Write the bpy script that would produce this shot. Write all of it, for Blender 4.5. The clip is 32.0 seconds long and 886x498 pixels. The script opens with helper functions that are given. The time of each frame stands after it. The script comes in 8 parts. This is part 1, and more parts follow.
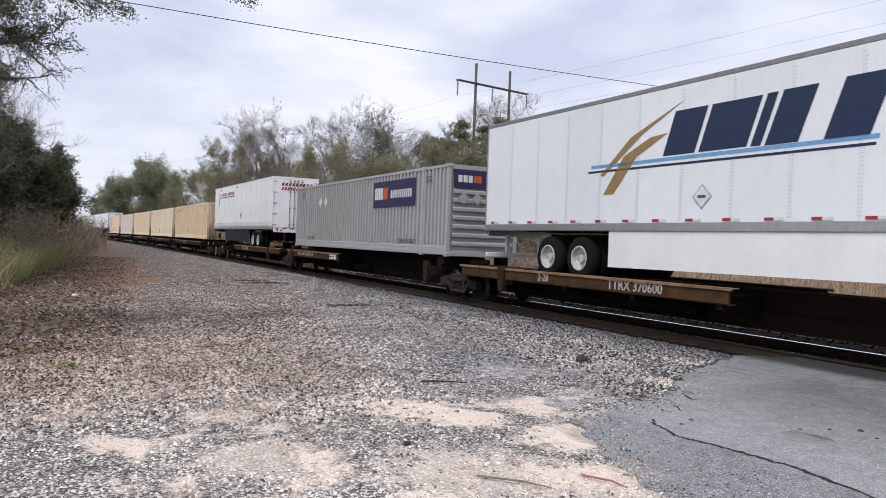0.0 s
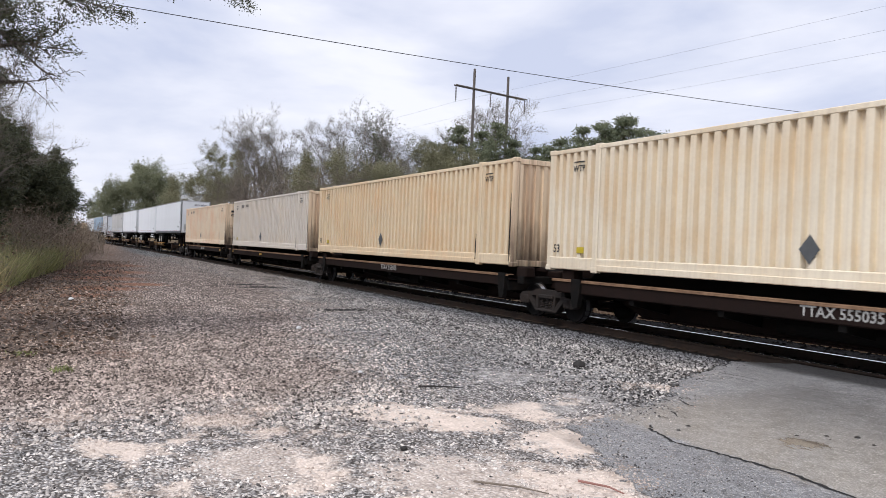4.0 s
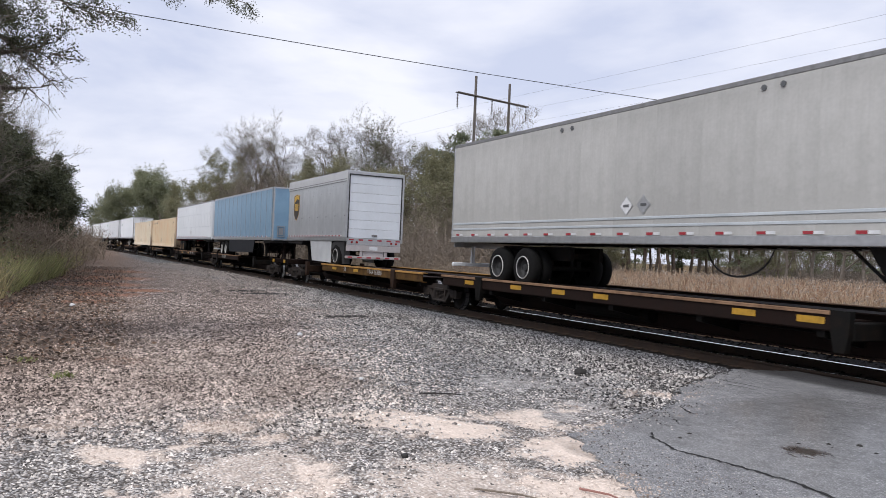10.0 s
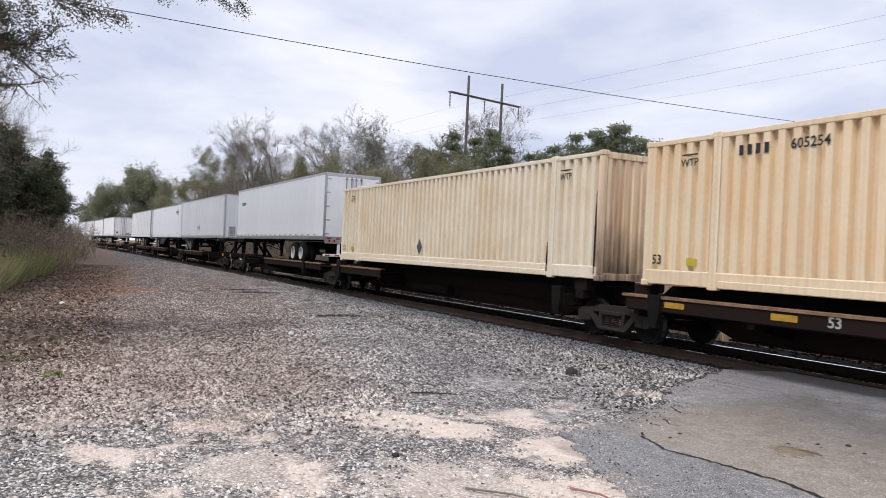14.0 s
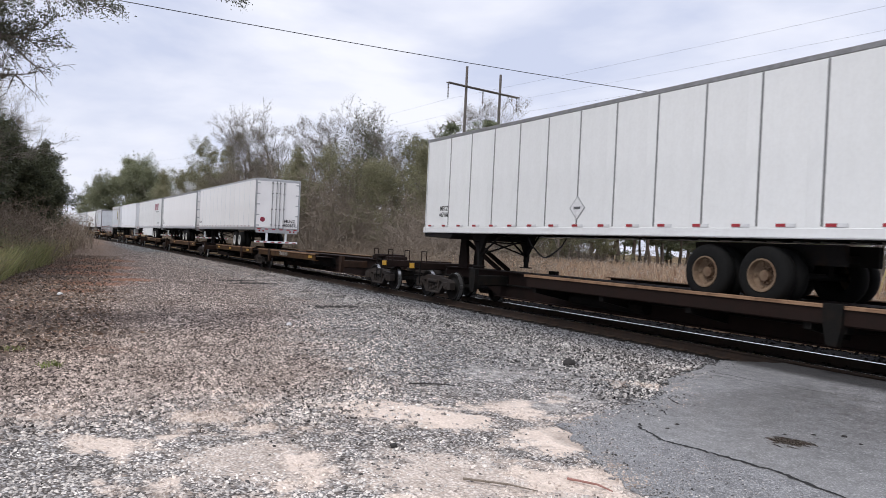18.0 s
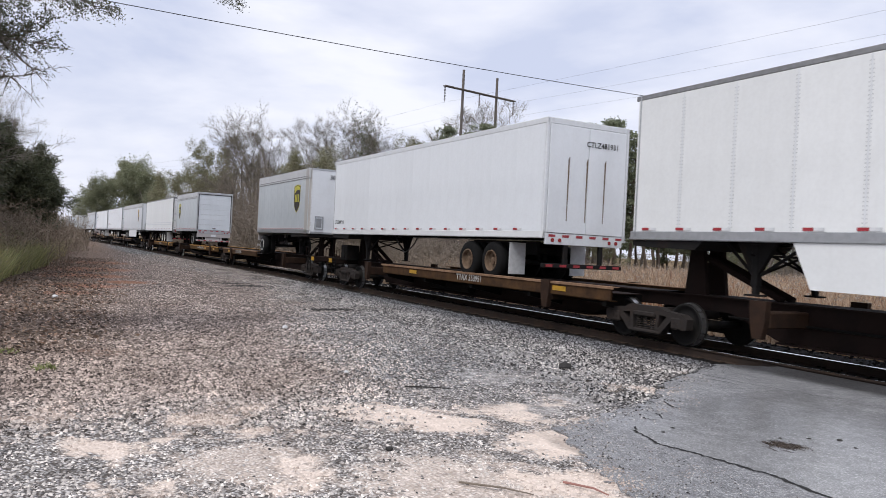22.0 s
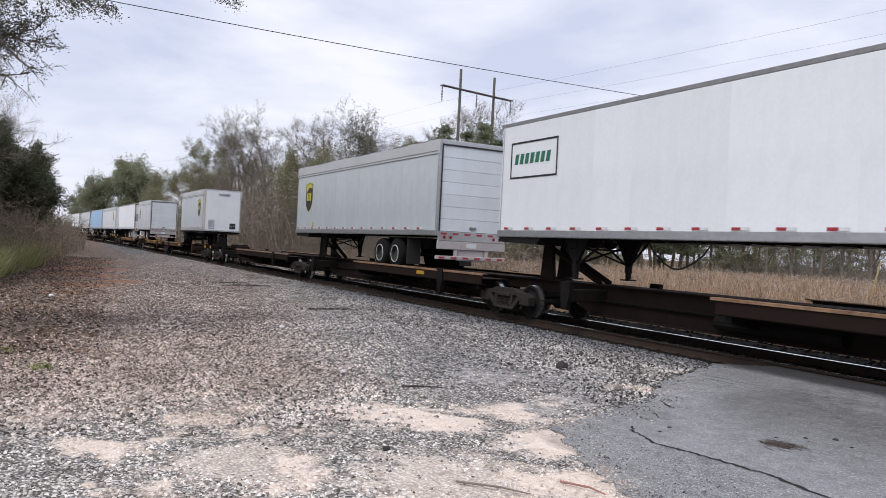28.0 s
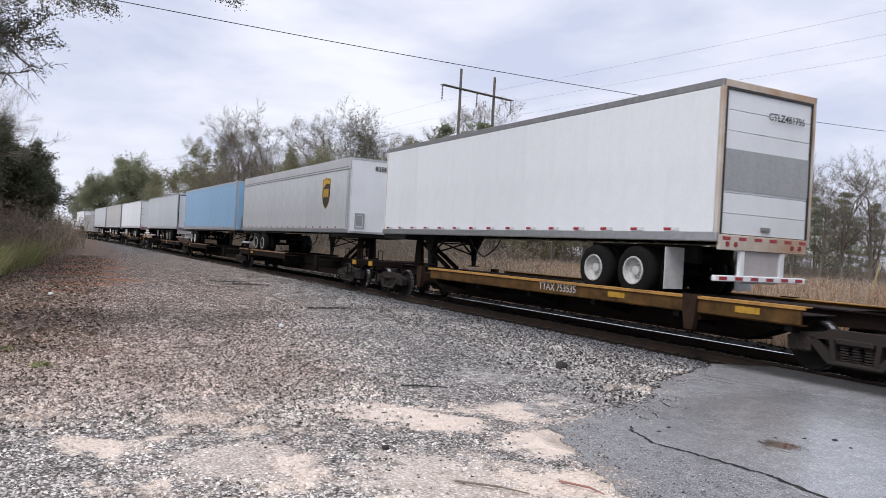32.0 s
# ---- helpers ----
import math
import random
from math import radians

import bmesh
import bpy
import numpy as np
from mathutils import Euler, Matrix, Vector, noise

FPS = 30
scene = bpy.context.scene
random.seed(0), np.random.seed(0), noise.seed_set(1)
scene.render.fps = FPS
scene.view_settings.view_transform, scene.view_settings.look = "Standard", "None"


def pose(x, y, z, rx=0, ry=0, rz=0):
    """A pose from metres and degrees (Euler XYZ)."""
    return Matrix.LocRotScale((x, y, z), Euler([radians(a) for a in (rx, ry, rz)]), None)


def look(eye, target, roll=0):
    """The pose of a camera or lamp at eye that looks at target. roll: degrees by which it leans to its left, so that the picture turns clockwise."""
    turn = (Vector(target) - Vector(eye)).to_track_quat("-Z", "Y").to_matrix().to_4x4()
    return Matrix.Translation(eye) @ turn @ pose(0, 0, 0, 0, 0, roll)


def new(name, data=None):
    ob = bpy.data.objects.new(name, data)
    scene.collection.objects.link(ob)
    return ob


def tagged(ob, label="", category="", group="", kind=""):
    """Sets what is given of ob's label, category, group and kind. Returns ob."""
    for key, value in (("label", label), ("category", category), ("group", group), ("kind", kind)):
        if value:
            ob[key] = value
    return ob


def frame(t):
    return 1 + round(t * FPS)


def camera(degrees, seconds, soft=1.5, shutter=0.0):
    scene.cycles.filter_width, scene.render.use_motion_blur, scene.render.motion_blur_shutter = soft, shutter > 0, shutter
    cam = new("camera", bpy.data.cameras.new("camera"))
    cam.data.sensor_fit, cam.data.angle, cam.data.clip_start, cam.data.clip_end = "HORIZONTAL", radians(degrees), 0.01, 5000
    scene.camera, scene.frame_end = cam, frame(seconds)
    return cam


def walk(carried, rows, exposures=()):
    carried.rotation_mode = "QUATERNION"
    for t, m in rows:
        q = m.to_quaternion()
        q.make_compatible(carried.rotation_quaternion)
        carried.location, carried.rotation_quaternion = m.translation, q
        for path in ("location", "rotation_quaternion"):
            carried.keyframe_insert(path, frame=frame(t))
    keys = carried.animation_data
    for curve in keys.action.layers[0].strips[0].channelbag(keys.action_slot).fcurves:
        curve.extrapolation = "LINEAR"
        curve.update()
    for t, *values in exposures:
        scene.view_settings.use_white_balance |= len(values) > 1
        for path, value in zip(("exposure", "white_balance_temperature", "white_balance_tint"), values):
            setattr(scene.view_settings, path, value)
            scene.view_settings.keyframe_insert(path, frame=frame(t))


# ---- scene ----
EXPO = 0.12
EYE = (0.0, 0.0, 1.80)


def aim(turn, tilt, roll):
    """Camera pose at EYE: turned from +y towards -x, tilted up, leaning left (degrees)."""
    a, b = radians(turn), radians(tilt)
    way = Vector((-math.sin(a) * math.cos(b), math.cos(a) * math.cos(b), math.sin(b)))
    return look(EYE, Vector(EYE) + way, roll)


cam = camera(60.47, 32.0, soft=0.6, shutter=0.05)
walk(cam, [
    (0.0, aim(62.82, -0.48, 2.09)),
    (0.5, aim(62.76, -0.42, 2.12)),
    (1.0, aim(62.73, -0.39, 2.16)),
    (1.5, aim(62.70, -0.36, 2.17)),
    (2.0, aim(62.67, -0.32, 2.24)),
    (2.5, aim(62.65, -0.26, 2.29)),
    (3.0, aim(62.65, -0.22, 2.28)),
    (3.5, aim(62.65, -0.14, 2.30)),
    (5.5, aim(62.66, -0.06, 2.34)),
    (6.0, aim(62.68, -0.04, 2.30)),
    (6.5, aim(62.70, 0.00, 2.23)),
    (7.0, aim(62.73, 0.06, 2.17)),
    (7.5, aim(62.73, 0.12, 2.16)),
    (8.0, aim(62.74, 0.19, 2.15)),
    (8.5, aim(62.78, 0.27, 2.22)),
    (9.0, aim(62.80, 0.33, 2.29)),
    (9.5, aim(62.81, 0.38, 2.37)),
    (10.0, aim(62.77, 0.41, 2.44)),
    (10.5, aim(62.68, 0.42, 2.45)),
    (11.0, aim(62.57, 0.42, 2.49)),
    (11.5, aim(62.49, 0.42, 2.56)),
    (12.0, aim(62.45, 0.43, 2.60)),
    (12.5, aim(62.45, 0.45, 2.65)),
    (13.0, aim(62.40, 0.43, 2.64)),
    (13.5, aim(62.28, 0.41, 2.71)),
    (14.0, aim(62.16, 0.40, 2.69)),
    (14.5, aim(62.04, 0.32, 2.72)),
    (16.5, aim(61.87, -0.12, 2.73)),
    (17.0, aim(61.89, -0.19, 2.75)),
    (17.5, aim(61.92, -0.24, 2.73)),
    (18.0, aim(61.98, -0.26, 2.74)),
    (18.5, aim(62.04, -0.26, 2.73)),
    (19.0, aim(62.05, -0.21, 2.76)),
    (19.5, aim(61.99, -0.14, 2.77)),
    (20.0, aim(61.90, -0.09, 2.86)),
    (20.5, aim(61.78, -0.03, 2.93)),
    (21.0, aim(61.70, -0.02, 2.89)),
    (21.5, aim(61.68, -0.01, 2.90)),
    (22.0, aim(61.71, -0.01, 2.88)),
    (22.5, aim(61.75, 0.04, 2.92)),
    (23.0, aim(61.79, 0.11, 2.87)),
    (23.5, aim(61.83, 0.21, 2.93)),
    (24.0, aim(61.79, 0.27, 2.94)),
    (24.5, aim(61.75, 0.27, 3.03)),
    (25.0, aim(61.70, 0.23, 3.00)),
    (25.5, aim(61.64, 0.18, 3.01)),
    (27.5, aim(61.55, 0.03, 2.93)),
    (28.0, aim(61.49, -0.04, 2.93)),
    (28.5, aim(61.48, -0.08, 2.88)),
    (29.0, aim(61.45, -0.07, 2.90)),
    (29.5, aim(61.44, -0.06, 2.88)),
    (30.0, aim(61.44, -0.02, 2.97)),
    (30.5, aim(61.47, 0.03, 3.01)),
    (31.0, aim(61.50, 0.03, 3.03)),
    (31.5, aim(61.49, -0.01, 3.09)),
    (32.0, aim(61.47, -0.08, 3.09)),
], exposures=[(0.0, EXPO, 6500, 10), (32.0, EXPO, 6500, 10)])

# ---- sky and light: bright overcast, soft sun behind cloud ----
SUN_EL, SUN_AZ = 52.0, 150.0          # degrees; azimuth clockwise from +y
world = bpy.data.worlds.new("world")
scene.world = world
world.use_nodes = True
wn, wl = world.node_tree.nodes, world.node_tree.links
wn.clear()
w_out, w_bg = wn.new("ShaderNodeOutputWorld"), wn.new("ShaderNodeBackground")
w_sky = wn.new("ShaderNodeTexSky")
w_sky.sky_type, w_sky.sun_disc = "NISHITA", False
w_sky.sun_elevation, w_sky.sun_rotation = radians(SUN_EL), radians(SUN_AZ)
w_sky.air_density, w_sky.dust_density = 1.0, 2.0
w_tc, w_map = wn.new("ShaderNodeTexCoord"), wn.new("ShaderNodeMapping")
w_map.inputs["Scale"].default_value = (1.0, 1.0, 3.2)
w_n1, w_n2 = wn.new("ShaderNodeTexNoise"), wn.new("ShaderNodeTexNoise")
w_n1.inputs["Scale"].default_value, w_n1.inputs["Detail"].default_value = 2.3, 6.0
w_n1.inputs["Roughness"].default_value, w_n1.inputs["Distortion"].default_value = 0.52, 0.35
w_n2.inputs["Scale"].default_value, w_n2.inputs["Detail"].default_value = 6.5, 4.0
w_add = wn.new("ShaderNodeMath")
w_add.operation = "MULTIPLY_ADD"
w_add.inputs[1].default_value = 0.35
w_ramp = wn.new("ShaderNodeValToRGB")
w_ramp.color_ramp.elements[0].position, w_ramp.color_ramp.elements[0].color = 0.52, (7.25, 7.85, 9.95, 1)
w_ramp.color_ramp.elements[1].position, w_ramp.color_ramp.elements[1].color = 0.82, (10.9, 11.05, 12.15, 1)
w_mix = wn.new("ShaderNodeMix")
w_mix.data_type = "RGBA"
w_mix.inputs[0].default_value = 0.92
wl.new(w_tc.outputs["Generated"], w_map.inputs["Vector"])
wl.new(w_map.outputs["Vector"], w_n1.inputs["Vector"])
wl.new(w_map.outputs["Vector"], w_n2.inputs["Vector"])
wl.new(w_n2.outputs["Fac"], w_add.inputs[0])
wl.new(w_n1.outputs["Fac"], w_add.inputs[2])
wl.new(w_add.outputs[0], w_ramp.inputs["Fac"])
wl.new(w_sky.outputs["Color"], w_mix.inputs[6])
wl.new(w_ramp.outputs["Color"], w_mix.inputs[7])
wl.new(w_mix.outputs[2], w_bg.inputs["Color"])
w_bg.inputs["Strength"].default_value = 0.085
wl.new(w_bg.outputs["Background"], w_out.inputs["Surface"])

sun = new("sun", bpy.data.lights.new("sun", "SUN"))
sun.data.energy, sun.data.angle, sun.data.color = 2.0, radians(25), (1.0, 0.98, 0.955)
sun_way = Vector((math.sin(radians(SUN_AZ)) * math.cos(radians(SUN_EL)),
                  math.cos(radians(SUN_AZ)) * math.cos(radians(SUN_EL)), math.sin(radians(SUN_EL))))
sun.matrix_world = look(sun_way * 60, (0, 0, 0))

# ---- materials ----
MATS = {}


def shader(name):
    m = bpy.data.materials.new(name)
    m.use_nodes = True
    return m, m.node_tree.nodes, m.node_tree.links, m.node_tree.nodes["Principled BSDF"]


def noise_node(nt, scale, detail=4.0, rough=0.55, coord="Object", stretch=(1, 1, 1)):
    n, l = nt.nodes, nt.links
    tc, mp, nz = n.new("ShaderNodeTexCoord"), n.new("ShaderNodeMapping"), n.new("ShaderNodeTexNoise")
    mp.inputs["Scale"].default_value = stretch
    nz.inputs["Scale"].default_value, nz.inputs["Detail"].default_value = scale, detail
    nz.inputs["Roughness"].default_value = rough
    if coord == "World":
        geo = n.new("ShaderNodeNewGeometry")
        l.new(geo.outputs["Position"], mp.inputs["Vector"])
    else:
        l.new(tc.outputs[coord], mp.inputs["Vector"])
    l.new(mp.outputs["Vector"], nz.inputs["Vector"])
    return nz.outputs["Fac"]


def ramp(nt, fac, p0, p1, c0=(0, 0, 0, 1), c1=(1, 1, 1, 1)):
    r = nt.nodes.new("ShaderNodeValToRGB")
    e = r.color_ramp.elements
    e[0].position, e[0].color, e[1].position, e[1].color = p0, c0, p1, c1
    nt.links.new(fac, r.inputs["Fac"])
    return r.outputs["Color"]


def blend(nt, fac, a, b, mode="MIX"):
    m = nt.nodes.new("ShaderNodeMix")
    m.data_type, m.blend_type = "RGBA", mode
    for sock, v in ((m.inputs[0], fac), (m.inputs[6], a), (m.inputs[7], b)):
        if isinstance(v, (int, float)):
            sock.default_value = v
        elif isinstance(v, tuple):
            sock.default_value = (*v, 1)[:4]
        else:
            nt.links.new(v, sock)
    return m.outputs[2]


def math_node(nt, op, a, b=None, c=None):
    m = nt.nodes.new("ShaderNodeMath")
    m.operation = op
    for sock, v in zip(m.inputs, (a, b, c)):
        if v is None:
            continue
        if isinstance(v, (int, float)):
            sock.default_value = v
        else:
            nt.links.new(v, sock)
    return m.outputs[0]


def bump(nt, height, strength, distance, bsdf):
    b = nt.nodes.new("ShaderNodeBump")
    b.inputs["Strength"].default_value, b.inputs["Distance"].default_value = strength, distance
    nt.links.new(height, b.inputs["Height"])
    nt.links.new(b.outputs["Normal"], bsdf.inputs["Normal"])


def paint(name, col, rough=0.45, dirt=0.3, dirt_col=(0.16, 0.12, 0.09), metal=0.0, streak=0.28, relief=0.0, alt=None, runs=0.0, panel=0.06):
    """Painted or coated metal with grime at two scales and run-down streaks."""
    if name in MATS:
        return MATS[name]
    m, n, l, b = shader(name)
    nt = m.node_tree
    big = ramp(nt, noise_node(nt, 0.7, 5), 0.42, 0.75)
    run = ramp(nt, noise_node(nt, 1.0, 4, 0.6, stretch=(4.0, 4.0, 0.22)), 0.45, 0.82)
    fine = ramp(nt, noise_node(nt, 14.0, 3), 0.35, 0.8)
    c = blend(nt, big, col, tuple(v * 0.90 for v in col))
    if alt:
        c = blend(nt, ramp(nt, noise_node(nt, 0.55, 6, 0.6), 0.42, 0.62), c, alt)
    mul = n.new("ShaderNodeMath")
    mul.operation = "MULTIPLY"
    l.new(run, mul.inputs[0])
    mul.inputs[1].default_value = dirt * streak
    c = blend(nt, mul.outputs[0], c, dirt_col)
    if runs:
        thin = ramp(nt, noise_node(nt, 1.0, 5, 0.65, stretch=(15.0, 15.0, 0.10)), 0.44, 0.70)
        mul3 = n.new("ShaderNodeMath")
        mul3.operation = "MULTIPLY"
        l.new(thin, mul3.inputs[0])
        mul3.inputs[1].default_value = runs
        c = blend(nt, mul3.outputs[0], c, tuple(0.5 * v + 0.5 * w for v, w in zip(col, dirt_col)))
    mul2 = n.new("ShaderNodeMath")
    mul2.operation = "MULTIPLY"
    l.new(fine, mul2.inputs[0])
    mul2.inputs[1].default_value = dirt * 0.35
    c = blend(nt, mul2.outputs[0], c, dirt_col)
    info = n.new("ShaderNodeObjectInfo")
    c = blend(nt, 1.0, c, ramp(nt, info.outputs["Random"], 0.0, 1.0, (1 - panel,) * 3 + (1,), (1.0, 1.0, 1.0, 1)), "MULTIPLY")
    l.new(c, b.inputs["Base Color"])
    rr = ramp(nt, noise_node(nt, 3.0, 3), 0.3, 0.8, (rough * 0.8,) * 3 + (1,), (min(1, rough * 1.25),) * 3 + (1,))
    l.new(rr, b.inputs["Roughness"])
    b.inputs["Metallic"].default_value = metal
    if relief:
        bump(nt, noise_node(nt, 1.6, 3), relief, 0.02, b)
    MATS[name] = m
    return m


def plain(name, col, rough=0.6, metal=0.0, var=0.25):
    if name in MATS:
        return MATS[name]
    m, n, l, b = shader(name)
    nt = m.node_tree
    f = ramp(nt, noise_node(nt, 9.0, 5), 0.3, 0.75)
    l.new(blend(nt, f, col, tuple(v * (1 - var) for v in col)), b.inputs["Base Color"])
    b.inputs["Roughness"].default_value, b.inputs["Metallic"].default_value = rough, metal
    MATS[name] = m
    return m


def rusty(name, col, rust=(0.10, 0.045, 0.022), amount=0.5, rough=0.8):
    if name in MATS:
        return MATS[name]
    m, n, l, b = shader(name)
    nt = m.node_tree
    f = ramp(nt, noise_node(nt, 2.2, 8, 0.65), 0.62 - amount * 0.3, 0.72)
    g = ramp(nt, noise_node(nt, 22.0, 4), 0.3, 0.8)
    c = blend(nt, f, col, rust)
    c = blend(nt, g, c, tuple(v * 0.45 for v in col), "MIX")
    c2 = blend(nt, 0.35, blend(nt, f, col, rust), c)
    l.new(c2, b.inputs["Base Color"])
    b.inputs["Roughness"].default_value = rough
    b.inputs["Specular IOR Level"].default_value = 0.12
    bump(nt, noise_node(nt, 30.0, 4), 0.25, 0.01, b)
    MATS[name] = m
    return m


REAR_GREY = paint("grey_rear_frame", (0.20, 0.20, 0.205), 0.5, 0.3)
WHITE = paint("white_trailer_paint", (0.79, 0.815, 0.84), 0.42, 0.16)
WHITE_BRIGHT = paint("bright_white_trailer_paint", (0.90, 0.89, 0.885), 0.42, 0.10, panel=0.03)
WHITE_WARM = paint("cream_white_paint", (0.79, 0.80, 0.795), 0.45, 0.18)
WHITE_DIRTY = paint("dusty_white_paint", (0.71, 0.73, 0.75), 0.5, 0.34)
GREY_PAINT = paint("weathered_grey_paint", (0.46, 0.455, 0.435), 0.5, 0.40, (0.16, 0.15, 0.135), alt=(0.57, 0.565, 0.545), runs=0.16, panel=0.16)
PALE_GREY = paint("pale_grey_paint", (0.47, 0.51, 0.54), 0.40, 0.24, alt=(0.555, 0.59, 0.615), runs=0.10)
SILVER = paint("silver_grey_paint", (0.44, 0.46, 0.48), 0.34, 0.28, metal=0.2, alt=(0.57, 0.595, 0.615), runs=0.12, panel=0.16)
SILVER_PALE = paint("pale_silver_paint", (0.56, 0.58, 0.60), 0.36, 0.22, metal=0.15, alt=(0.66, 0.685, 0.70), runs=0.08)
CORNER_GREY = paint("grey_corner_panel", (0.42, 0.40, 0.375), 0.45, 0.3)
BLUE_PAINT = paint("blue_trailer_paint", (0.185, 0.32, 0.455), 0.42, 0.3, (0.34, 0.42, 0.50), alt=(0.22, 0.37, 0.51))
BOX_GREY = paint("grey_container_paint", (0.40, 0.40, 0.40), 0.5, 0.3, alt=(0.36, 0.355, 0.35), runs=0.32)
YELLOW_BOX = paint("yellowed_container_paint", (0.84, 0.69, 0.48), 0.55, 0.30, (0.24, 0.12, 0.05), alt=(0.82, 0.61, 0.385), runs=0.40)
CREAM_BOX = paint("cream_container_paint", (0.88, 0.78, 0.61), 0.55, 0.26, (0.20, 0.11, 0.06), alt=(0.80, 0.66, 0.47), runs=0.32)
PALE_BOX = paint("off_white_container_paint", (0.74, 0.68, 0.61), 0.55, 0.22, (0.20, 0.13, 0.08), alt=(0.74, 0.66, 0.56), runs=0.32)
ORANGE_BOX = paint("tan_container_paint", (0.85, 0.72, 0.55), 0.55, 0.30, (0.24, 0.12, 0.06), alt=(0.82, 0.58, 0.40), runs=0.36)


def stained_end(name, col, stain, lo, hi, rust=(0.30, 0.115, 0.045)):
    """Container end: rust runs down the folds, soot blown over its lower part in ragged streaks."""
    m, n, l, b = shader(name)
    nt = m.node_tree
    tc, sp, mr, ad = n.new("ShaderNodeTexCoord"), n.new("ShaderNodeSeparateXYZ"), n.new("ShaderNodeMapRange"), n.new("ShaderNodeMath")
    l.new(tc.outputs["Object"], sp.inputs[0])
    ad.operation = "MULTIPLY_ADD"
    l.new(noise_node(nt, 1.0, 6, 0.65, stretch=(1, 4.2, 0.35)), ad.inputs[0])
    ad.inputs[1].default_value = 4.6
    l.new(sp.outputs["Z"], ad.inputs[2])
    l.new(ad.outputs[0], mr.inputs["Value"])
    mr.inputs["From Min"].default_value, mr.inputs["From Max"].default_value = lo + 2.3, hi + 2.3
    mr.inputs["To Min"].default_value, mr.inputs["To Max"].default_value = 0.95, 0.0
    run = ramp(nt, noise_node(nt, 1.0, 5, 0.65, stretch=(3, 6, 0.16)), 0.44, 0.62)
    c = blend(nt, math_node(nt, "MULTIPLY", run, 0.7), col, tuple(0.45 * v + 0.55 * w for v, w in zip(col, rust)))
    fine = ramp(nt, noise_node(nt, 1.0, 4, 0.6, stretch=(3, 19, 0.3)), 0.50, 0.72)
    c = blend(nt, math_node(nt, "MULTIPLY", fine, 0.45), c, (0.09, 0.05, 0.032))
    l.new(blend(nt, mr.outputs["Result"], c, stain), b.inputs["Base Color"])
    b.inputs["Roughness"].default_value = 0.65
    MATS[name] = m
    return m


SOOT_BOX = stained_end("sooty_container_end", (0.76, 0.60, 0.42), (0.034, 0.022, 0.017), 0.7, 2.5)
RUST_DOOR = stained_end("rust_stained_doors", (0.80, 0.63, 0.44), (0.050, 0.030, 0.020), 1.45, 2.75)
ROLL_DOOR = paint("roll_up_door_paint", (0.70, 0.745, 0.79), 0.38, 0.22, (0.25, 0.22, 0.2))
BAND = paint("pale_upper_band", (0.52, 0.53, 0.54), 0.45, 0.3)
MOULDING = paint("white_moulding", (0.74, 0.75, 0.75), 0.4, 0.2)
ALU = plain("aluminium_rail", (0.50, 0.51, 0.52), 0.38, 0.75, 0.2)
ALU_DARK = plain("dull_aluminium_rail", (0.28, 0.28, 0.28), 0.5, 0.5, 0.3)
ROOF = plain("aluminium_roof", (0.45, 0.46, 0.47), 0.5, 0.5, 0.2)
DARK_POST = plain("dark_grey_post", (0.10, 0.105, 0.11), 0.5)
STEEL_DARK = rusty("dark_chassis_steel", (0.016, 0.015, 0.015), (0.030, 0.020, 0.014), 0.3)
CAR_BROWN = rusty("brown_railcar_steel", (0.019, 0.0108, 0.0088), (0.014, 0.010, 0.0085), 0.6)
CAR_SILL = rusty("rusty_centre_sill", (0.016, 0.0092, 0.0076), (0.009, 0.0065, 0.006), 0.5)
CAR_BLACK = rusty("sooty_railcar_steel", (0.008, 0.0075, 0.007), (0.018, 0.012, 0.009), 0.35)
CAR_YELLOW = rusty("faded_yellow_railcar_paint", (0.105, 0.055, 0.024), (0.018, 0.012, 0.010), 1.10)
CAR_OCHRE = rusty("ochre_yellow_railcar_paint", (0.15, 0.080, 0.025), (0.024, 0.015, 0.011), 1.05)
CAR_FLANGE = rusty("orange_worn_flange", (0.46, 0.25, 0.075), (0.20, 0.11, 0.06), 0.5)
GUIDE_RUST = rusty("rusty_bracket", (0.045, 0.025, 0.016), (0.018, 0.012, 0.010), 0.8)
CAR_DECK = rusty("worn_deck_plate", (0.30, 0.185, 0.115), (0.11, 0.062, 0.040), 0.65)
TRUCK_STEEL = rusty("grimy_cast_steel", (0.034, 0.029, 0.027), (0.046, 0.033, 0.026), 0.45)
TREAD = plain("polished_wheel_tread", (0.42, 0.42, 0.43), 0.28, 0.9, 0.25)
WHEEL_FACE = rusty("greasy_wheel_face", (0.016, 0.015, 0.0145), (0.022, 0.016, 0.012), 0.4)
STICKER = plain("yellow_reflector", (0.52, 0.29, 0.03), 0.5, 0.0, 0.45)
LETTER_WHITE = plain("worn_white_lettering", (0.46, 0.45, 0.43), 0.65, 0.0, 0.4)
LETTER_BLACK = plain("black_lettering", (0.020, 0.020, 0.022), 0.55)
RUBBER = plain("tyre_rubber", (0.009, 0.009, 0.009), 0.9)
RUBBER.node_tree.nodes["Principled BSDF"].inputs["Specular IOR Level"].default_value = 0.15
BUMPER_PLATE = paint("dull_bumper_plate", (0.46, 0.43, 0.43), 0.5, 0.5)
RIM_WHITE = paint("white_wheel_rim", (0.55, 0.55, 0.54), 0.45, 0.5)
RIM_RUST = rusty("rusty_wheel_rim", (0.20, 0.145, 0.10), (0.075, 0.038, 0.024), 0.6)
RIM_DARK = plain("dark_wheel_rim", (0.035, 0.035, 0.036), 0.6)
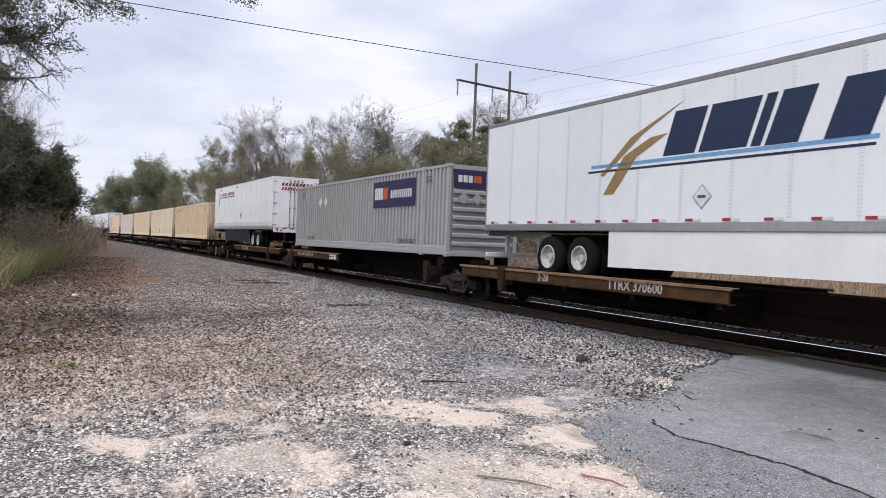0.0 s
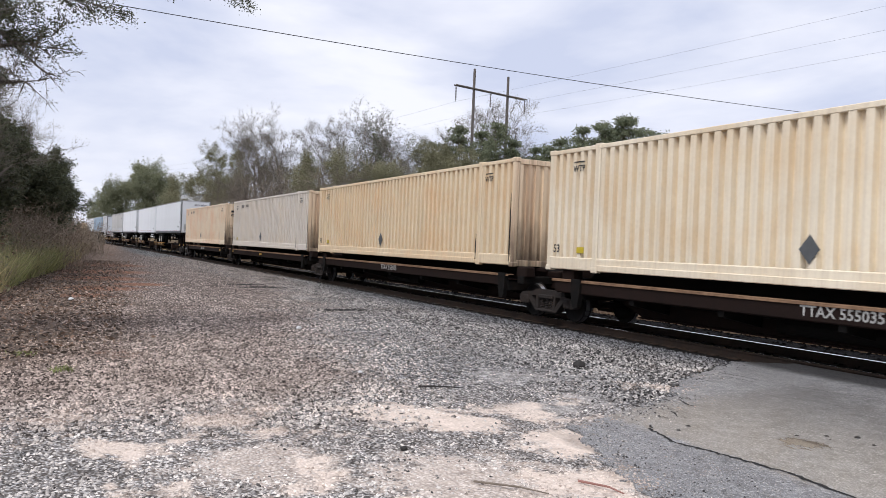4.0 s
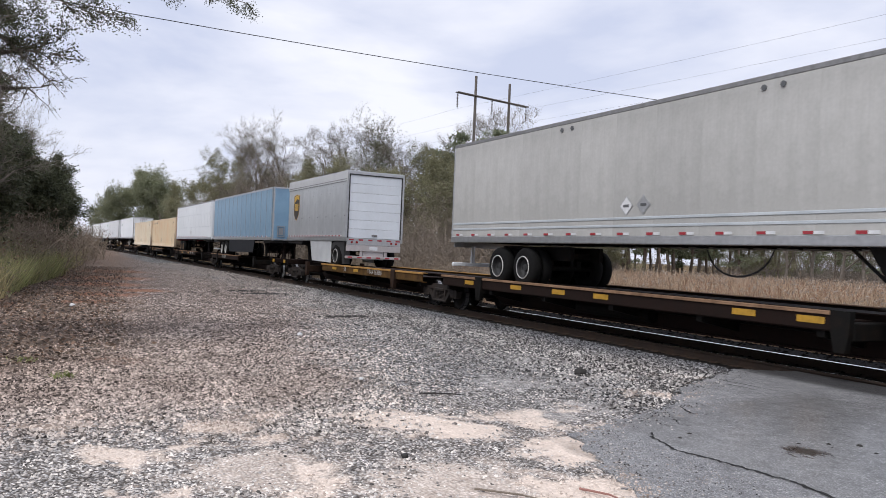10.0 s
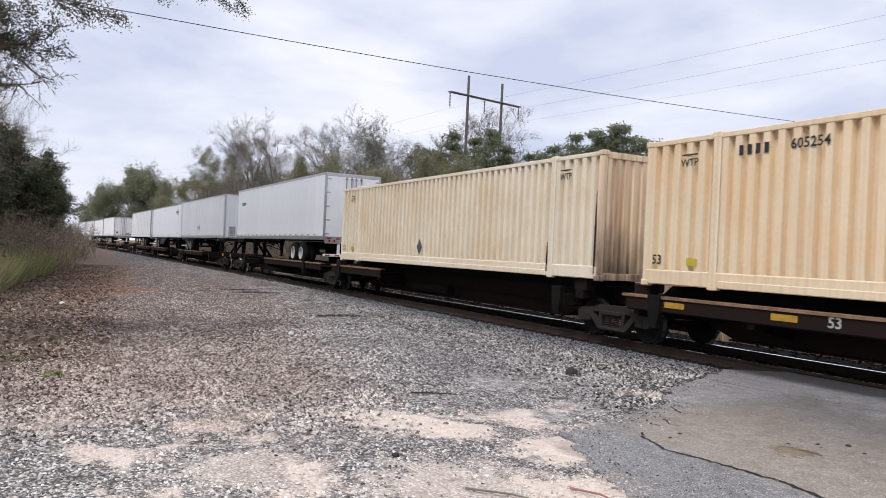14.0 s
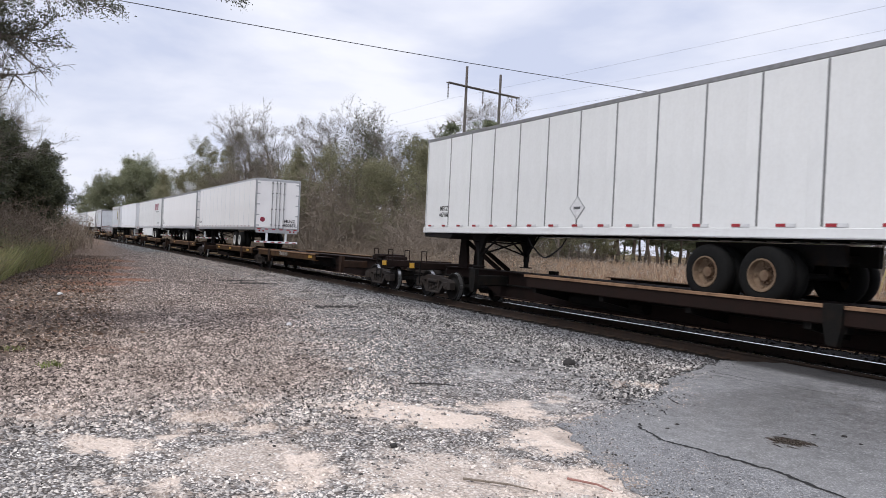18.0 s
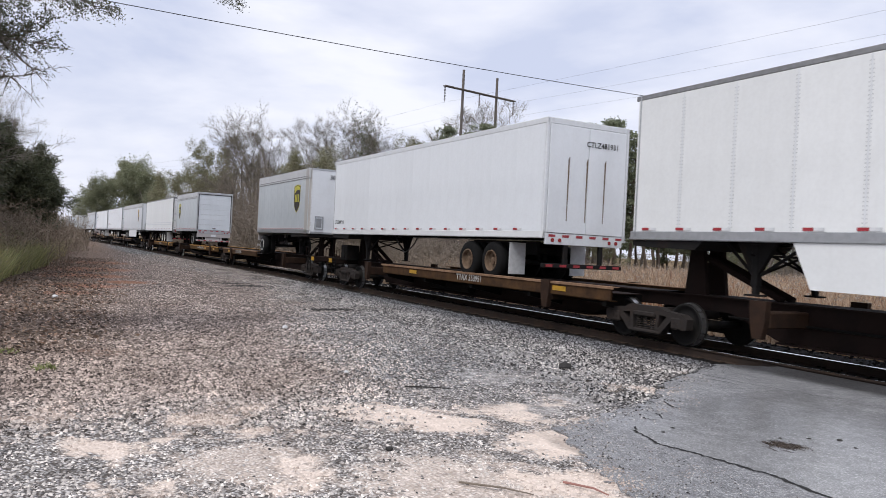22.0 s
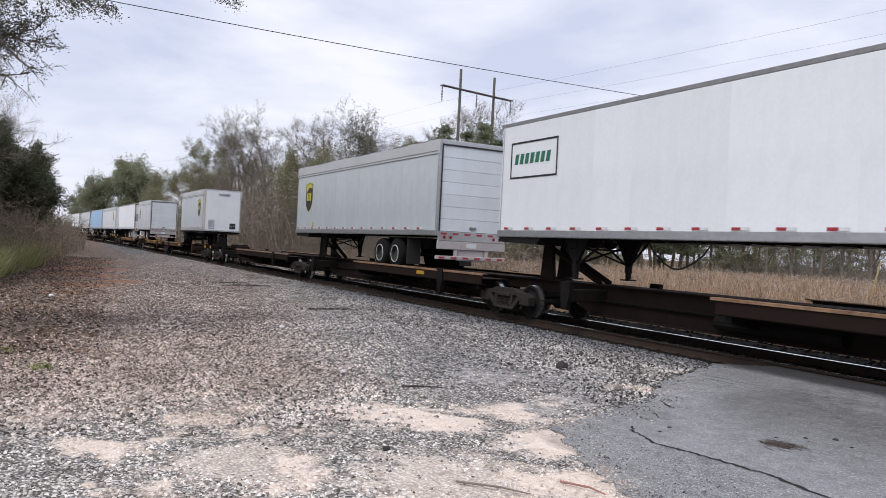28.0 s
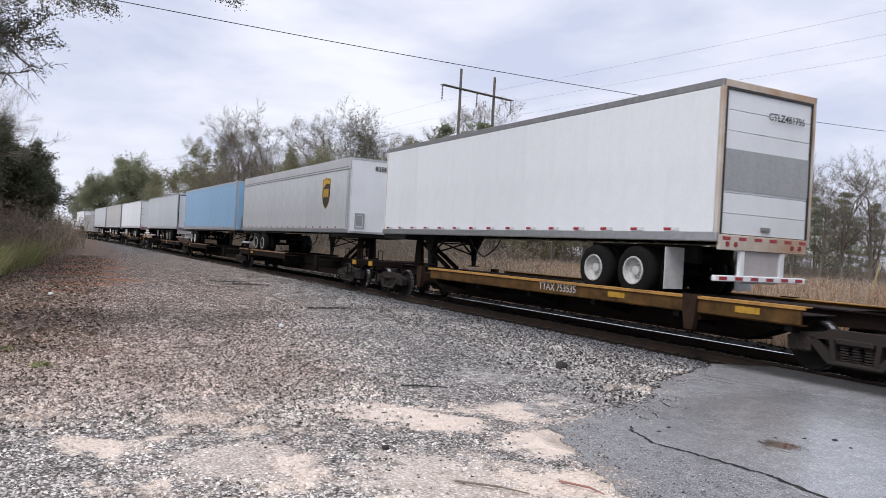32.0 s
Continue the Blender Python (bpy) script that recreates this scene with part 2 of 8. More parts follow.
TAPE_RED = plain("red_reflective_tape", (0.36, 0.03, 0.04), 0.35)
TAPE_WHITE = plain("white_reflective_tape", (0.72, 0.73, 0.74), 0.35)
LAMP_RED = plain("red_lamp_lens", (0.30, 0.02, 0.02), 0.25)
FLAP = plain("white_mud_flap", (0.55, 0.56, 0.57), 0.6)
FLAP_BLACK = plain("black_mud_flap", (0.02, 0.02, 0.02), 0.7)
SKIRT_DARK = plain("dark_grey_skirt", (0.020, 0.022, 0.027), 0.6)
SKIRT_DARK.node_tree.nodes["Principled BSDF"].inputs["Specular IOR Level"].default_value = 0.15
RUST_FRAME = paint("rust_streaked_frame_paint", (0.62, 0.57, 0.50), 0.55, 0.4, (0.24, 0.12, 0.06), alt=(0.44, 0.28, 0.17), runs=0.4)
PURPLE = plain("purple_sign", (0.028, 0.017, 0.080), 0.55)
MARK_WHITE = plain("white_mark", (0.75, 0.75, 0.76), 0.45)
MARK_ORANGE = plain("orange_mark", (0.62, 0.12, 0.03), 0.45)
MARK_BLUE = plain("dark_blue_mark", (0.008, 0.022, 0.066), 0.55)
MARK_SKY = plain("light_blue_mark", (0.16, 0.36, 0.62), 0.4)
MARK_TAN = plain("tan_mark", (0.30, 0.20, 0.09), 0.45)
MARK_RED = plain("dark_red_mark", (0.28, 0.02, 0.05), 0.45)
MARK_GREEN = plain("green_mark", (0.02, 0.16, 0.09), 0.45)
SHIELD_BROWN = plain("brown_shield", (0.026, 0.016, 0.010), 0.45)
SHIELD_GOLD = plain("gold_shield", (0.62, 0.36, 0.03), 0.4)
SHIELD_LIME = plain("faded_yellow_shield", (0.55, 0.50, 0.04), 0.4)
DIAMOND = plain("grey_placard", (0.42, 0.43, 0.44), 0.4, 0.4)
HOSE = plain("black_hose", (0.015, 0.015, 0.016), 0.5)
YELLOW_LABEL = plain("yellow_label", (0.60, 0.45, 0.03), 0.45)

# ---- mesh tools ----


class Shape:
    """Gathers faces for one mesh."""

    def __init__(self):
        self.v, self.f = [], []

    def add(self, verts, faces):
        k = len(self.v)
        self.v += [tuple(p) for p in verts]
        self.f += [tuple(i + k for i in face) for face in faces]
        return self

    def box(self, x0, x1, y0, y1, z0, z1, ch=0.0):
        x0, x1, y0, y1, z0, z1 = min(x0, x1), max(x0, x1), min(y0, y1), max(y0, y1), min(z0, z1), max(z0, z1)
        if ch <= 0:
            return self.add([(x, y, z) for z in (z0, z1) for x, y in ((x0, y0), (x1, y0), (x1, y1), (x0, y1))],
                            [(0, 3, 2, 1), (4, 5, 6, 7), (0, 1, 5, 4), (1, 2, 6, 5), (2, 3, 7, 6), (3, 0, 4, 7)])
        c = min(ch, (x1 - x0) * 0.45, (y1 - y0) * 0.45, (z1 - z0) * 0.45)
        v = []
        for sx in (0, 1):
            for sy in (0, 1):
                for sz in (0, 1):
                    X, Y, Z = (x0, x1)[sx], (y0, y1)[sy], (z0, z1)[sz]
                    dx, dy, dz = (c, -c)[sx], (c, -c)[sy], (c, -c)[sz]
                    v += [(X, Y + dy, Z + dz), (X + dx, Y, Z + dz), (X + dx, Y + dy, Z)]
        i = lambda sx, sy, sz, k: (sx * 4 + sy * 2 + sz) * 3 + k
        f = [(i(0, 0, 0, 0), i(0, 0, 1, 0), i(0, 1, 1, 0), i(0, 1, 0, 0)), (i(1, 0, 0, 0), i(1, 1, 0, 0), i(1, 1, 1, 0), i(1, 0, 1, 0)),
             (i(0, 0, 0, 1), i(1, 0, 0, 1), i(1, 0, 1, 1), i(0, 0, 1, 1)), (i(0, 1, 0, 1), i(0, 1, 1, 1), i(1, 1, 1, 1), i(1, 1, 0, 1)),
             (i(0, 0, 0, 2), i(0, 1, 0, 2), i(1, 1, 0, 2), i(1, 0, 0, 2)), (i(0, 0, 1, 2), i(1, 0, 1, 2), i(1, 1, 1, 2), i(0, 1, 1, 2))]
        for a in (0, 1):
            for b in (0, 1):
                e = [(i(a, b, 0, 0), i(a, b, 1, 0), i(a, b, 1, 1), i(a, b, 0, 1)),
                     (i(a, 0, b, 0), i(a, 1, b, 0), i(a, 1, b, 2), i(a, 0, b, 2)),
                     (i(0, a, b, 1), i(1, a, b, 1), i(1, a, b, 2), i(0, a, b, 2))]
                e[0] = e[0] if a != b else e[0][::-1]
                e[1] = e[1][::-1] if a != b else e[1]
                e[2] = e[2] if a != b else e[2][::-1]
                f += e
                for s in (0, 1):
                    t = (i(a, b, s, 0), i(a, b, s, 1), i(a, b, s, 2))
                    f.append(t if (a + b + s) % 2 else t[::-1])
        return self.add(v, f)

    def rod(self, p0, p1, r0, r1=None, n=8, caps=True):
        p0, p1 = Vector(p0), Vector(p1)
        r1 = r0 if r1 is None else r1
        d = (p1 - p0).normalized()
        u = d.orthogonal().normalized()
        w = d.cross(u)
        ring = lambda p, r: [p + (u * math.cos(2 * math.pi * k / n) + w * math.sin(2 * math.pi * k / n)) * r for k in range(n)]
        f = [(k, (k + 1) % n, n + (k + 1) % n, n + k) for k in range(n)]
        if caps:
            f += [tuple(range(n))[::-1], tuple(range(n, 2 * n))]
        return self.add(ring(p0, r0) + ring(p1, r1), f)

    def lathe(self, prof, n=20, axis="y", at=(0, 0, 0)):
        """prof: (offset along axis, radius) points."""
        v, f, m = [], [], len(prof)
        for k in range(n):
            c, s = math.cos(2 * math.pi * k / n), math.sin(2 * math.pi * k / n)
            v += [(at[0] + r * c, at[1] + o, at[2] + r * s) for o, r in prof]
        for k in range(n):
            a, b = k * m, (k + 1) % n * m
            f += [(a + j, b + j, b + j + 1, a + j + 1) for j in range(m - 1)]
        return self.add(v, f)

    def slab(self, outline, y0, y1):
        """An outline in x, z given thickness between y0 and y1 (y0 < y1)."""
        area = sum(a[0] * b[1] - b[0] * a[1] for a, b in zip(outline, outline[1:] + outline[:1]))
        pts = outline if area > 0 else outline[::-1]
        n = len(pts)
        f = [tuple(range(n)), tuple(range(n, 2 * n))[::-1]]
        f += [(k, n + k, n + (k + 1) % n, (k + 1) % n) for k in range(n)]
        return self.add([(x, y0, z) for x, z in pts] + [(x, y1, z) for x, z in pts], f)

    def mesh(self, name, smooth=False):
        me = bpy.data.meshes.new(name)
        me.from_pydata(self.v, [], self.f)
        if smooth:
            me.shade_smooth()
        me.update()
        return me


MESHES = {}


def kept(key, name, make, smooth=False):
    """One mesh for all alike pieces."""
    if key not in MESHES:
        s = Shape()
        make(s)
        MESHES[key] = s.mesh(name, smooth)
    return MESHES[key]


def part(name, me, material, parent, label="", at=None, smooth=False):
    """Links a mesh (or a Shape) as one object under a thing or a part; a row of lettering bars becomes one part for each bar."""
    if isinstance(me, Shape) and name in ("lettering", "mark") and 1 < len(me.f) < 24 and len(me.v) == 4 * len(me.f):
        for face in me.f:
            one = Shape().add([me.v[i] for i in face], [(0, 1, 2, 3)])
            ob = part(name, one, material, parent, label, at)
        return ob
    if isinstance(me, Shape):
        me = me.mesh(name, smooth)
    ob = new(name, me)
    ob.parent = parent
    if at is not None:
        ob.matrix_basis = at
    if not me.materials:
        me.materials.append(material)
    elif me.materials[0] != material:
        ob.material_slots[0].link = "OBJECT"
        ob.material_slots[0].material = material
    if label:
        ob["label"] = label
    return ob


def thing(name, label, category, group="", kind=""):
    ob = new(name)
    ob.empty_display_size = 0.3
    return tagged(ob, label, category, group, kind)


def letters(body, size):
    """A flat mesh of the built-in font, centred, standing in x and z and facing -y."""
    key = ("text", body, size)
    if key not in MESHES:
        cu = bpy.data.curves.new("lettering", "FONT")
        cu.body, cu.size, cu.align_x, cu.align_y, cu.extrude = body, size, "CENTER", "CENTER", 0.0
        cu.resolution_u, cu.offset = 2, size * 0.018
        ob = bpy.data.objects.new("lettering", cu)
        scene.collection.objects.link(ob)
        me = bpy.data.meshes.new_from_object(ob)
        bpy.data.objects.remove(ob)
        me.transform(Euler((math.pi / 2, 0, 0)).to_matrix().to_4x4())
        me.materials.clear()
        MESHES[key] = me
    return MESHES[key]

# ---- the train: spine cars with trailers and containers ----
# Local axes of all rolling things: x along the track towards the front, y away from the road side, z up from the rail top.
RAIL_Z, TRACK_Y, BEND, STRAIGHT = 0.14, 12.077, 9.58e-5, -220.0
HALF_W = 1.295
MOVERS = []          # (thing, x of its origin at 0 s)
WHEELSETS = []       # (wheelset, its pose on the car, x of the wheelset at 0 s)


def track(x):
    """Place and heading of the track's centre line."""
    if x >= -10:
        return TRACK_Y, 0.0
    q = max(x, STRAIGHT) + 10
    y, slope = TRACK_Y - BEND * q * q, -2 * BEND * q
    if x < STRAIGHT:
        y += slope * (x - STRAIGHT)
    return y, math.atan(slope)


def on_track(x):
    y, turn = track(x)
    return Matrix.Translation((x, y, RAIL_Z)) @ Matrix.Rotation(turn, 4, "Z")


def rolling(ob, x):
    ob.matrix_basis = on_track(x)
    MOVERS.append((ob, x))
    return ob


def bars(s, x0, x1, z0, z1, n, slant=0.0, gap=0.25, y=-HALF_W - 0.006):
    """A row of n slanted plain bars standing for lettering."""
    w = (x1 - x0) / n
    for k in range(n):
        a, b = x0 + k * w, x0 + (k + 1 - gap) * w
        s.add([(a, y, z0), (b, y, z0), (b + slant, y, z1), (a + slant, y, z1)], [(0, 1, 2, 3)])
    return s


def quad_on_side(s, pts, y=-HALF_W - 0.005):
    k = [(x, y, z) for x, z in pts]
    area = sum(a[0] * b[2] - b[0] * a[2] for a, b in zip(k, k[1:] + k[:1]))
    s.add(k if area > 0 else k[::-1], [tuple(range(len(k)))])
    return s


# -- trucks --
def side_frame_shape(s):
    y0, y1 = -0.09, 0.09
    s.slab([(-1.14, 0.34), (-1.16, 0.54), (-1.02, 0.62), (-0.55, 0.66), (-0.42, 0.72), (0.42, 0.72), (0.55, 0.66), (1.02, 0.62),
            (1.16, 0.54), (1.14, 0.34), (1.0, 0.32), (0.94, 0.50), (0.50, 0.56), (-0.50, 0.56), (-0.94, 0.50), (-1.0, 0.32)], y0, y1)
    for k in (-1, 1):
        s.slab([(k * 0.66, 0.58), (k * 0.82, 0.55), (k * 0.46, 0.20), (k * 0.32, 0.22)], y0, y1)
        s.slab([(k * 0.34, 0.56), (k * 0.42, 0.56), (k * 0.38, 0.24), (k * 0.30, 0.24)], y0, y1)
        s.box(k * 0.865 - 0.13, k * 0.865 + 0.13, y0 - 0.02, y1, 0.32, 0.56, 0.03)
    s.box(-0.46, 0.46, y0 - 0.01, y1 + 0.01, 0.16, 0.25, 0.03)
    s.box(-0.30, 0.30, y0 - 0.03, y1, 0.50, 0.60, 0.02)


def spring_shape(s):
    for x in (-0.20, 0.0, 0.20):
        for j in range(6):
            z = 0.255 + j * 0.042
            s.rod((x, 0, z), (x, 0, z + 0.026), 0.085, n=7)


def wheelset_shape(s):
    for k in (-1, 1):
        prof = [(0.0, 0.06), (0.0, 0.16), (0.05, 0.20), (0.04, 0.34), (-0.01, 0.37), (-0.01, 0.415), (0.115, 0.422), (0.125, 0.445),
                (0.15, 0.445), (0.15, 0.36), (0.10, 0.34), (0.11, 0.20), (0.14, 0.16), (0.14, 0.06)]
        s.lathe([(-k * 0.83 + (k * o if k > 0 else k * o), r) for o, r in prof], 18)
    s.rod((0, -1.02, 0), (0, 1.02, 0), 0.075, n=10)


def tread_shape(s):
    s.lathe([(-0.055, 0.4175), (0.055, 0.4235)], 24)


def cap_shape(s):
    s.rod((0, -0.10, 0), (0, 0.02, 0), 0.10, n=12)
    for j in range(3):
        a = 2 * math.pi * j / 3
        s.rod((0.055 * math.cos(a), -0.125, 0.055 * math.sin(a)), (0.055 * math.cos(a), -0.09, 0.055 * math.sin(a)), 0.018, n=6)


def add_truck(car, cx, car_x):
    for k in (-1, 1):
        turn = Matrix.Rotation(0 if k < 0 else math.pi, 4, "Z")
        fr = part("side_frame", kept("side_frame", "side_frame", side_frame_shape), TRUCK_STEEL, car, "grimy cast steel truck side frame",
                  Matrix.Translation((cx, k * 1.0, 0)) @ turn)
        part("spring_nest", kept("spring", "spring_nest", spring_shape, True), TRUCK_STEEL, fr)
    part("bolster", kept("bolster", "bolster", lambda s: s.box(-0.19, 0.19, -0.92, 0.92, 0.46, 0.68, 0.05)), TRUCK_STEEL, car,
         at=Matrix.Translation((cx, 0, 0)))
    for k in (-1, 1):
        m = Matrix.Translation((cx + k * 0.865, 0, 0.42))
        w = part("wheelset", kept("wheelset", "wheelset", wheelset_shape, True), WHEEL_FACE, car, "steel wheelset with greasy faces", m)
        for j in (-1, 1):
            part("tread", kept("tread", "tread", tread_shape, True), TREAD, w, "bright polished tread", Matrix.Translation((0, j * 0.77, 0)) @ Matrix.Rotation(0 if j < 0 else math.pi, 4, "Z"))
        part("bearing_cap", kept("cap", "bearing_cap", cap_shape), TRUCK_STEEL, w, at=Matrix.Translation((0, -1.0, 0)))
        WHEELSETS.append((w, m, car_x + cx + k * 0.865))


def spine_car(a, b, rear, deck=8.6, trucks="a", mark="", load="trailer", stickers=(0.3, 0.8), yellow=True, nose=None, brake=False, mark_f=0.5, extra=(), full=False, white=()):
    """One platform unit between the truck centres a < b; rear: +1 where the trailer's wheels stand at the front end, else -1.
    trucks: which ends carry a truck of this unit. nose: x of the hitch head."""
    mid, h = (a + b) / 2, (b - a) / 2
    words = {"trailer": "loaded with a road trailer", "container": "carrying a container", "none": "empty"}[load]
    car = thing("spine_car", f"rusty brown and yellow intermodal spine car, {words}" if yellow else f"sooty dark brown intermodal spine car, {words}", "railcar", "spine cars of the train")
    S = Shape()
    S.slab([(-h - 0.55, 0.74), (-h - 0.55, 0.98), (h + 0.55, 0.98), (h + 0.55, 0.74), (h - 1.5, 0.70), (h - 2.7, 0.26), (-h + 2.7, 0.26),
            (-h + 1.5, 0.70)], -0.30, 0.30)
    part("centre_sill", S, CAR_SILL, car, "rusty brown deep centre sill")
    if load == "container":
        S = Shape()
        S.slab([(-h + 0.7, 0.99), (-h + 1.0, 1.22), (h - 1.0, 1.22), (h - 0.7, 0.99)], -0.34, 0.34)
        part("load_saddle", S, CAR_BLACK, car)
    S = Shape()
    S.box(-h + 2.6, h - 2.6, -0.42, 0.42, 0.27, 0.30)
    S.box(-h - 0.5, h + 0.5, -0.40, 0.40, 0.98, 1.005)
    part("sill_flange", S, CAR_BROWN, car)
    # wheel platforms on both sides of the sill
    if full:
        deck = 2 * h - 2.2
    x0, x1 = (h - 0.75 - deck, h - 0.75) if rear > 0 else (-h + 0.75, -h + 0.75 + deck)
    for k in (-1, 1):
        S = Shape()
        S.box(x0, x1, k * 1.36, k * 1.30, 0.74, 1.02, 0.008)
        S.box(x0, x1, k * 1.31, k * 1.16, 0.72, 0.745)
        p = part("edge_beam", S, CAR_OCHRE if yellow == "bright" else CAR_YELLOW if yellow else CAR_BROWN, car, "ochre yellow edge beam" if yellow == "bright" else "faded yellow edge beam" if yellow else "brown edge beam")
        S = Shape()
        S.box(x0 - 0.1, x1 + 0.1, k * 1.39, k * 1.362, 0.985, 1.02, 0.004)
        S.box(x0 - 0.1, x1 + 0.1, k * 1.39, k * 1.20, 1.02, 1.04, 0.004)
        part("top_flange", S, CAR_FLANGE if yellow == "bright" else CAR_DECK, p, "worn orange-brown top flange")
        S = Shape()
        S.box(x0 - 0.05, x1 + 0.05, k * 1.30, k * 0.50, 0.885, 0.905, 0.004)
        part("deck_plate", S, CAR_BROWN, car, "worn tyre deck plate")
        if k < 0:
            for f in stickers:
                xs = x0 + (x1 - x0) * f
                part("reflector", kept("sticker", "reflector", lambda s: s.box(-0.25, 0.25, -0.004, 0.004, -0.055, 0.055)), STICKER, p,
                     at=Matrix.Translation((xs, -1.364, 0.885)))
            for f in white:
                for z_, k_ in ((-0.105, 5), (0.01, 7)):
                    part("lettering", bars(Shape(), -0.44, 0.44, z_, z_ + 0.085, k_, 0.02, 0.12, 0), MARK_WHITE, p, "worn white stencil bar", at=Matrix.Translation((x0 + (x1 - x0) * f, -1.366, 0.885)))
            if mark:
                part("lettering", letters(mark, 0.29 if mark[:4] == "TTRX" else 0.24 if len(mark) < 20 else 0.20), LETTER_WHITE, p, at=Matrix.Translation((x0 + (x1 - x0) * mark_f, -1.366, 0.885)))
            for body, f in extra:
                part("lettering", letters(body, 0.25), LETTER_WHITE, p, at=Matrix.Translation((x0 + (x1 - x0) * f, -1.366, 0.885)))
    S = Shape()
    n = max(3, int(deck / 2.4))
    for j in range(n + 1):
        x = x0 + 0.25 + (x1 - x0 - 0.5) * j / n
        part("cross_arm", kept("arm", "cross_arm", lambda s: s.add(
            [(-0.07, -1.30, 0.62), (0.07, -1.30, 0.62), (0.07, -0.30, 0.42), (-0.07, -0.30, 0.42), (-0.07, -1.30, 0.88), (0.07, -1.30, 0.88),
             (0.07, -0.30, 0.88), (-0.07, -0.30, 0.88)], [(0, 3, 2, 1), (4, 5, 6, 7), (0, 1, 5, 4), (1, 2, 6, 5), (2, 3, 7, 6), (3, 0, 4, 7)])),
             CAR_BLACK, car, at=Matrix.Translation((x, 0, 0)))
    # container guides near the ends
    for k in (-1, 1):
        for e in (-1, 1):
            part("container_guide", kept("guide", "container_guide", lambda s: (s.box(-0.16, 0.16, -1.30, -0.30, 0.60, 0.88, 0.02),
                 s.slab([(-0.17, 1.06), (0.17, 1.06), (0.15, 0.70), (0.09, 0.42), (-0.09, 0.42), (-0.15, 0.70)], -1.42, -1.30))), GUIDE_RUST if yellow else CAR_BLACK, car,
                 at=Matrix.Translation((e * (h - 1.6 if load == "container" else h - 3.0), 0, 0)) @ Matrix.Rotation(0 if k < 0 else math.pi, 4, "Z"))
    if load == "container":
        for k in (-1, 1):
            for e in (-1, 1):
                part("pedestal", kept("pedestal", "pedestal", lambda s: s.box(-0.22, 0.22, -0.15, 0.15, 0.98, 1.25, 0.03)), CAR_BROWN, car,
                     at=Matrix.Translation((e * (h - 1.0), k * 1.05, 0)))
                part("end_arm", kept("end_arm", "end_arm", lambda s: s.box(-0.14, 0.14, -0.72, 0.72, 0.80, 1.0, 0.02)), CAR_BLACK, car,
                     at=Matrix.Translation((e * (h - 1.0), k * 0.5, 0)))
    # trailer hitch
    hx = (-rear * (h - 1.4)) if nose is None else nose - mid
    up = load == "trailer"
    S = Shape()
    if up:
        S.slab([(hx - 0.28, 1.0), (hx + 0.28, 1.0), (hx + 0.16, 1.95), (hx - 0.16, 1.95)], -0.32, -0.22)
        S.slab([(hx - 0.28, 1.0), (hx + 0.28, 1.0), (hx + 0.16, 1.95), (hx - 0.16, 1.95)], 0.22, 0.32)
        S.rod((hx, -0.15, 1.80), (hx + rear * 1.9, -0.15, 1.03), 0.07, n=8)
        S.rod((hx, 0.15, 1.80), (hx + rear * 1.9, 0.15, 1.03), 0.07, n=8)
        S.box(hx - 0.40, hx + 0.40, -0.46, 0.46, 1.93, 2.02, 0.02)
    else:
        S.box(hx - 0.9, hx + 0.9, -0.35, 0.35, 1.0, 1.16, 0.03)
        S.box(hx - 0.4, hx + 0.4, -0.46, 0.46, 1.12, 1.22, 0.02)
    part("hitch", S, CAR_SILL, car, "raised trailer hitch" if up else "folded trailer hitch")
    for end, ch in (("a", -1), ("b", 1)):
        if end in trucks:
            add_truck(car, ch * h, mid)
    for ch in (("A" in trucks) * -1, ("B" in trucks) * 1):
        if not ch:
            continue
        add_truck(car, ch * h, mid) if (("a" if ch < 0 else "b") not in trucks) else None
        S = Shape()
        e = ch * h
        S.box(e + ch * 0.5, e + ch * 1.55, -0.16, 0.16, 0.66, 0.92, 0.03)
        S.box(e + ch * 1.5, e + ch * 2.1, -0.15, 0.17, 0.62, 0.95, 0.06)
        part("coupler", S, TRUCK_STEEL, car, "cast steel coupler")
        S = Shape()
        S.box(e + ch * 0.9, e + ch * 1.25, -1.30, 1.30, 0.84, 1.07, 0.02)
        part("end_sill", S, CAR_BROWN, car)
        S = Shape()
        S.box(e + ch * 0.92, e + ch * 1.24, -1.325, -1.30, 0.88, 1.04)
        part("reflector", S, STICKER, car)
        S = Shape()
        S.slab([(e + ch * 0.45, 0.42), (e + ch * 0.45, 1.10), (e + ch * 0.85, 1.10), (e + ch * 0.85, 0.42), (e + ch * 0.82, 0.42), (e + ch * 0.82, 1.07), (e + ch * 0.48, 1.07), (e + ch * 0.48, 0.42)], -1.335, -1.305)
        lad = part("ladder", S, CAR_BLACK, car, "small rusty end ladder")
        for j in range(3):
            part("rung", kept("rung", "rung", lambda s: s.rod((-0.18, 0, 0), (0.18, 0, 0), 0.014, n=6)), CAR_BLACK, lad, at=Matrix.Translation((e + ch * 0.65, -1.32, 0.45 + j * 0.24)))
        for xa in (0.10, 1.35):
            S = Shape()
            for xb in (e + ch * xa, e + ch * (xa + 0.36)):
                S.rod((xb, -1.29, 1.02), (xb, -1.29, 1.44), 0.016, n=6)
            S.rod((e + ch * xa, -1.29, 1.44), (e + ch * (xa + 0.36), -1.29, 1.44), 0.016, n=6)
            part("grab_iron", S, CAR_BROWN, car, "bent steel grab iron")
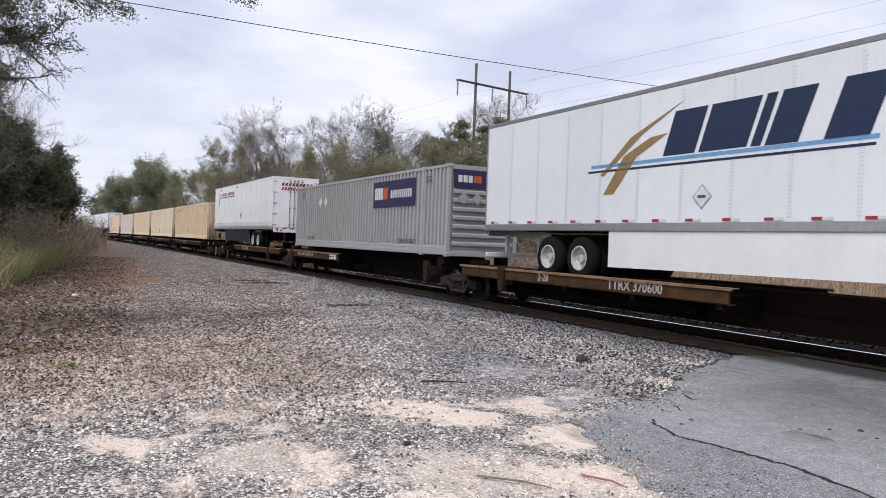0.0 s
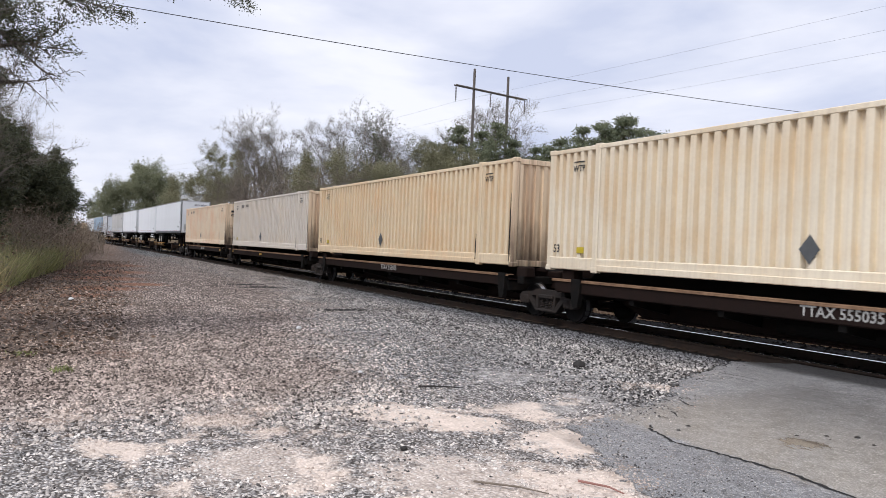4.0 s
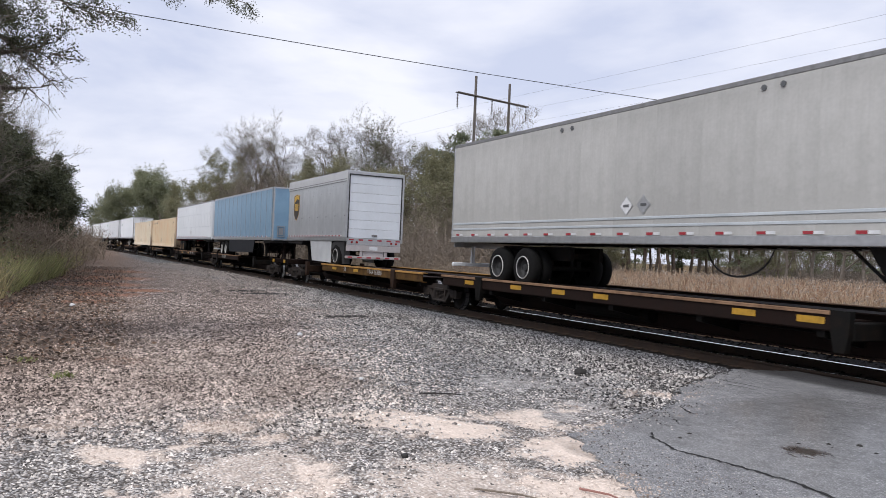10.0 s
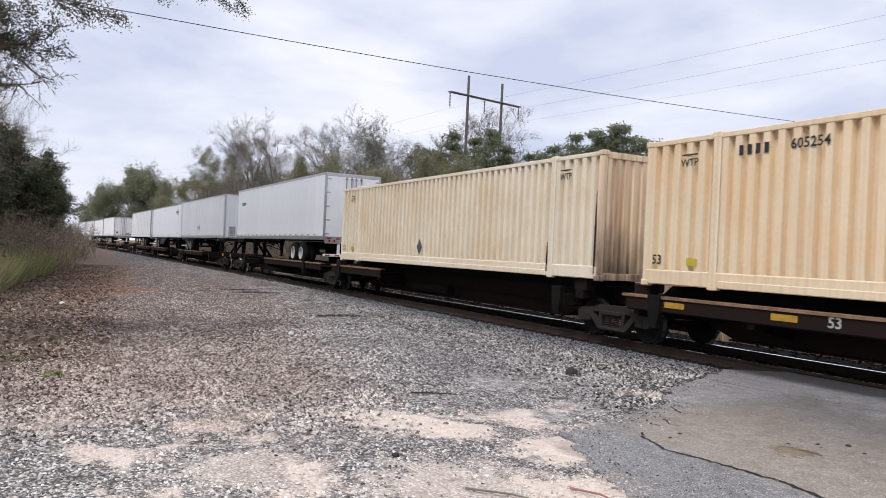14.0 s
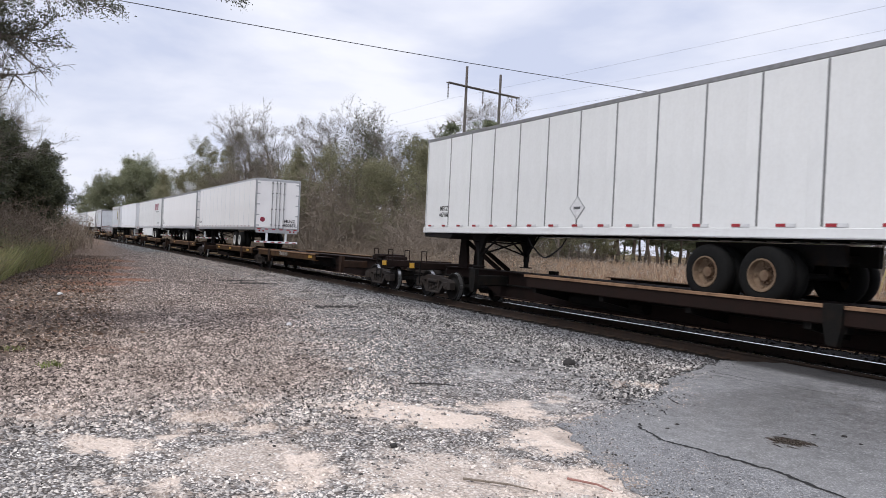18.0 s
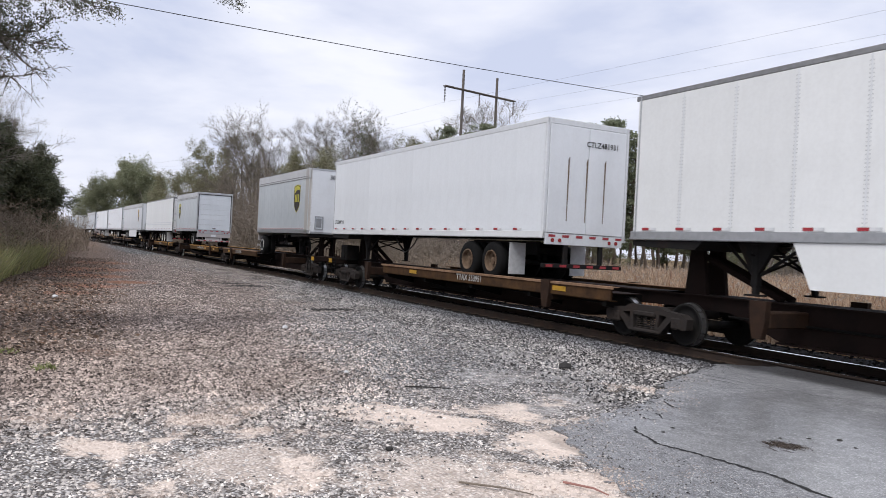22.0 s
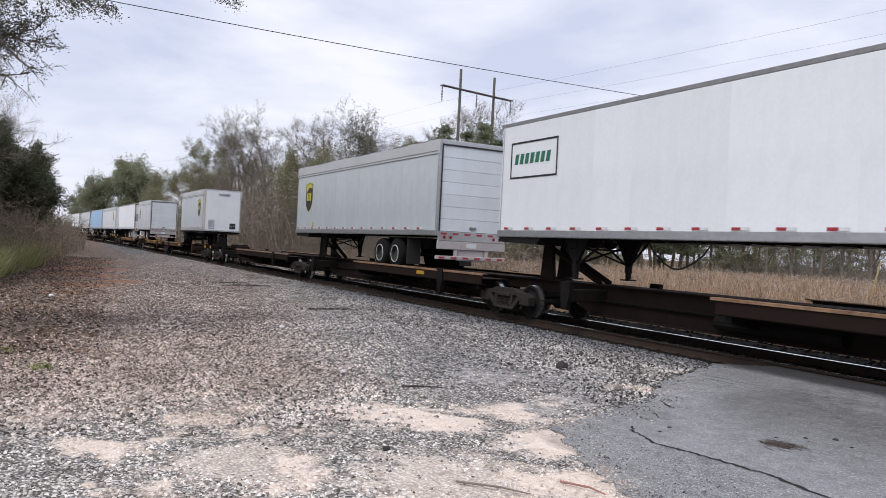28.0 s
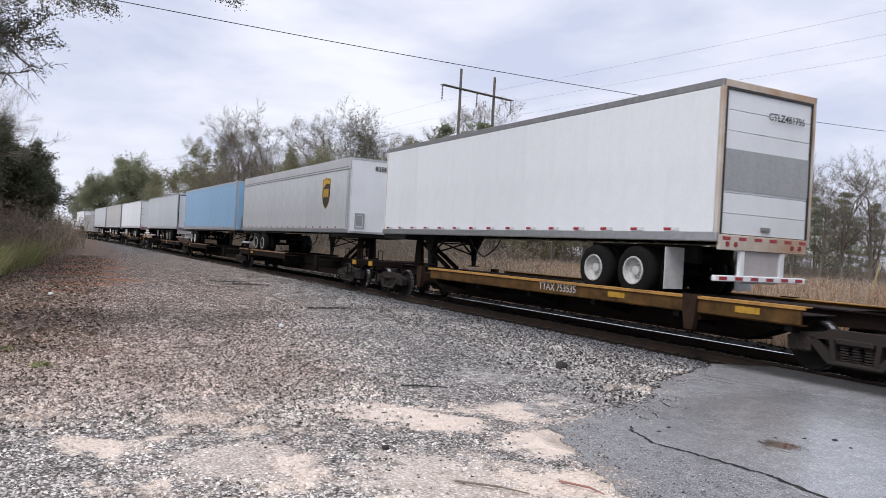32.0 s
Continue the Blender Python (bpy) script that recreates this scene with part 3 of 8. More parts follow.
        if brake == "box":
            S = Shape()
            S.box(e + ch * 0.1, e + ch * 0.75, -1.0, -0.45, 1.0, 1.62, 0.03)
            S.box(e + ch * 0.28, e + ch * 0.40, -1.03, -1.0, 1.1, 1.56, 0.01)
            part("brake_stand", S, CAR_BLACK, car, "sooty steel brake stand")
        elif brake:
            S = Shape()
            S.lathe([(-0.02, 0.22), (0.0, 0.25), (0.02, 0.22), (0.0, 0.20), (-0.02, 0.22)], 16, at=(e + ch * 0.75, -0.95, 1.55))
            S.rod((e + ch * 0.75, -0.93, 1.0), (e + ch * 0.75, -0.93, 1.8), 0.03)
            for j in range(4):
                q = math.pi * j / 4
                S.rod((e + ch * 0.75 + 0.21 * math.cos(q), -0.95, 1.55 + 0.21 * math.sin(q)), (e + ch * 0.75 - 0.21 * math.cos(q), -0.95, 1.55 - 0.21 * math.sin(q)), 0.012, n=5)
            part("brake_wheel", S, CAR_BROWN, car, "hand brake wheel")
    S = Shape()
    S.rod((-h * 0.25, -0.42, 0.52), (h * 0.05, -0.42, 0.52), 0.16, n=12)
    part("air_reservoir", S, CAR_BLACK, car)
    S = Shape()
    S.rod((-h + 1.5, -0.36, 0.64), (h - 1.5, -0.36, 0.60), 0.025, n=6)
    part("brake_pipe", S, CAR_BLACK, car)
    return rolling(car, mid)


# -- containers --
def corrugated(s, x0, x1, z0, z1, y, step=0.29, depth=0.12):
    """A trapezoid-folded wall standing at y, with its outside towards -y."""
    n = max(1, round((x1 - x0) / step))
    w = (x1 - x0) / n
    pts = []
    for k in range(n):
        q = x0 + k * w
        pts += [(q, 0), (q + 0.47 * w, 0), (q + 0.53 * w, depth), (q + 0.94 * w, depth)]
    pts.append((x1, 0))
    v, f = [], []
    for x, d in pts:
        v += [(x, y + d, z0), (x, y + d, z1)]
    for k in range(len(pts) - 1):
        f.append((2 * k, 2 * k + 2, 2 * k + 3, 2 * k + 1))
    s.add(v, f)


BOX_Z0, BOX_Z1 = 1.25, 4.11


def container(L, R, paint_m, label, end="plain", end_m=None, logo="", number="", tall=BOX_Z1):
    c = thing("container", label, "container", "containers on the train")
    h = (R - L) / 2
    z0, z1, W = BOX_Z0, tall, HALF_W
    for k, turn in ((-1, 0), (1, math.pi)):
        at = Matrix.Rotation(turn, 4, "Z")
        part("side_wall", kept(("cside", round(h, 2), z1), "side_wall", lambda s: (corrugated(s, -h + 0.12, -6.36, z0 + 0.30, z1 - 0.10, -W + 0.012),
             corrugated(s, -6.14, 6.14, z0 + 0.30, z1 - 0.10, -W + 0.012), corrugated(s, 6.36, h - 0.12, z0 + 0.30, z1 - 0.10, -W + 0.012))),
             paint_m, c, at=at)
        part("top_rail", kept(("ctop", round(h, 2), z1), "top_rail", lambda s: s.box(-h, h, -W, -W + 0.10, z1 - 0.11, z1 - 0.01, 0.012)), paint_m, c, at=at)
        part("bottom_rail", kept(("cbot", round(h, 2)), "bottom_rail", lambda s: (s.box(-h + 0.1, h - 0.1, -W - 0.004, -W + 0.06, z0 + 0.02, z0 + 0.31, 0.02),
             s.box(-6.10, 6.10, -W - 0.03, -W, z0 + 0.02, z0 + 0.16, 0.015))), paint_m, c, at=at)
        for e in (-1, 1):
            part("lift_post", kept(("cpost", z1), "lift_post", lambda s: (s.box(-0.09, 0.09, -W - 0.008, -W + 0.08, z0, z1 - 0.05, 0.015),
                 s.box(-0.11, 0.11, -W - 0.010, -W + 0.15, z1 - 0.09, z1 + 0.02, 0.015), s.box(-0.11, 0.11, -W - 0.010, -W + 0.12, z0 - 0.02, z0 + 0.12, 0.015))),
                 paint_m, c, at=at @ Matrix.Translation((e * 6.25, 0, 0)))
    for e in (-1, 1):
        for k in (-1, 1):
            S = kept(("ccorner", z1), "corner_post", lambda s: (s.box(-0.08, 0.08, -0.07, 0.07, z0, z1 - 0.01, 0.02),
                     s.box(-0.10, 0.10, -0.085, 0.085, z0 - 0.02, z0 + 0.11, 0.02), s.box(-0.10, 0.10, -0.085, 0.085, z1 - 0.11, z1 + 0.012, 0.02)))
            part("corner_post", S, (end_m or paint_m) if e > 0 else paint_m, c, at=Matrix.Translation((e * (h - 0.085), k * (W - 0.075), 0)))
    part("roof", kept(("croof", round(h, 2), z1), "roof", lambda s: s.box(-h + 0.05, h - 0.05, -W + 0.09, W - 0.09, z1 - 0.06, z1 - 0.03)), paint_m, c)
    part("floor_frame", kept(("cfloor", round(h, 2)), "floor_frame", lambda s: s.box(-h + 0.12, h - 0.12, -W + 0.07, W - 0.07, z0 + 0.10, z0 + 0.22)), STEEL_DARK, c)
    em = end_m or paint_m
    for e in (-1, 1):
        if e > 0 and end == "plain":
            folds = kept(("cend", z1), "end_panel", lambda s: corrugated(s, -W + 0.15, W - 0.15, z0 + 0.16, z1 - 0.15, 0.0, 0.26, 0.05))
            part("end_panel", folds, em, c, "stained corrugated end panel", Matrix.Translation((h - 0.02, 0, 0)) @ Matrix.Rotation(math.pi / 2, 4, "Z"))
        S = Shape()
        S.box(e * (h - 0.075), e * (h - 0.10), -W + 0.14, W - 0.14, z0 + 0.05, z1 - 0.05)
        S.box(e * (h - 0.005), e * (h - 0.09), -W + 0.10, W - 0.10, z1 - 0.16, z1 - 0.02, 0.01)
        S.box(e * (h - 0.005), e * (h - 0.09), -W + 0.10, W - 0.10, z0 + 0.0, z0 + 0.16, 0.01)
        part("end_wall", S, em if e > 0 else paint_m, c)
    x = h
    if end == "doors":
        for k in (-1, 1):
            S = Shape()
            S.box(x - 0.03, x - 0.005, k * 0.02, k * (W - 0.15), z0 + 0.17, z1 - 0.17, 0.004)
            d = part("door", S, em, c, "cargo door")
            S = Shape()
            for j in range(5):
                zz = z0 + 0.45 + j * 0.45
                S.box(x - 0.006, x + 0.018, k * 0.10, k * (W - 0.22), zz, zz + 0.12, 0.01)
            part("door_rib", S, em, d)
            for q in (0.16, 0.72):
                S = Shape()
                S.rod((x + 0.045, k * q, z0 + 0.10), (x + 0.045, k * q, z1 - 0.10), 0.024, n=8)
                for zz in (z0 + 0.25, z0 + 0.95, z0 + 1.75, z0 + 2.5):
                    S.box(x, x + 0.07, k * q - 0.05, k * q + 0.05, zz, zz + 0.07, 0.01)
                S.box(x + 0.03, x + 0.06, k * q - 0.02, k * q + 0.30 * k, z0 + 1.15, z0 + 1.19)
                part("lock_rod", S, LETTER_BLACK, d, "dark lock rod")
        S = Shape()
        bars(S, 0, 1.0, 0, 0.14, 4)
        part("lettering", S, LETTER_BLACK, c, at=Matrix.Translation((x + 0.02, -0.95, z1 - 0.62)) @ Matrix.Rotation(math.pi / 2, 4, "Z") @ Matrix.Translation((0, HALF_W, 0)))
        if number:
            part("lettering", letters(number, 0.22), LETTER_BLACK, c, at=Matrix.Translation((x + 0.024, -0.62, z1 - 0.82)) @ Matrix.Rotation(math.pi / 2, 4, "Z"))
    elif end == "ribs":
        for j in range(7):
            zz = z0 + 0.30 + j * 0.27
            S = Shape()
            S.slab([(0, 0.0), (0.045, 0.04), (0.045, 0.12), (0, 0.16)], -W + 0.20, W - 0.20)
            part("end_rib", S, em, c, at=Matrix.Translation((x - 0.031, 0, zz)))
        S = Shape()
        S.box(x - 0.03, x + 0.004, -W + 0.22, W - 0.22, z1 - 0.72, z1 - 0.17)
        part("sign_panel", S, PURPLE, c, "dark purple sign panel")
        S = Shape()
        bars(S, -0.95, -0.40, 0, 0.22, 3, gap=0.2, y=0)
        part("mark", S, MARK_WHITE, c, at=Matrix.Translation((x + 0.008, 0, z1 - 0.55)) @ Matrix.Rotation(math.pi / 2, 4, "Z"))
        S = Shape()
        bars(S, -0.38, -0.10, 0, 0.22, 2, gap=0.15, y=0)
        part("mark", S, MARK_ORANGE, c, at=Matrix.Translation((x + 0.008, 0, z1 - 0.55)) @ Matrix.Rotation(math.pi / 2, 4, "Z"))
        S = Shape()
        bars(S, 0.10, 0.92, 0, 0.14, 7, gap=0.3, y=0)
        part("mark", S, MARK_WHITE, c, at=Matrix.Translation((x + 0.008, 0, z1 - 0.55)) @ Matrix.Rotation(math.pi / 2, 4, "Z"))
        for yy in (-0.75, -0.25):
            part("placard_holder", kept("holder", "placard_holder", lambda s: s.slab([(-0.2, 0), (0, -0.2), (0.2, 0), (0, 0.2)], -0.012, 0.0)), em, c,
                 at=Matrix.Translation((x + 0.02, yy, z1 - 1.05)) @ Matrix.Rotation(math.pi / 2, 4, "Z"))
    if logo == "purple":
        S = Shape()
        S.box(2.02, 5.72, -W - 0.004, -W + 0.01, z1 - 1.24, z1 - 0.29)
        sg = part("sign_panel", S, PURPLE, c, "dark purple sign panel")
        S = Shape()
        bars(S, 2.18, 2.95, z1 - 0.95, z1 - 0.52, 4, gap=0.18, y=-W - 0.008)
        part("mark", S, MARK_WHITE, sg)
        S = Shape()
        bars(S, 2.97, 3.40, z1 - 0.95, z1 - 0.52, 2, gap=0.14, y=-W - 0.008)
        part("mark", S, MARK_ORANGE, sg)
        S = Shape()
        bars(S, 3.66, 5.50, z1 - 0.92, z1 - 0.64, 11, gap=0.4, y=-W - 0.008)
        part("mark", S, MARK_WHITE, sg)
        part("lettering", letters("TOP LIFT ONLY", 0.20), LETTER_BLACK, c, at=Matrix.Translation((5.1, -W - 0.006, z0 + 0.42)))
        part("lettering", letters("TOP LIFT ONLY", 0.16), LETTER_BLACK, c, at=Matrix.Translation((-5.6, -W - 0.006, z0 + 0.42)))
        for q in (-4.3, -3.58):
            part("placard", kept("placard2", "placard", lambda s: s.slab([(-0.22, 0), (0, -0.22), (0.22, 0), (0, 0.22)], -0.006, 0.004)), MARK_WHITE, c,
                 at=Matrix.Translation((q, -W - 0.004, z1 - 0.85)))
    else:
        part("placard", kept("placard", "placard", lambda s: s.slab([(-0.19, 0), (0, -0.24), (0.19, 0), (0, 0.24)], -0.006, 0.004)), DARK_POST, c, "dark weathered hazard placard",
             at=Matrix.Translation((-0.85, -W - 0.004, z0 + 0.62)))
        if number:
            part("lettering", letters(number, 0.24), LETTER_BLACK, c, at=Matrix.Translation((-4.35, -W - 0.006, z1 - 0.38)))
            S = Shape()
            bars(S, -5.75, -5.05, z1 - 0.47, z1 - 0.29, 4, gap=0.45)
            part("lettering", S, LETTER_BLACK, c)
        part("lettering", letters("53", 0.26), LETTER_BLACK, c, at=Matrix.Translation((-h + 0.42, -W - 0.006, z0 + 0.50)))
        for q, dz in ((h - 0.17, 1.9), (6.13, 0.75)):
            part("soot_run", kept(("sootrun", dz), "soot_run", lambda s: s.add([(-0.035, 0, 0), (0.03, 0, 0), (0.035, 0, dz * 0.6), (0.012, 0, dz), (-0.008, 0, dz * 0.92), (-0.03, 0, dz * 0.5)], [(0, 1, 2, 3, 4, 5)])),
                 STEEL_DARK, c, at=Matrix.Translation((q, -W - 0.004, z0 + 0.12)))
        part("label_plate", kept("ylabel", "label_plate", lambda s: s.box(-0.13, 0.13, -0.004, 0.004, -0.07, 0.07)), YELLOW_LABEL, c,
             at=Matrix.Translation((-6.75, -W - 0.004, z0 + 0.48)))
    for q in (-6.9, 6.75):
        part("lettering", letters("WTP", 0.20), LETTER_BLACK, c, at=Matrix.Translation((q, -W - 0.006, z1 - 0.50)))
        part("lettering", kept("overbar", "lettering", lambda s: s.add([(-0.2, 0, 0), (0.2, 0, 0), (0.2, 0, 0.03), (-0.2, 0, 0.03)], [(0, 1, 2, 3)])), LETTER_BLACK, c,
             at=Matrix.Translation((q, -W - 0.006, z1 - 0.36)))
    return rolling(c, (L + R) / 2)


# -- road trailers --
DECK_Z, FLOOR_Z, ROOF_Z = 0.905, 2.04, 4.98
TYRE_R = 0.51


def tyre_shape(s):
    for o in (-0.30, 0.02):
        s.lathe([(o, 0.29), (o - 0.01, 0.33), (o, 0.45), (o + 0.04, 0.50), (o + 0.13, TYRE_R), (o + 0.15, TYRE_R), (o + 0.24, 0.50), (o + 0.28, 0.45), (o + 0.29, 0.33), (o + 0.28, 0.29)], 24)


def rim_shape(s):
    s.lathe([(-0.29, 0.292), (-0.318, 0.285), (-0.318, 0.262), (-0.27, 0.258), (-0.20, 0.255), (-0.14, 0.15), (-0.15, 0.10), (-0.24, 0.09), (-0.25, 0.0)], 20)
    for j in range(10):
        a = 2 * math.pi * j / 10
        s.rod((0.13 * math.cos(a), -0.20, 0.13 * math.sin(a)), (0.13 * math.cos(a), -0.15, 0.13 * math.sin(a)), 0.014, n=5)
    for j in range(5):
        a = 2 * math.pi * (j + 0.5) / 5
        s.rod((0.21 * math.cos(a), -0.196, 0.21 * math.sin(a)), (0.21 * math.cos(a), -0.18, 0.21 * math.sin(a)), 0.03, n=7)


def shield(c, x, z, w, face, rim=SHIELD_GOLD, y=-HALF_W - 0.005):
    """A plain two-tone shield."""
    def out(k):
        return [(x + a * w * k, z + b * w * k) for a, b in ((-0.5, 0.62), (0, 0.70), (0.5, 0.62), (0.5, -0.10), (0.40, -0.40), (0.22, -0.58), (0, -0.70),
                                                             (-0.22, -0.58), (-0.40, -0.40), (-0.5, -0.10))]
    S = Shape()
    quad_on_side(S, out(1.0), y)
    sh = part("emblem", S, rim, c, "shield emblem in brown and yellow")
    S = Shape()
    quad_on_side(S, out(0.94), y - 0.003)
    part("emblem_field", S, face, sh)
    S = Shape()
    quad_on_side(S, [(x + a * w, z + b * w) for a, b in ((-0.42, 0.56), (0, 0.63), (0.42, 0.56), (0.42, 0.40), (0.0, 0.44), (-0.42, 0.22))], y - 0.006)
    part("emblem_band", S, rim, sh)
    for j in range(3):
        q = x + (-0.33 + 0.23 * j) * w
        part("emblem_bar", bars(Shape(), q, q + 0.16 * w, z - 0.16 * w, z + 0.20 * w, 1, 0, 0, y=y - 0.006), rim, sh)


def hose(t, xa, xb, y, z, sag, r, lean=0.0):
    """A rubber air line that hangs in a loop under the floor; lean pulls its lowest part aside."""
    S = Shape()
    for j in range(13):
        a = j / 12
        drop = math.sin(math.pi * a) ** 0.7
        p = Vector((xa + (xb - xa) * a + lean * drop, y + 0.06 * math.sin(7 * a), z - sag * drop))
        S.v += [(p.x, p.y + r * math.cos(2 * math.pi * i / 5), p.z + r * math.sin(2 * math.pi * i / 5)) for i in range(5)]
        if j:
            S.f += [(j * 5 - 5 + i, j * 5 - 5 + (i + 1) % 5, j * 5 + (i + 1) % 5, j * 5 + i) for i in range(5)]
    part("air_line", S, HOSE, t, "hanging black rubber air line")


def trailer(L, length, paint_m, label, rear=1, seam="plain", top=ALU_DARK, bottom=None, doors="swing", rim=RIM_WHITE, skirt=None, flaps=None,
            number="", tape=True, axles=2, slide=3.7, roof_z=ROOF_Z, post=None, panels=None, name="semi_trailer", rub=0.0, group="road trailers on the train",
            nose_panel=None, gear=True, bumper_m=None, plain_nose=False, end_number="", deep_rail=0.10, frame_m=None, seam_shift=0.0, wainscot=0.0, nose_w=0.16):
    """A box trailer whose lower x end is at L; rear: +1 when its doors face the front of the train."""
    t = thing(name, label, "trailer", group)
    h, W, z0, z1 = length / 2, HALF_W, FLOOR_Z, roof_z
    bottom = bottom or ALU
    r = rear
    X = lambda q: r * q                                # q > 0 towards the doors
    S = Shape()
    S.box(-h + 0.07, h - 0.07, -W + 0.022, W - 0.004, z0 + 0.16, z1 - 0.02, 0.03)
    part("body", S, paint_m, t)
    n = panels or max(6, round(length / 1.22))
    pw = (length - 0.16) / n
    zt = z1 - deep_rail
    key = ("tpanel", round(pw, 4), zt)
    for k in range(n):
        part("side_panel", kept(key, "side_panel", lambda s: s.box(-pw / 2 + 0.0004, pw / 2 - 0.0004, -0.012, 0.012, z0 + 0.17, zt, 0.0015)), paint_m, t,
             at=Matrix.Translation((-h + 0.08 + (k + 0.5) * pw, -W + 0.012, 0)))
    if wainscot:
        S = Shape()
        S.box(-h + 0.05, h - 0.08, -W - 0.006, -W + 0.002, z0 + 0.18, z0 + 0.18 + wainscot, 0.003)
        part("lower_band", S, WHITE_DIRTY, t, "scuffed pale band along the floor")
    if seam in ("rivet", "faint", "dark", "dimple"):
        S, dots = Shape(), Shape()
        for k in range(1, n):
            x = -h + 0.08 + k * pw + seam_shift
            w2 = 0.023 if seam == "dark" else 0.012
            S.box(x - w2, x + w2, -W - 0.004, -W + 0.002, z0 + 0.20, zt - 0.01)
            if seam != "dark":
                for j in range(40):
                    zz = z0 + 0.24 + j * (zt - z0 - 0.3) / 40
                    dots.box(x - 0.036, x - 0.024, -W - 0.004, -W + 0.001, zz, zz + 0.022)
                    dots.box(x + 0.024, x + 0.036, -W - 0.004, -W + 0.001, zz, zz + 0.022)
        part("panel_seam", S, ALU_DARK if seam == "dark" else ROLL_DOOR if seam in ("dimple", "faint") else WHITE_DIRTY, t)
        if seam != "dark":
            tagged(part("riveting", dots, PALE_GREY if seam == "faint" else ALU, t, "double rows of small rivets"), kind="stuff")
    if seam == "dimple":
        for k in range(n):
            for zz in (z0 + 1.0, z0 + 2.02):
                part("tie_ring", kept("tie_ring", "tie_ring", lambda s: s.lathe([(-0.03, 0.0), (-0.03, 0.035), (0.001, 0.06)], 10)), PALE_GREY, t,
                     at=Matrix.Translation((-h + 0.08 + (k + 0.5) * pw, -W, zz)))
    if rub:
        S = Shape()
        for zz in (z0 + rub, z0 + rub + 0.16):
            S.box(-h + 0.1, h - 0.4, -W - 0.014, -W + 0.002, zz, zz + 0.055, 0.006)
        part("rub_rail", S, PALE_GREY if paint_m == GREY_PAINT else WHITE_DIRTY, t)
    for k in (-1, 1):
        S = Shape()
        S.box(-h, h, k * (W + 0.006), k * (W - 0.06), zt, z1, 0.012)
        part("top_rail", S, top, t)
        S = Shape()
        S.box(-h, h, k * (W + 0.008), k * (W - 0.07), z0, z0 + 0.18, 0.012)
        S.box(-h, h, k * (W + 0.016), k * (W - 0.02), z0 + 0.02, z0 + 0.05)
        part("bottom_rail", S, bottom, t)
    S = Shape()
    S.box(-h + 0.03, h - 0.03, -W + 0.05, W - 0.05, z1 - 0.03, z1 + 0.008, 0.01)
    part("roof", S, ROOF, t)
    if deep_rail > 0.3:
        for zz in (zt - 0.015, zt + 0.075):
            S = Shape()
            S.box(-h + 0.08, h - 0.08, -W - 0.016, -W + 0.002, zz, zz + 0.032, 0.006)
            part("moulding", S, ALU_DARK, t)
    # nose
    S = Shape()
    e = X(-h)
    S.box(e, e + r * 0.05, -W + 0.10, W - 0.10, z0 + 0.02, z1 - 0.02, 0.01)
    part("front_wall", S, nose_panel or paint_m, t)
    for k in (-1, 1):
        S = Shape()
        pts = [(e + r * nose_w, k * (W + 0.008)), (e + r * 0.13, k * (W + 0.008)), (e + r * 0.03, k * (W - 0.05)), (e - r * 0.004, k * (W - 0.13)), (e + r * 0.06, k * (W - 0.12)), (e + r * nose_w, k * (W - 0.05))]
        area = sum(a[0] * b[1] - b[0] * a[1] for a, b in zip(pts, pts[1:] + pts[:1]))
        pts = pts if area > 0 else pts[::-1]
        m = len(pts)
        S.add([(x, y, z0) for x, y in pts] + [(x, y, z1) for x, y in pts],
              [tuple(range(m))[::-1], tuple(range(m, 2 * m))] + [(j, (j + 1) % m, m + (j + 1) % m, m + j) for j in range(m)])
        part("nose_post", S, post or ALU, t)
    S = Shape()
    S.box(e - r * 0.03, e, 0.50, 0.92, z0 + 0.22, z0 + 0.62, 0.012)
    cb = part("connector_box", S, LETTER_BLACK, t, "black recessed connector box")
    for yy in (0.60, 0.80):
        S = Shape()
        S.rod((e - r * 0.08, yy, z0 + 0.42), (e - r * 0.02, yy, z0 + 0.42), 0.05, n=8)
        part("coupling", S, ALU_DARK, cb)
    S = Shape()
    for y_a, y_b, z_a, z_b in ((-0.98, -0.94, 0.20, 0.80), (-0.62, -0.58, 0.20, 0.80), (-0.94, -0.62, 0.20, 0.24), (-0.94, -0.62, 0.76, 0.80)):
        S.box(e - r * 0.03, e, y_a, y_b, z0 + z_a, z0 + z_b)
    S.box(e - r * 0.02, e, -0.90, -0.66, z0 + 0.30, z0 + 0.70, 0.006)
    if not plain_nose:
        part("document_box", S, ALU, t, "framed metal document box")
    for z_a, z_b in ((z0 + 0.01, z0 + 0.10), (z1 - 0.07, z1 + 0.006)):
        S = Shape()
        S.box(e - r * 0.012, e + r * 0.02, -W + 0.12, W - 0.12, z_a, z_b, 0.006)
        part("nose_rail", S, ALU, t)
    S = Shape()
    ca, cb_ = X(-h + 0.05), X(-h + (2.6 if length < 10 else 1.9))
    S.slab([(ca, z0 - 0.005), (ca, z0 - 0.12), (cb_ - r * 0.2, z0 - 0.17), (cb_, z0 - 0.005)], -W + 0.04, W - 0.04)
    part("upper_coupler", S, STEEL_DARK, t, "black coupler apron under the nose")
    # rear
    b = X(h)
    S = Shape()
    for k in (-1, 1):
        S.box(b, b - r * 0.07, k * (W + 0.004), k * (W - 0.09), z0, z1, 0.012)
    S.box(b, b - r * 0.07, -W + 0.09, W - 0.09, z1 - 0.14, z1 - 0.003, 0.01)
    S.box(b, b - r * 0.07, -W + 0.09, W - 0.09, z0 - 0.14, z0 + 0.14, 0.01)
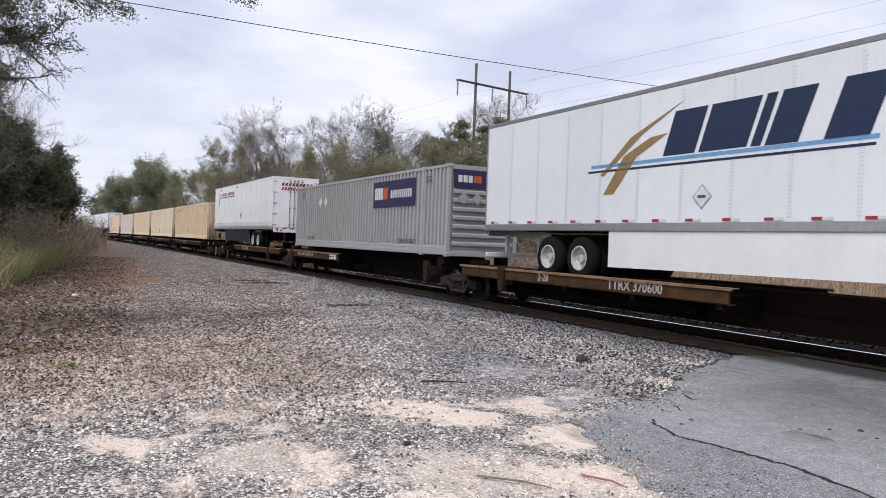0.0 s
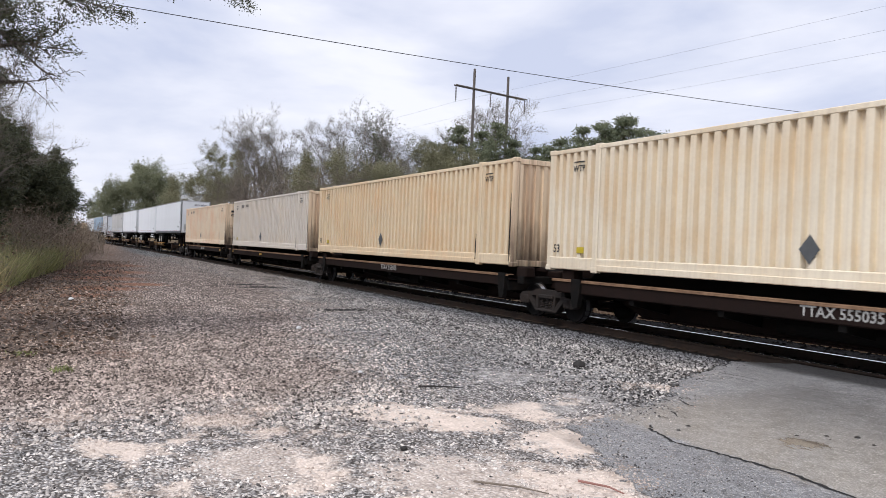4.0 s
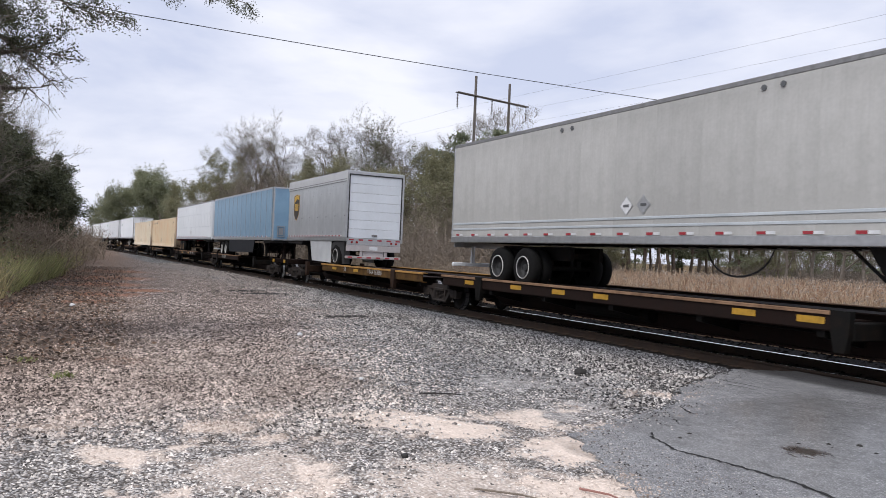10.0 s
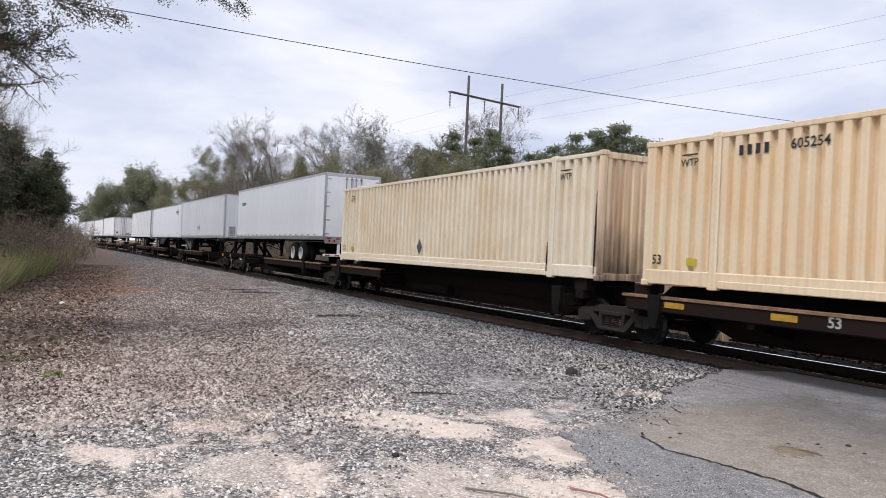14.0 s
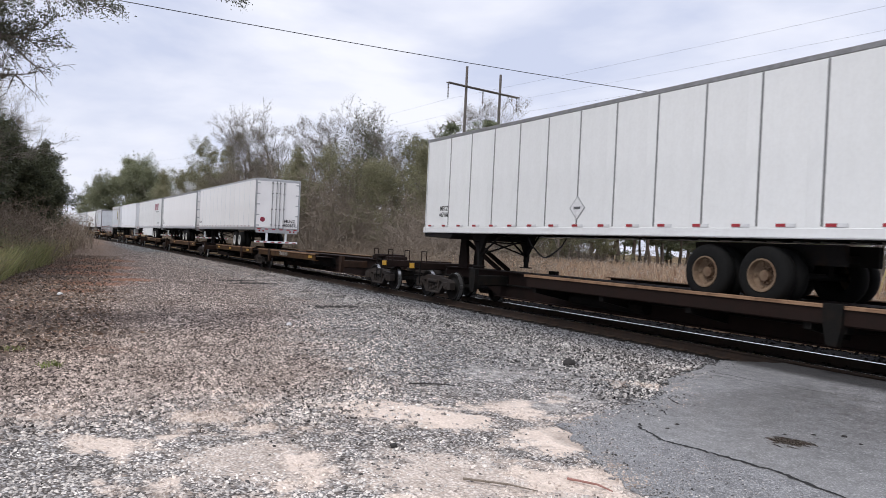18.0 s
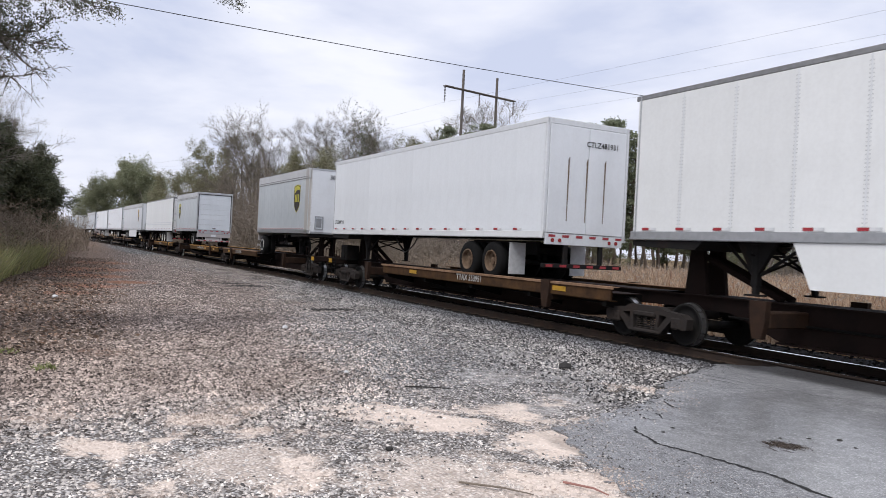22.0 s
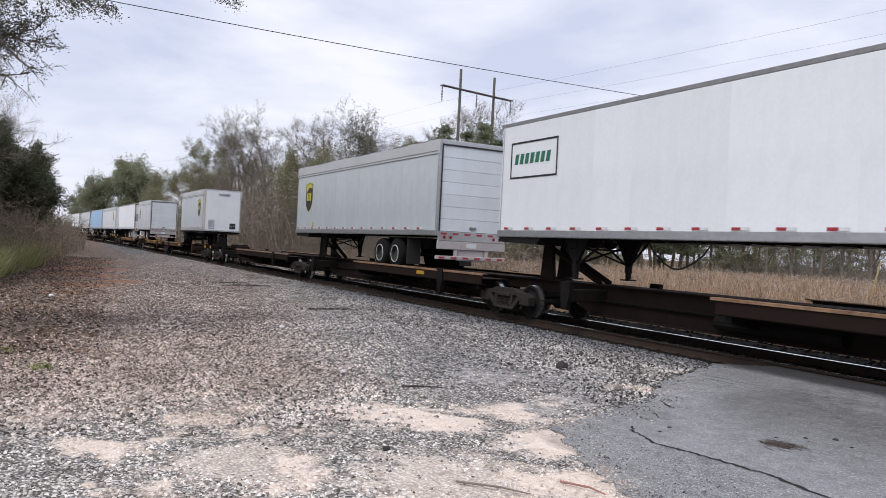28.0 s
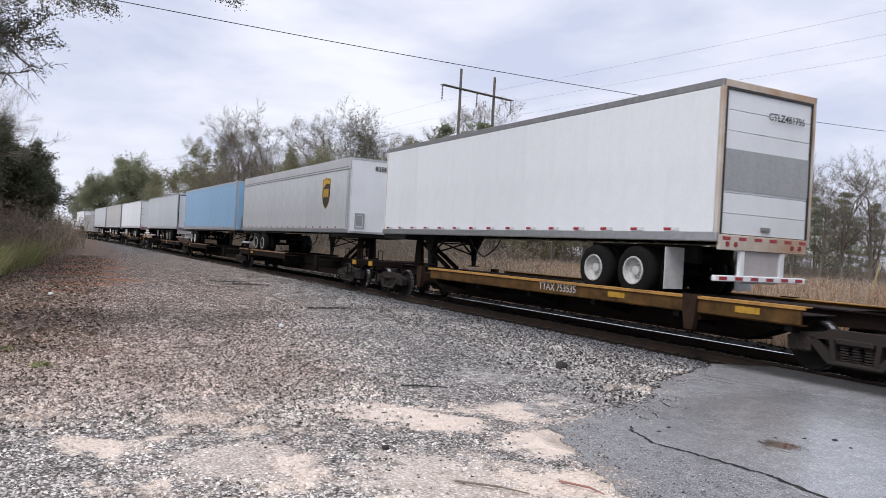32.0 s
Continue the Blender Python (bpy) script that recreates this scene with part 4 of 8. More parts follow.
    part("rear_frame", S, frame_m or (post if post and doors == "roll" else (ALU if doors != "patched" else RUST_FRAME)), t)
    if doors in ("roll", "patched"):
        nn = 7
        zz0, zz1 = z0 + 0.15, z1 - 0.16
        for j in range(nn):
            a0, a1 = zz0 + (zz1 - zz0) * j / nn, zz0 + (zz1 - zz0) * (j + 1) / nn
            S = Shape()
            S.box(b - r * 0.06, b - r * 0.025, -W + 0.092, W - 0.092, a0 + 0.004, a1 - 0.004, 0.006)
            part("door_panel", S, ROLL_DOOR if doors == "roll" else paint_m, t, "roll-up door panel")
        S = Shape()
        for k in (-1, 1):
            S.box(b - r * 0.03, b + r * 0.002, k * (W - 0.09), k * (W - 0.13), zz0, zz1 + 0.02)
        S.box(b - r * 0.03, b + r * 0.002, -W + 0.09, W - 0.09, zz1 - 0.02, zz1 + 0.03)
        part("door_gasket", S, LETTER_BLACK, t, "black rubber door seal")
        S = Shape()
        S.box(b - r * 0.02, b + r * 0.02, -0.12, 0.12, z0 + 0.24, z0 + 0.32, 0.01)
        part("door_latch", S, ALU_DARK, t)
    else:
        for k in (-1, 1):
            S = Shape()
            S.box(b - r * 0.03, b + r * 0.012, k * 0.006, k * (W - 0.10), z0 + 0.15, z1 - 0.15, 0.008)
            d = part("door", S, paint_m, t, "tall rear cargo door")
            for q in (0.10, 0.34) if doors == "swing" else ():
                S = Shape()
                S.rod((b + r * 0.04, k * q, z0 + 0.10), (b + r * 0.04, k * q, z1 - 0.12), 0.017, n=8)
                for zz in (z0 + 0.3, z0 + 1.2, z0 + 2.1, z1 - 0.25):
                    S.box(b + r * 0.01, b + r * 0.065, k * q - 0.05, k * q + 0.05, zz, zz + 0.05)
                part("lock_rod", S, ALU_DARK, d)
            for j in range(5 if doors == "swing" else 0):
                zz = z0 + 0.28 + j * (z1 - z0 - 0.55) / 4
                S = Shape()
                S.box(b + r * 0.022, b - r * 0.02, k * (W - 0.26), k * (W + 0.006), zz - 0.03, zz + 0.03, 0.008)
                part("hinge", S, ALU, d)
    if doors == "patched":
            S = Shape()
            S.box(b - r * 0.026, b - r * 0.012, -W + 0.13, W - 0.13, z0 + 0.95, z0 + 1.70)
            part("door_patch", S, paint("patched_door_grey", (0.33, 0.34, 0.35), 0.5, 0.8, (0.6, 0.6, 0.6)), t, "smeared grey patch across the doors")
    if end_number:
        part("lettering", letters(end_number, 0.19 if r > 0 or len(end_number) > 8 else 0.27), LETTER_BLACK, t, at=Matrix.Translation((h + 0.022, 0.42 if r > 0 or len(end_number) > 8 else 0.05, z1 - 0.55 if r > 0 else z1 - 0.36)) @ Matrix.Rotation(math.pi / 2, 4, "Z"))
    # bumper and lights
    for yy in (-0.55, 0.55):
        S = Shape()
        S.box(b - r * 0.10, b - r * 0.02, yy - 0.06, yy + 0.06, 1.42, z0 - 0.10, 0.01)
        part("bumper_post", S, bumper_m or (BUMPER_PLATE if doors == "roll" else WHITE), t)
    if doors in ("roll", "patched"):
        S = Shape()
        S.box(b - r * 0.14, b - r * 0.05, -0.46, 0.46, 1.30, z0 - 0.12, 0.012)
        part("bumper_plate", S, BUMPER_PLATE, t)
    if doors == "roll":
        S = Shape()
        S.box(b - r * 0.06, b - r * 0.004, -W + 0.07, W - 0.07, z0 - 0.40, z0 - 0.142, 0.012)
        rp = part("rear_panel", S, BUMPER_PLATE, t, "dull grey panel below the door")
        S = Shape()
        S.box(b - r * 0.004, b + r * 0.004, -0.20, 0.16, z0 - 0.34, z0 - 0.19)
        part("number_plate", S, WHITE_DIRTY, rp, "small blank plate")
        rr = random.Random(int(-L))
        for q in range(9):
            xa = -h + 0.2 + (length - 1.4) * rr.random()
            S = Shape()
            wq = rr.uniform(0.2, 0.9)
            S.slab([(xa, z1 - 0.015), (xa + wq, z1 - 0.015), (xa + wq * 0.96, z1 + rr.uniform(0.012, 0.03)), (xa + wq * 0.4, z1 + 0.010), (xa + wq * 0.05, z1 + rr.uniform(0.01, 0.035))], -W - 0.012, -W + 0.03)
            part("torn_trim", S, DARK_POST if q % 3 else ALU_DARK, t, "torn dark roof edging")
    S = Shape()
    S.box(b - r * 0.11, b - r * 0.01, -W + 0.05, W - 0.05, 1.33, 1.44, 0.012)
    bp = part("bumper", S, bumper_m or (BUMPER_PLATE if doors == "roll" else WHITE), t)
    for j in range(6):
        strip = kept("end_tape", "reflective_tape", lambda s: s.box(-0.003, 0.003, -0.10, 0.10, -0.03, 0.03))
        part("reflective_tape", strip, TAPE_RED, bp, at=Matrix.Translation((b - r * 0.008, -1.05 + j * 0.42, 1.385)))
        part("reflective_tape", strip, TAPE_RED, t, "red reflective tape", at=Matrix.Translation((b + r * 0.002, -1.02 + j * 0.42, z0 + 0.075)))
    for k in (-1, 1):
        for q in (0.78, 1.0):
            part("tail_lamp", kept("tail_lamp", "tail_lamp", lambda s: s.rod((-0.011, 0, 0), (0.011, 0, 0), 0.05, n=10)), LAMP_RED, t, at=Matrix.Translation((b + r * 0.002, k * q, z0 - 0.03)))
    # side tape
    if tape:
        m = max(6, int(length / (0.46 if length < 10 else 0.92)))
        for k in range(m):
            x = -h + 0.35 + k * (length - 0.7) / m
            strip = kept("tape", "reflective_tape", lambda s: s.box(0, 0.19, -0.003, 0.003, 0, 0.052))
            part("reflective_tape", strip, TAPE_RED, t, "red reflective tape", Matrix.Translation((x, -W - 0.012, z0 + 0.195)))
            part("reflective_tape", strip, TAPE_WHITE, t, "white reflective tape", Matrix.Translation((x + 0.195, -W - 0.012, z0 + 0.195)))
    # running gear
    bx = X(h - slide)
    reach_ = 1.6 if axles == 2 else 0.95
    S = Shape()
    for yy in (-0.45, 0.45):
        S.box(bx - reach_, bx + reach_, yy - 0.06, yy + 0.06, z0 - 0.42, z0 - 0.06, 0.01)
    for q in (-reach_ * 0.75, 0.0, reach_ * 0.75):
        S.box(bx + q - 0.06, bx + q + 0.06, -0.5, 0.5, z0 - 0.36, z0 - 0.22)
    part("slider_frame", S, STEEL_DARK, t)
    S = Shape()
    nx = int(length / 0.61)
    for k in range(nx):
        x = -h + 0.4 + k * (length - 0.8) / (nx - 1)
        S.box(x - 0.03, x + 0.03, -W + 0.07, W - 0.07, z0 + 0.02, z0 + 0.12)
    tagged(part("floor_framing", S, STEEL_DARK, t), kind="stuff")
    for q in ((-0.62, 0.62) if axles == 2 else (0.0,)):
        S = Shape()
        S.rod((bx + q, -0.95, DECK_Z + TYRE_R), (bx + q, 0.95, DECK_Z + TYRE_R), 0.065, n=10)
        S.box(bx + q - 0.08, bx + q + 0.08, -0.52, -0.38, DECK_Z + TYRE_R, z0 - 0.3)
        S.box(bx + q - 0.08, bx + q + 0.08, 0.38, 0.52, DECK_Z + TYRE_R, z0 - 0.3)
        part("axle", S, STEEL_DARK, t)
        for k in (-1, 1):
            w = part("wheel", kept("tyre", "wheel", tyre_shape, True), RUBBER, t, "dual truck tyres",
                     Matrix.Translation((bx + q, k * 0.975, DECK_Z + TYRE_R)) @ Matrix.Rotation(0 if k < 0 else math.pi, 4, "Z"))
            part("rim", kept("rim", "rim", rim_shape, False), rim, w, "disc wheel rim")
            if rim == RIM_DARK:
                part("rim_flange", kept("rim_flange", "rim_flange", lambda s: s.lathe([(-0.312, 0.295), (-0.326, 0.288), (-0.326, 0.274), (-0.312, 0.268)], 24), True), RIM_WHITE, w, "worn bright rim edge")
    if flaps:
        for k in (-1, 1):
            for xx in ((bx + r * (1.45 if axles == 2 else 0.85)),):
                S = Shape()
                S.box(xx - 0.012, xx + 0.012, k * 0.74, k * 1.24, 1.10, z0 - 0.12, 0.004)
                part("mud_flap", S, flaps, t, "hanging mud flap")
    if axles == 1 and skirt:
        S = Shape()
        S.slab([(bx - r * 0.30, z0 - 0.01), (bx - r * 0.72, z0 - 0.22), (bx - r * 0.98, z0 - 0.52), (bx - r * 1.02, z0 - 0.80), (bx - r * 0.84, z0 - 0.80), (bx - r * 0.60, z0 - 0.40), (bx - r * 0.20, z0 - 0.24),
                (bx + r * 0.40, z0 - 0.24), (bx + r * 0.72, z0 - 0.55), (bx + r * 0.80, z0 - 0.95), (bx + r * 1.0, z0 - 0.95), (bx + r * 0.98, z0 - 0.01)], -W + 0.03, -W + 0.30)
        part("mud_guard", S, FLAP_BLACK, t, "black rubber mud guard round the wheel")
    # landing gear
    lx = X(-h + (2.75 if length > 12 else 2.3))
    if gear:
        for k in (-1, 1):
            S = Shape()
            S.box(lx - 0.065, lx + 0.065, k * 0.88, k * 0.74, 1.28, z0 - 0.02, 0.01)
            S.box(lx - 0.05, lx + 0.05, k * 0.87, k * 0.75, 1.12, 1.32, 0.01)
            S.box(lx - 0.15, lx + 0.15, k * 0.93, k * 0.69, 1.10, 1.13)
            S.slab([(lx - 0.42, z0 + 0.02), (lx + 0.42, z0 + 0.02), (lx + 0.09, z0 - 0.52), (lx - 0.09, z0 - 0.52)], k * 0.81 - 0.05, k * 0.81 + 0.05)
            S.rod((lx, k * 0.81, 1.42), (lx + r * 0.85, k * 0.62, z0), 0.03, n=6)
            S.rod((lx, k * 0.81, 1.42), (lx - r * 0.85, k * 0.62, z0), 0.03, n=6)
            part("landing_leg", S, STEEL_DARK, t)
        S = Shape()
        S.rod((lx, -0.8, 1.45), (lx, 0.8, z0 - 0.1), 0.025, n=6)
        S.rod((lx, 0.8, 1.45), (lx, -0.8, z0 - 0.1), 0.025, n=6)
        S.rod((lx, -1.0, z0 - 0.22), (lx, 0.8, z0 - 0.22), 0.02, n=6)
        part("landing_brace", S, STEEL_DARK, t)
    S = Shape()
    px = X(-h + 0.9)
    S.box(px - 0.55, px + 0.55, -0.55, 0.55, z0 - 0.05, z0 + 0.01)
    S.rod((px, 0, z0 - 0.12), (px, 0, z0), 0.05, n=8)
    part("kingpin_plate", S, STEEL_DARK, t)
    # air lines under the floor
    q0 = X(-h + 5.0)
    hose(t, q0, q0 + r * 1.6, -0.7, z0 - 0.06, 0.50, 0.022)
    if skirt:
        S = Shape()
        a0, a1 = bx - r * (1.65 if axles == 2 else 0.62), X(-h + 3.8)
        low = 1.26 if axles == 2 else 1.10
        S.slab([(a0, z0), (a1, z0), (a1 + r * 0.35, low + 0.04), (a0, low)], -W + 0.02, -W + 0.05)
        part("side_skirt", S, skirt, t, "side skirt below the floor")
        S = Shape()
        S.slab([(a0, z0), (a1, z0), (a1 + r * 0.35, low + 0.04), (a0, low)], W - 0.05, W - 0.02)
        part("side_skirt", S, skirt, t, "side skirt below the floor")
    if number:
        body, at_x, at_z, size = number
        part("lettering", letters(body, size), LETTER_BLACK, t, at=Matrix.Translation((at_x, -W - 0.007, z0 + at_z)))
    return rolling(t, L + h)


def side_marks(t, mats_quads):
    for m, quads in mats_quads:
        for q in quads:
            part("emblem_bar", quad_on_side(Shape(), q), m, t)


def side_diamond(t, x, z, m=DIAMOND, size=0.26):
    holder = part("placard_holder", kept(("diamond", size), "placard_holder", lambda s: s.slab([(-size, 0), (0, -size), (size, 0), (0, size)], -0.006, 0.004)), ALU, t, "diamond placard holder",
                  at=Matrix.Translation((x, -HALF_W - 0.004, z)))
    q = size * 0.86
    part("placard", kept(("diamond_card", size), "placard", lambda s: s.slab([(-q, 0), (0, -q), (q, 0), (0, q)], -0.010, -0.0062)), m, holder)
    part("lettering", kept(("diamond_bar", size), "lettering", lambda s: s.add([(-q * 0.5, -0.0115, -0.03), (q * 0.5, -0.0115, -0.03), (q * 0.5, -0.0115, 0.03), (-q * 0.5, -0.0115, 0.03)], [(0, 1, 2, 3)])), DARK_POST, holder)

# ---- ground ----
def smooth_step(a, b, x):
    q = np.clip((x - a) / (b - a), 0, 1)
    return q * q * (3 - 2 * q)


BANK_X = [-130.0, -109.0, -66.0, -40.0, -30.0, -22.0, -14.0, -9.0]
BANK_Y = [6.0, 5.2, 2.2, 0.1, -1.2, -1.6, -2.2, -6.0]


def ground_z(x, y):
    x, y = np.asarray(x, float), np.asarray(y, float)
    base = np.interp(x, BANK_X, BANK_Y)
    off = base - y
    z = 1.0 * smooth_step(0.0, 3.5, off) * smooth_step(-8.0, -16.0, x) + 0.8 * smooth_step(3.0, 12.0, off) * smooth_step(-8.0, -20.0, x)
    tc = TRACK_Y - BEND * np.minimum(np.maximum(x, STRAIGHT) + 10, 0) ** 2
    d = np.abs(y - tc)
    z = z + np.where(d < 1.9, -0.035, 0.0) * smooth_step(2.2, 1.6, d)
    z = z - 0.55 * smooth_step(2.6, 5.5, y - tc) + 0.35 * smooth_step(6.0, 14.0, y - tc)
    z = z + 0.07 * smooth_step(4.8, 8.6, y) * smooth_step(10.7, 9.7, y) * smooth_step(-13.0, -8.0, x)
    z = z + 0.012 * np.sin(x * 1.7 + y * 0.6) * np.cos(y * 1.3 - x * 0.4) * (d > 2.4)
    return z


def sheet(name, xs, ys, zf):
    X, Y = np.meshgrid(xs, ys)
    Z = zf(X, Y)
    n, m = len(xs), len(ys)
    co = np.stack([X, Y, Z], -1).reshape(-1, 3)
    i = (np.arange(m - 1)[:, None] * n + np.arange(n - 1)[None]).reshape(-1)
    quads = np.stack([i, i + 1, i + n + 1, i + n], -1)
    return fast_mesh(name, co, quads)


def fast_mesh(name, co, faces, smooth=False):
    """A mesh from arrays: faces all of one size."""
    me = bpy.data.meshes.new(name)
    k = faces.shape[1]
    me.vertices.add(len(co))
    me.vertices.foreach_set("co", np.ascontiguousarray(co, np.float32).reshape(-1))
    me.loops.add(faces.size)
    me.loops.foreach_set("vertex_index", np.ascontiguousarray(faces, np.int32).reshape(-1))
    me.polygons.add(len(faces))
    me.polygons.foreach_set("loop_start", np.arange(0, faces.size, k, dtype=np.int32))
    me.update(calc_edges=True)
    if smooth:
        me.shade_smooth()
    return me


def smooth_mask(nt, value, a, b):
    m = nt.nodes.new("ShaderNodeMapRange")
    m.interpolation_type = "SMOOTHSTEP"
    nt.links.new(value, m.inputs["Value"])
    m.inputs["From Min"].default_value, m.inputs["From Max"].default_value = min(a, b), max(a, b)
    if a > b:
        m.inputs["To Min"].default_value, m.inputs["To Max"].default_value = 1.0, 0.0
    return m.outputs["Result"]


def pebbles(nt, scale, lo, hi):
    """Cell colours like crushed stone, and their height."""
    geo, v = nt.nodes.new("ShaderNodeNewGeometry"), nt.nodes.new("ShaderNodeTexVoronoi")
    v.inputs["Scale"].default_value = scale
    nt.links.new(geo.outputs["Position"], v.inputs["Vector"])
    sep = nt.nodes.new("ShaderNodeSeparateColor")
    nt.links.new(v.outputs["Color"], sep.inputs["Color"])
    col = ramp(nt, sep.outputs["Red"], 0.0, 1.0, (*lo, 1), (*hi, 1))
    edge = ramp(nt, v.outputs["Distance"], 0.28, 0.66, (1, 1, 1, 1), (0.04, 0.04, 0.04, 1))
    return blend(nt, 0.92, col, edge, "MULTIPLY"), v.outputs["Distance"]


def sand_patches(nt):
    """Where pale packed sand shows between the stones."""
    return smooth_mask(nt, noise_node(nt, 0.9, 6, 0.62, "World"), 0.50, 0.60)


def clay(nt, geo, fine):
    """Patches of washed-out red clay below the bank."""
    f = 0.0
    for cx, cy, rr in ((-33.7, 1.6, 2.4), (-27.4, 1.5, 1.6), (-39.5, 2.0, 3.0), (-24.2, 1.0, 1.0), (-30.0, 3.0, 1.2), (-48.0, 2.6, 3.0)):
        d = nt.nodes.new("ShaderNodeVectorMath")
        d.operation = "DISTANCE"
        nt.links.new(geo.outputs["Position"], d.inputs[0])
        d.inputs[1].default_value = (cx, cy, 0.1)
        f = math_node(nt, "MAXIMUM", f, smooth_mask(nt, math_node(nt, "MULTIPLY_ADD", fine, 3.0, math_node(nt, "SUBTRACT", d.outputs["Value"], 1.5)), rr, rr * 0.4))
    return f


# pale crushed dust along the broken edge of the asphalt
FINES = ((-8.9, 6.7, 0.75), (-9.15, 5.85, 0.9), (-7.45, 5.95, 0.6), (-9.1, 7.7, 0.55), (-11.0, 7.5, 0.9), (-7.2, 5.2, 0.6))


def ground_material():
    m, n, l, b = shader("gravel_ground")
    nt = m.node_tree
    geo, sp = n.new("ShaderNodeNewGeometry"), n.new("ShaderNodeSeparateXYZ")
    l.new(geo.outputs["Position"], sp.inputs[0])
    x, y = sp.outputs["X"], sp.outputs["Y"]
    grey, hgt = pebbles(nt, 34.0, (0.20, 0.198, 0.20), (0.95, 0.93, 0.92))
    brown, _ = pebbles(nt, 28.0, (0.06, 0.046, 0.043), (0.82, 0.67, 0.60))
    stone, _ = pebbles(nt, 20.0, (0.035, 0.035, 0.037), (0.80, 0.80, 0.80))
    wob = noise_node(nt, 0.5, 5, 0.6, "World")
    fine = noise_node(nt, 3.5, 6, 0.6, "World")
    wobble = math_node(nt, "MULTIPLY_ADD", wob, 5.0, -2.5)
    # brown littered gravel away from the crossing
    line = math_node(nt, "SUBTRACT", math_node(nt, "MULTIPLY_ADD", x, -0.26, 1.1), y)
    line = math_node(nt, "ADD", line, wobble)
    back = smooth_mask(nt, math_node(nt, "ADD", x, math_node(nt, "MULTIPLY", wobble, 0.5)), -7.6, -9.4)
    brown_f = math_node(nt, "MULTIPLY", smooth_mask(nt, line, -1.2, 1.4), back)
    near_track = smooth_mask(nt, math_node(nt, "ADD", y, math_node(nt, "MULTIPLY", wobble, 0.25)), 6.9, 8.3)
    c = blend(nt, brown_f, grey, brown)
    c = blend(nt, near_track, c, stone)
    # pale packed sand showing through
    sand = blend(nt, fine, (0.66, 0.53, 0.44), (0.90, 0.77, 0.67))
    sand_f = sand_patches(nt)
    patch_f = 0.0
    for cx, cy, rr, st in ((-7.65, 3.15, 0.60, 1.0), (-7.30, 3.55, 0.75, 1.0), (-6.88, 3.86, 0.65, 1.0), (-5.82, 4.42, 0.70, 1.0), (-6.1, 1.6, 0.95, 0.7), (-5.2, 2.9, 1.1, 0.75), (-4.55, 3.65, 0.8, 0.8)):
        d = n.new("ShaderNodeVectorMath")
        d.operation = "DISTANCE"
        l.new(geo.outputs["Position"], d.inputs[0])
        d.inputs[1].default_value = (cx, cy, 0)
        dd = math_node(nt, "ADD", d.outputs["Value"], math_node(nt, "MULTIPLY_ADD", fine, 1.6, -0.8))
        patch_f = math_node(nt, "MAXIMUM", patch_f, math_node(nt, "MULTIPLY", smooth_mask(nt, dd, rr, rr * 0.45), st))
    dust_f = 0.0
    for cx, cy, rr in FINES:
        d = n.new("ShaderNodeVectorMath")
        d.operation = "DISTANCE"
        l.new(geo.outputs["Position"], d.inputs[0])
        d.inputs[1].default_value = (cx, cy, 0)
        dd = math_node(nt, "ADD", d.outputs["Value"], math_node(nt, "MULTIPLY_ADD", fine, 2.4, -1.2))
        dust_f = math_node(nt, "MAXIMUM", dust_f, smooth_mask(nt, dd, rr, rr * 0.2))
    c = blend(nt, math_node(nt, "MULTIPLY", dust_f, 0.6), c, (0.60, 0.575, 0.56))
    fore = math_node(nt, "MULTIPLY", smooth_mask(nt, math_node(nt, "ADD", x, wobble), -9.5, -7.0), smooth_mask(nt, y, 6.8, 5.2))
    sand_f = math_node(nt, "MULTIPLY", math_node(nt, "MULTIPLY", math_node(nt, "MAXIMUM", sand_f, 0.18), fore), smooth_mask(nt, fine, 0.26, 0.46))
    sand_f = math_node(nt, "MAXIMUM", sand_f, math_node(nt, "MULTIPLY", patch_f, smooth_mask(nt, fine, 0.20, 0.40)))
    c = blend(nt, math_node(nt, "MULTIPLY", sand_f, 0.85), c, sand)
    # leaf litter and red clay by the bank
    base = math_node(nt, "SUBTRACT", math_node(nt, "MULTIPLY_ADD", x, -0.075, -2.2), y)
    litter_f = math_node(nt, "MULTIPLY", smooth_mask(nt, math_node(nt, "ADD", base, math_node(nt, "MULTIPLY", wobble, 0.6)), -4.2, -0.6), smooth_mask(nt, x, -9.0, -14.0))
    litter = blend(nt, ramp(nt, noise_node(nt, 18.0, 4, 0.6, "World"), 0.35, 0.7), (0.085, 0.065, 0.053), (0.46, 0.34, 0.265))
    litter = blend(nt, smooth_mask(nt, wob, 0.58, 0.66), litter, (0.25, 0.12, 0.075))
    c = blend(nt, litter_f, c, litter)
    c = blend(nt, math_node(nt, "MULTIPLY", clay(nt, geo, fine), 0.85), c, (0.36, 0.17, 0.105))
    # dry grass ground beyond the track, dark mud streaks on the ballast
    far = smooth_mask(nt, math_node(nt, "ADD", y, wobble), 15.0, 18.0)
    dry = blend(nt, ramp(nt, noise_node(nt, 2.0, 6, 0.6, "World"), 0.3, 0.7), (0.16, 0.11, 0.06), (0.30, 0.22, 0.13))
    c = blend(nt, far, c, dry)
    mud = math_node(nt, "MULTIPLY", ramp(nt, noise_node(nt, 0.8, 6, 0.6, "World", (0.35, 1.0, 1.0)), 0.60, 0.70), 0.5)
    c = blend(nt, mud, c, (0.055, 0.042, 0.034))
    speck = ramp(nt, noise_node(nt, 5.0, 8, 0.72, "World"), 0.36, 0.60, (0.38, 0.37, 0.36, 1), (1.2, 1.2, 1.2, 1))
    c = blend(nt, math_node(nt, "SUBTRACT", 1.0, math_node(nt, "MULTIPLY", sand_f, 0.8)), c, blend(nt, 1.0, c, speck, "MULTIPLY"))
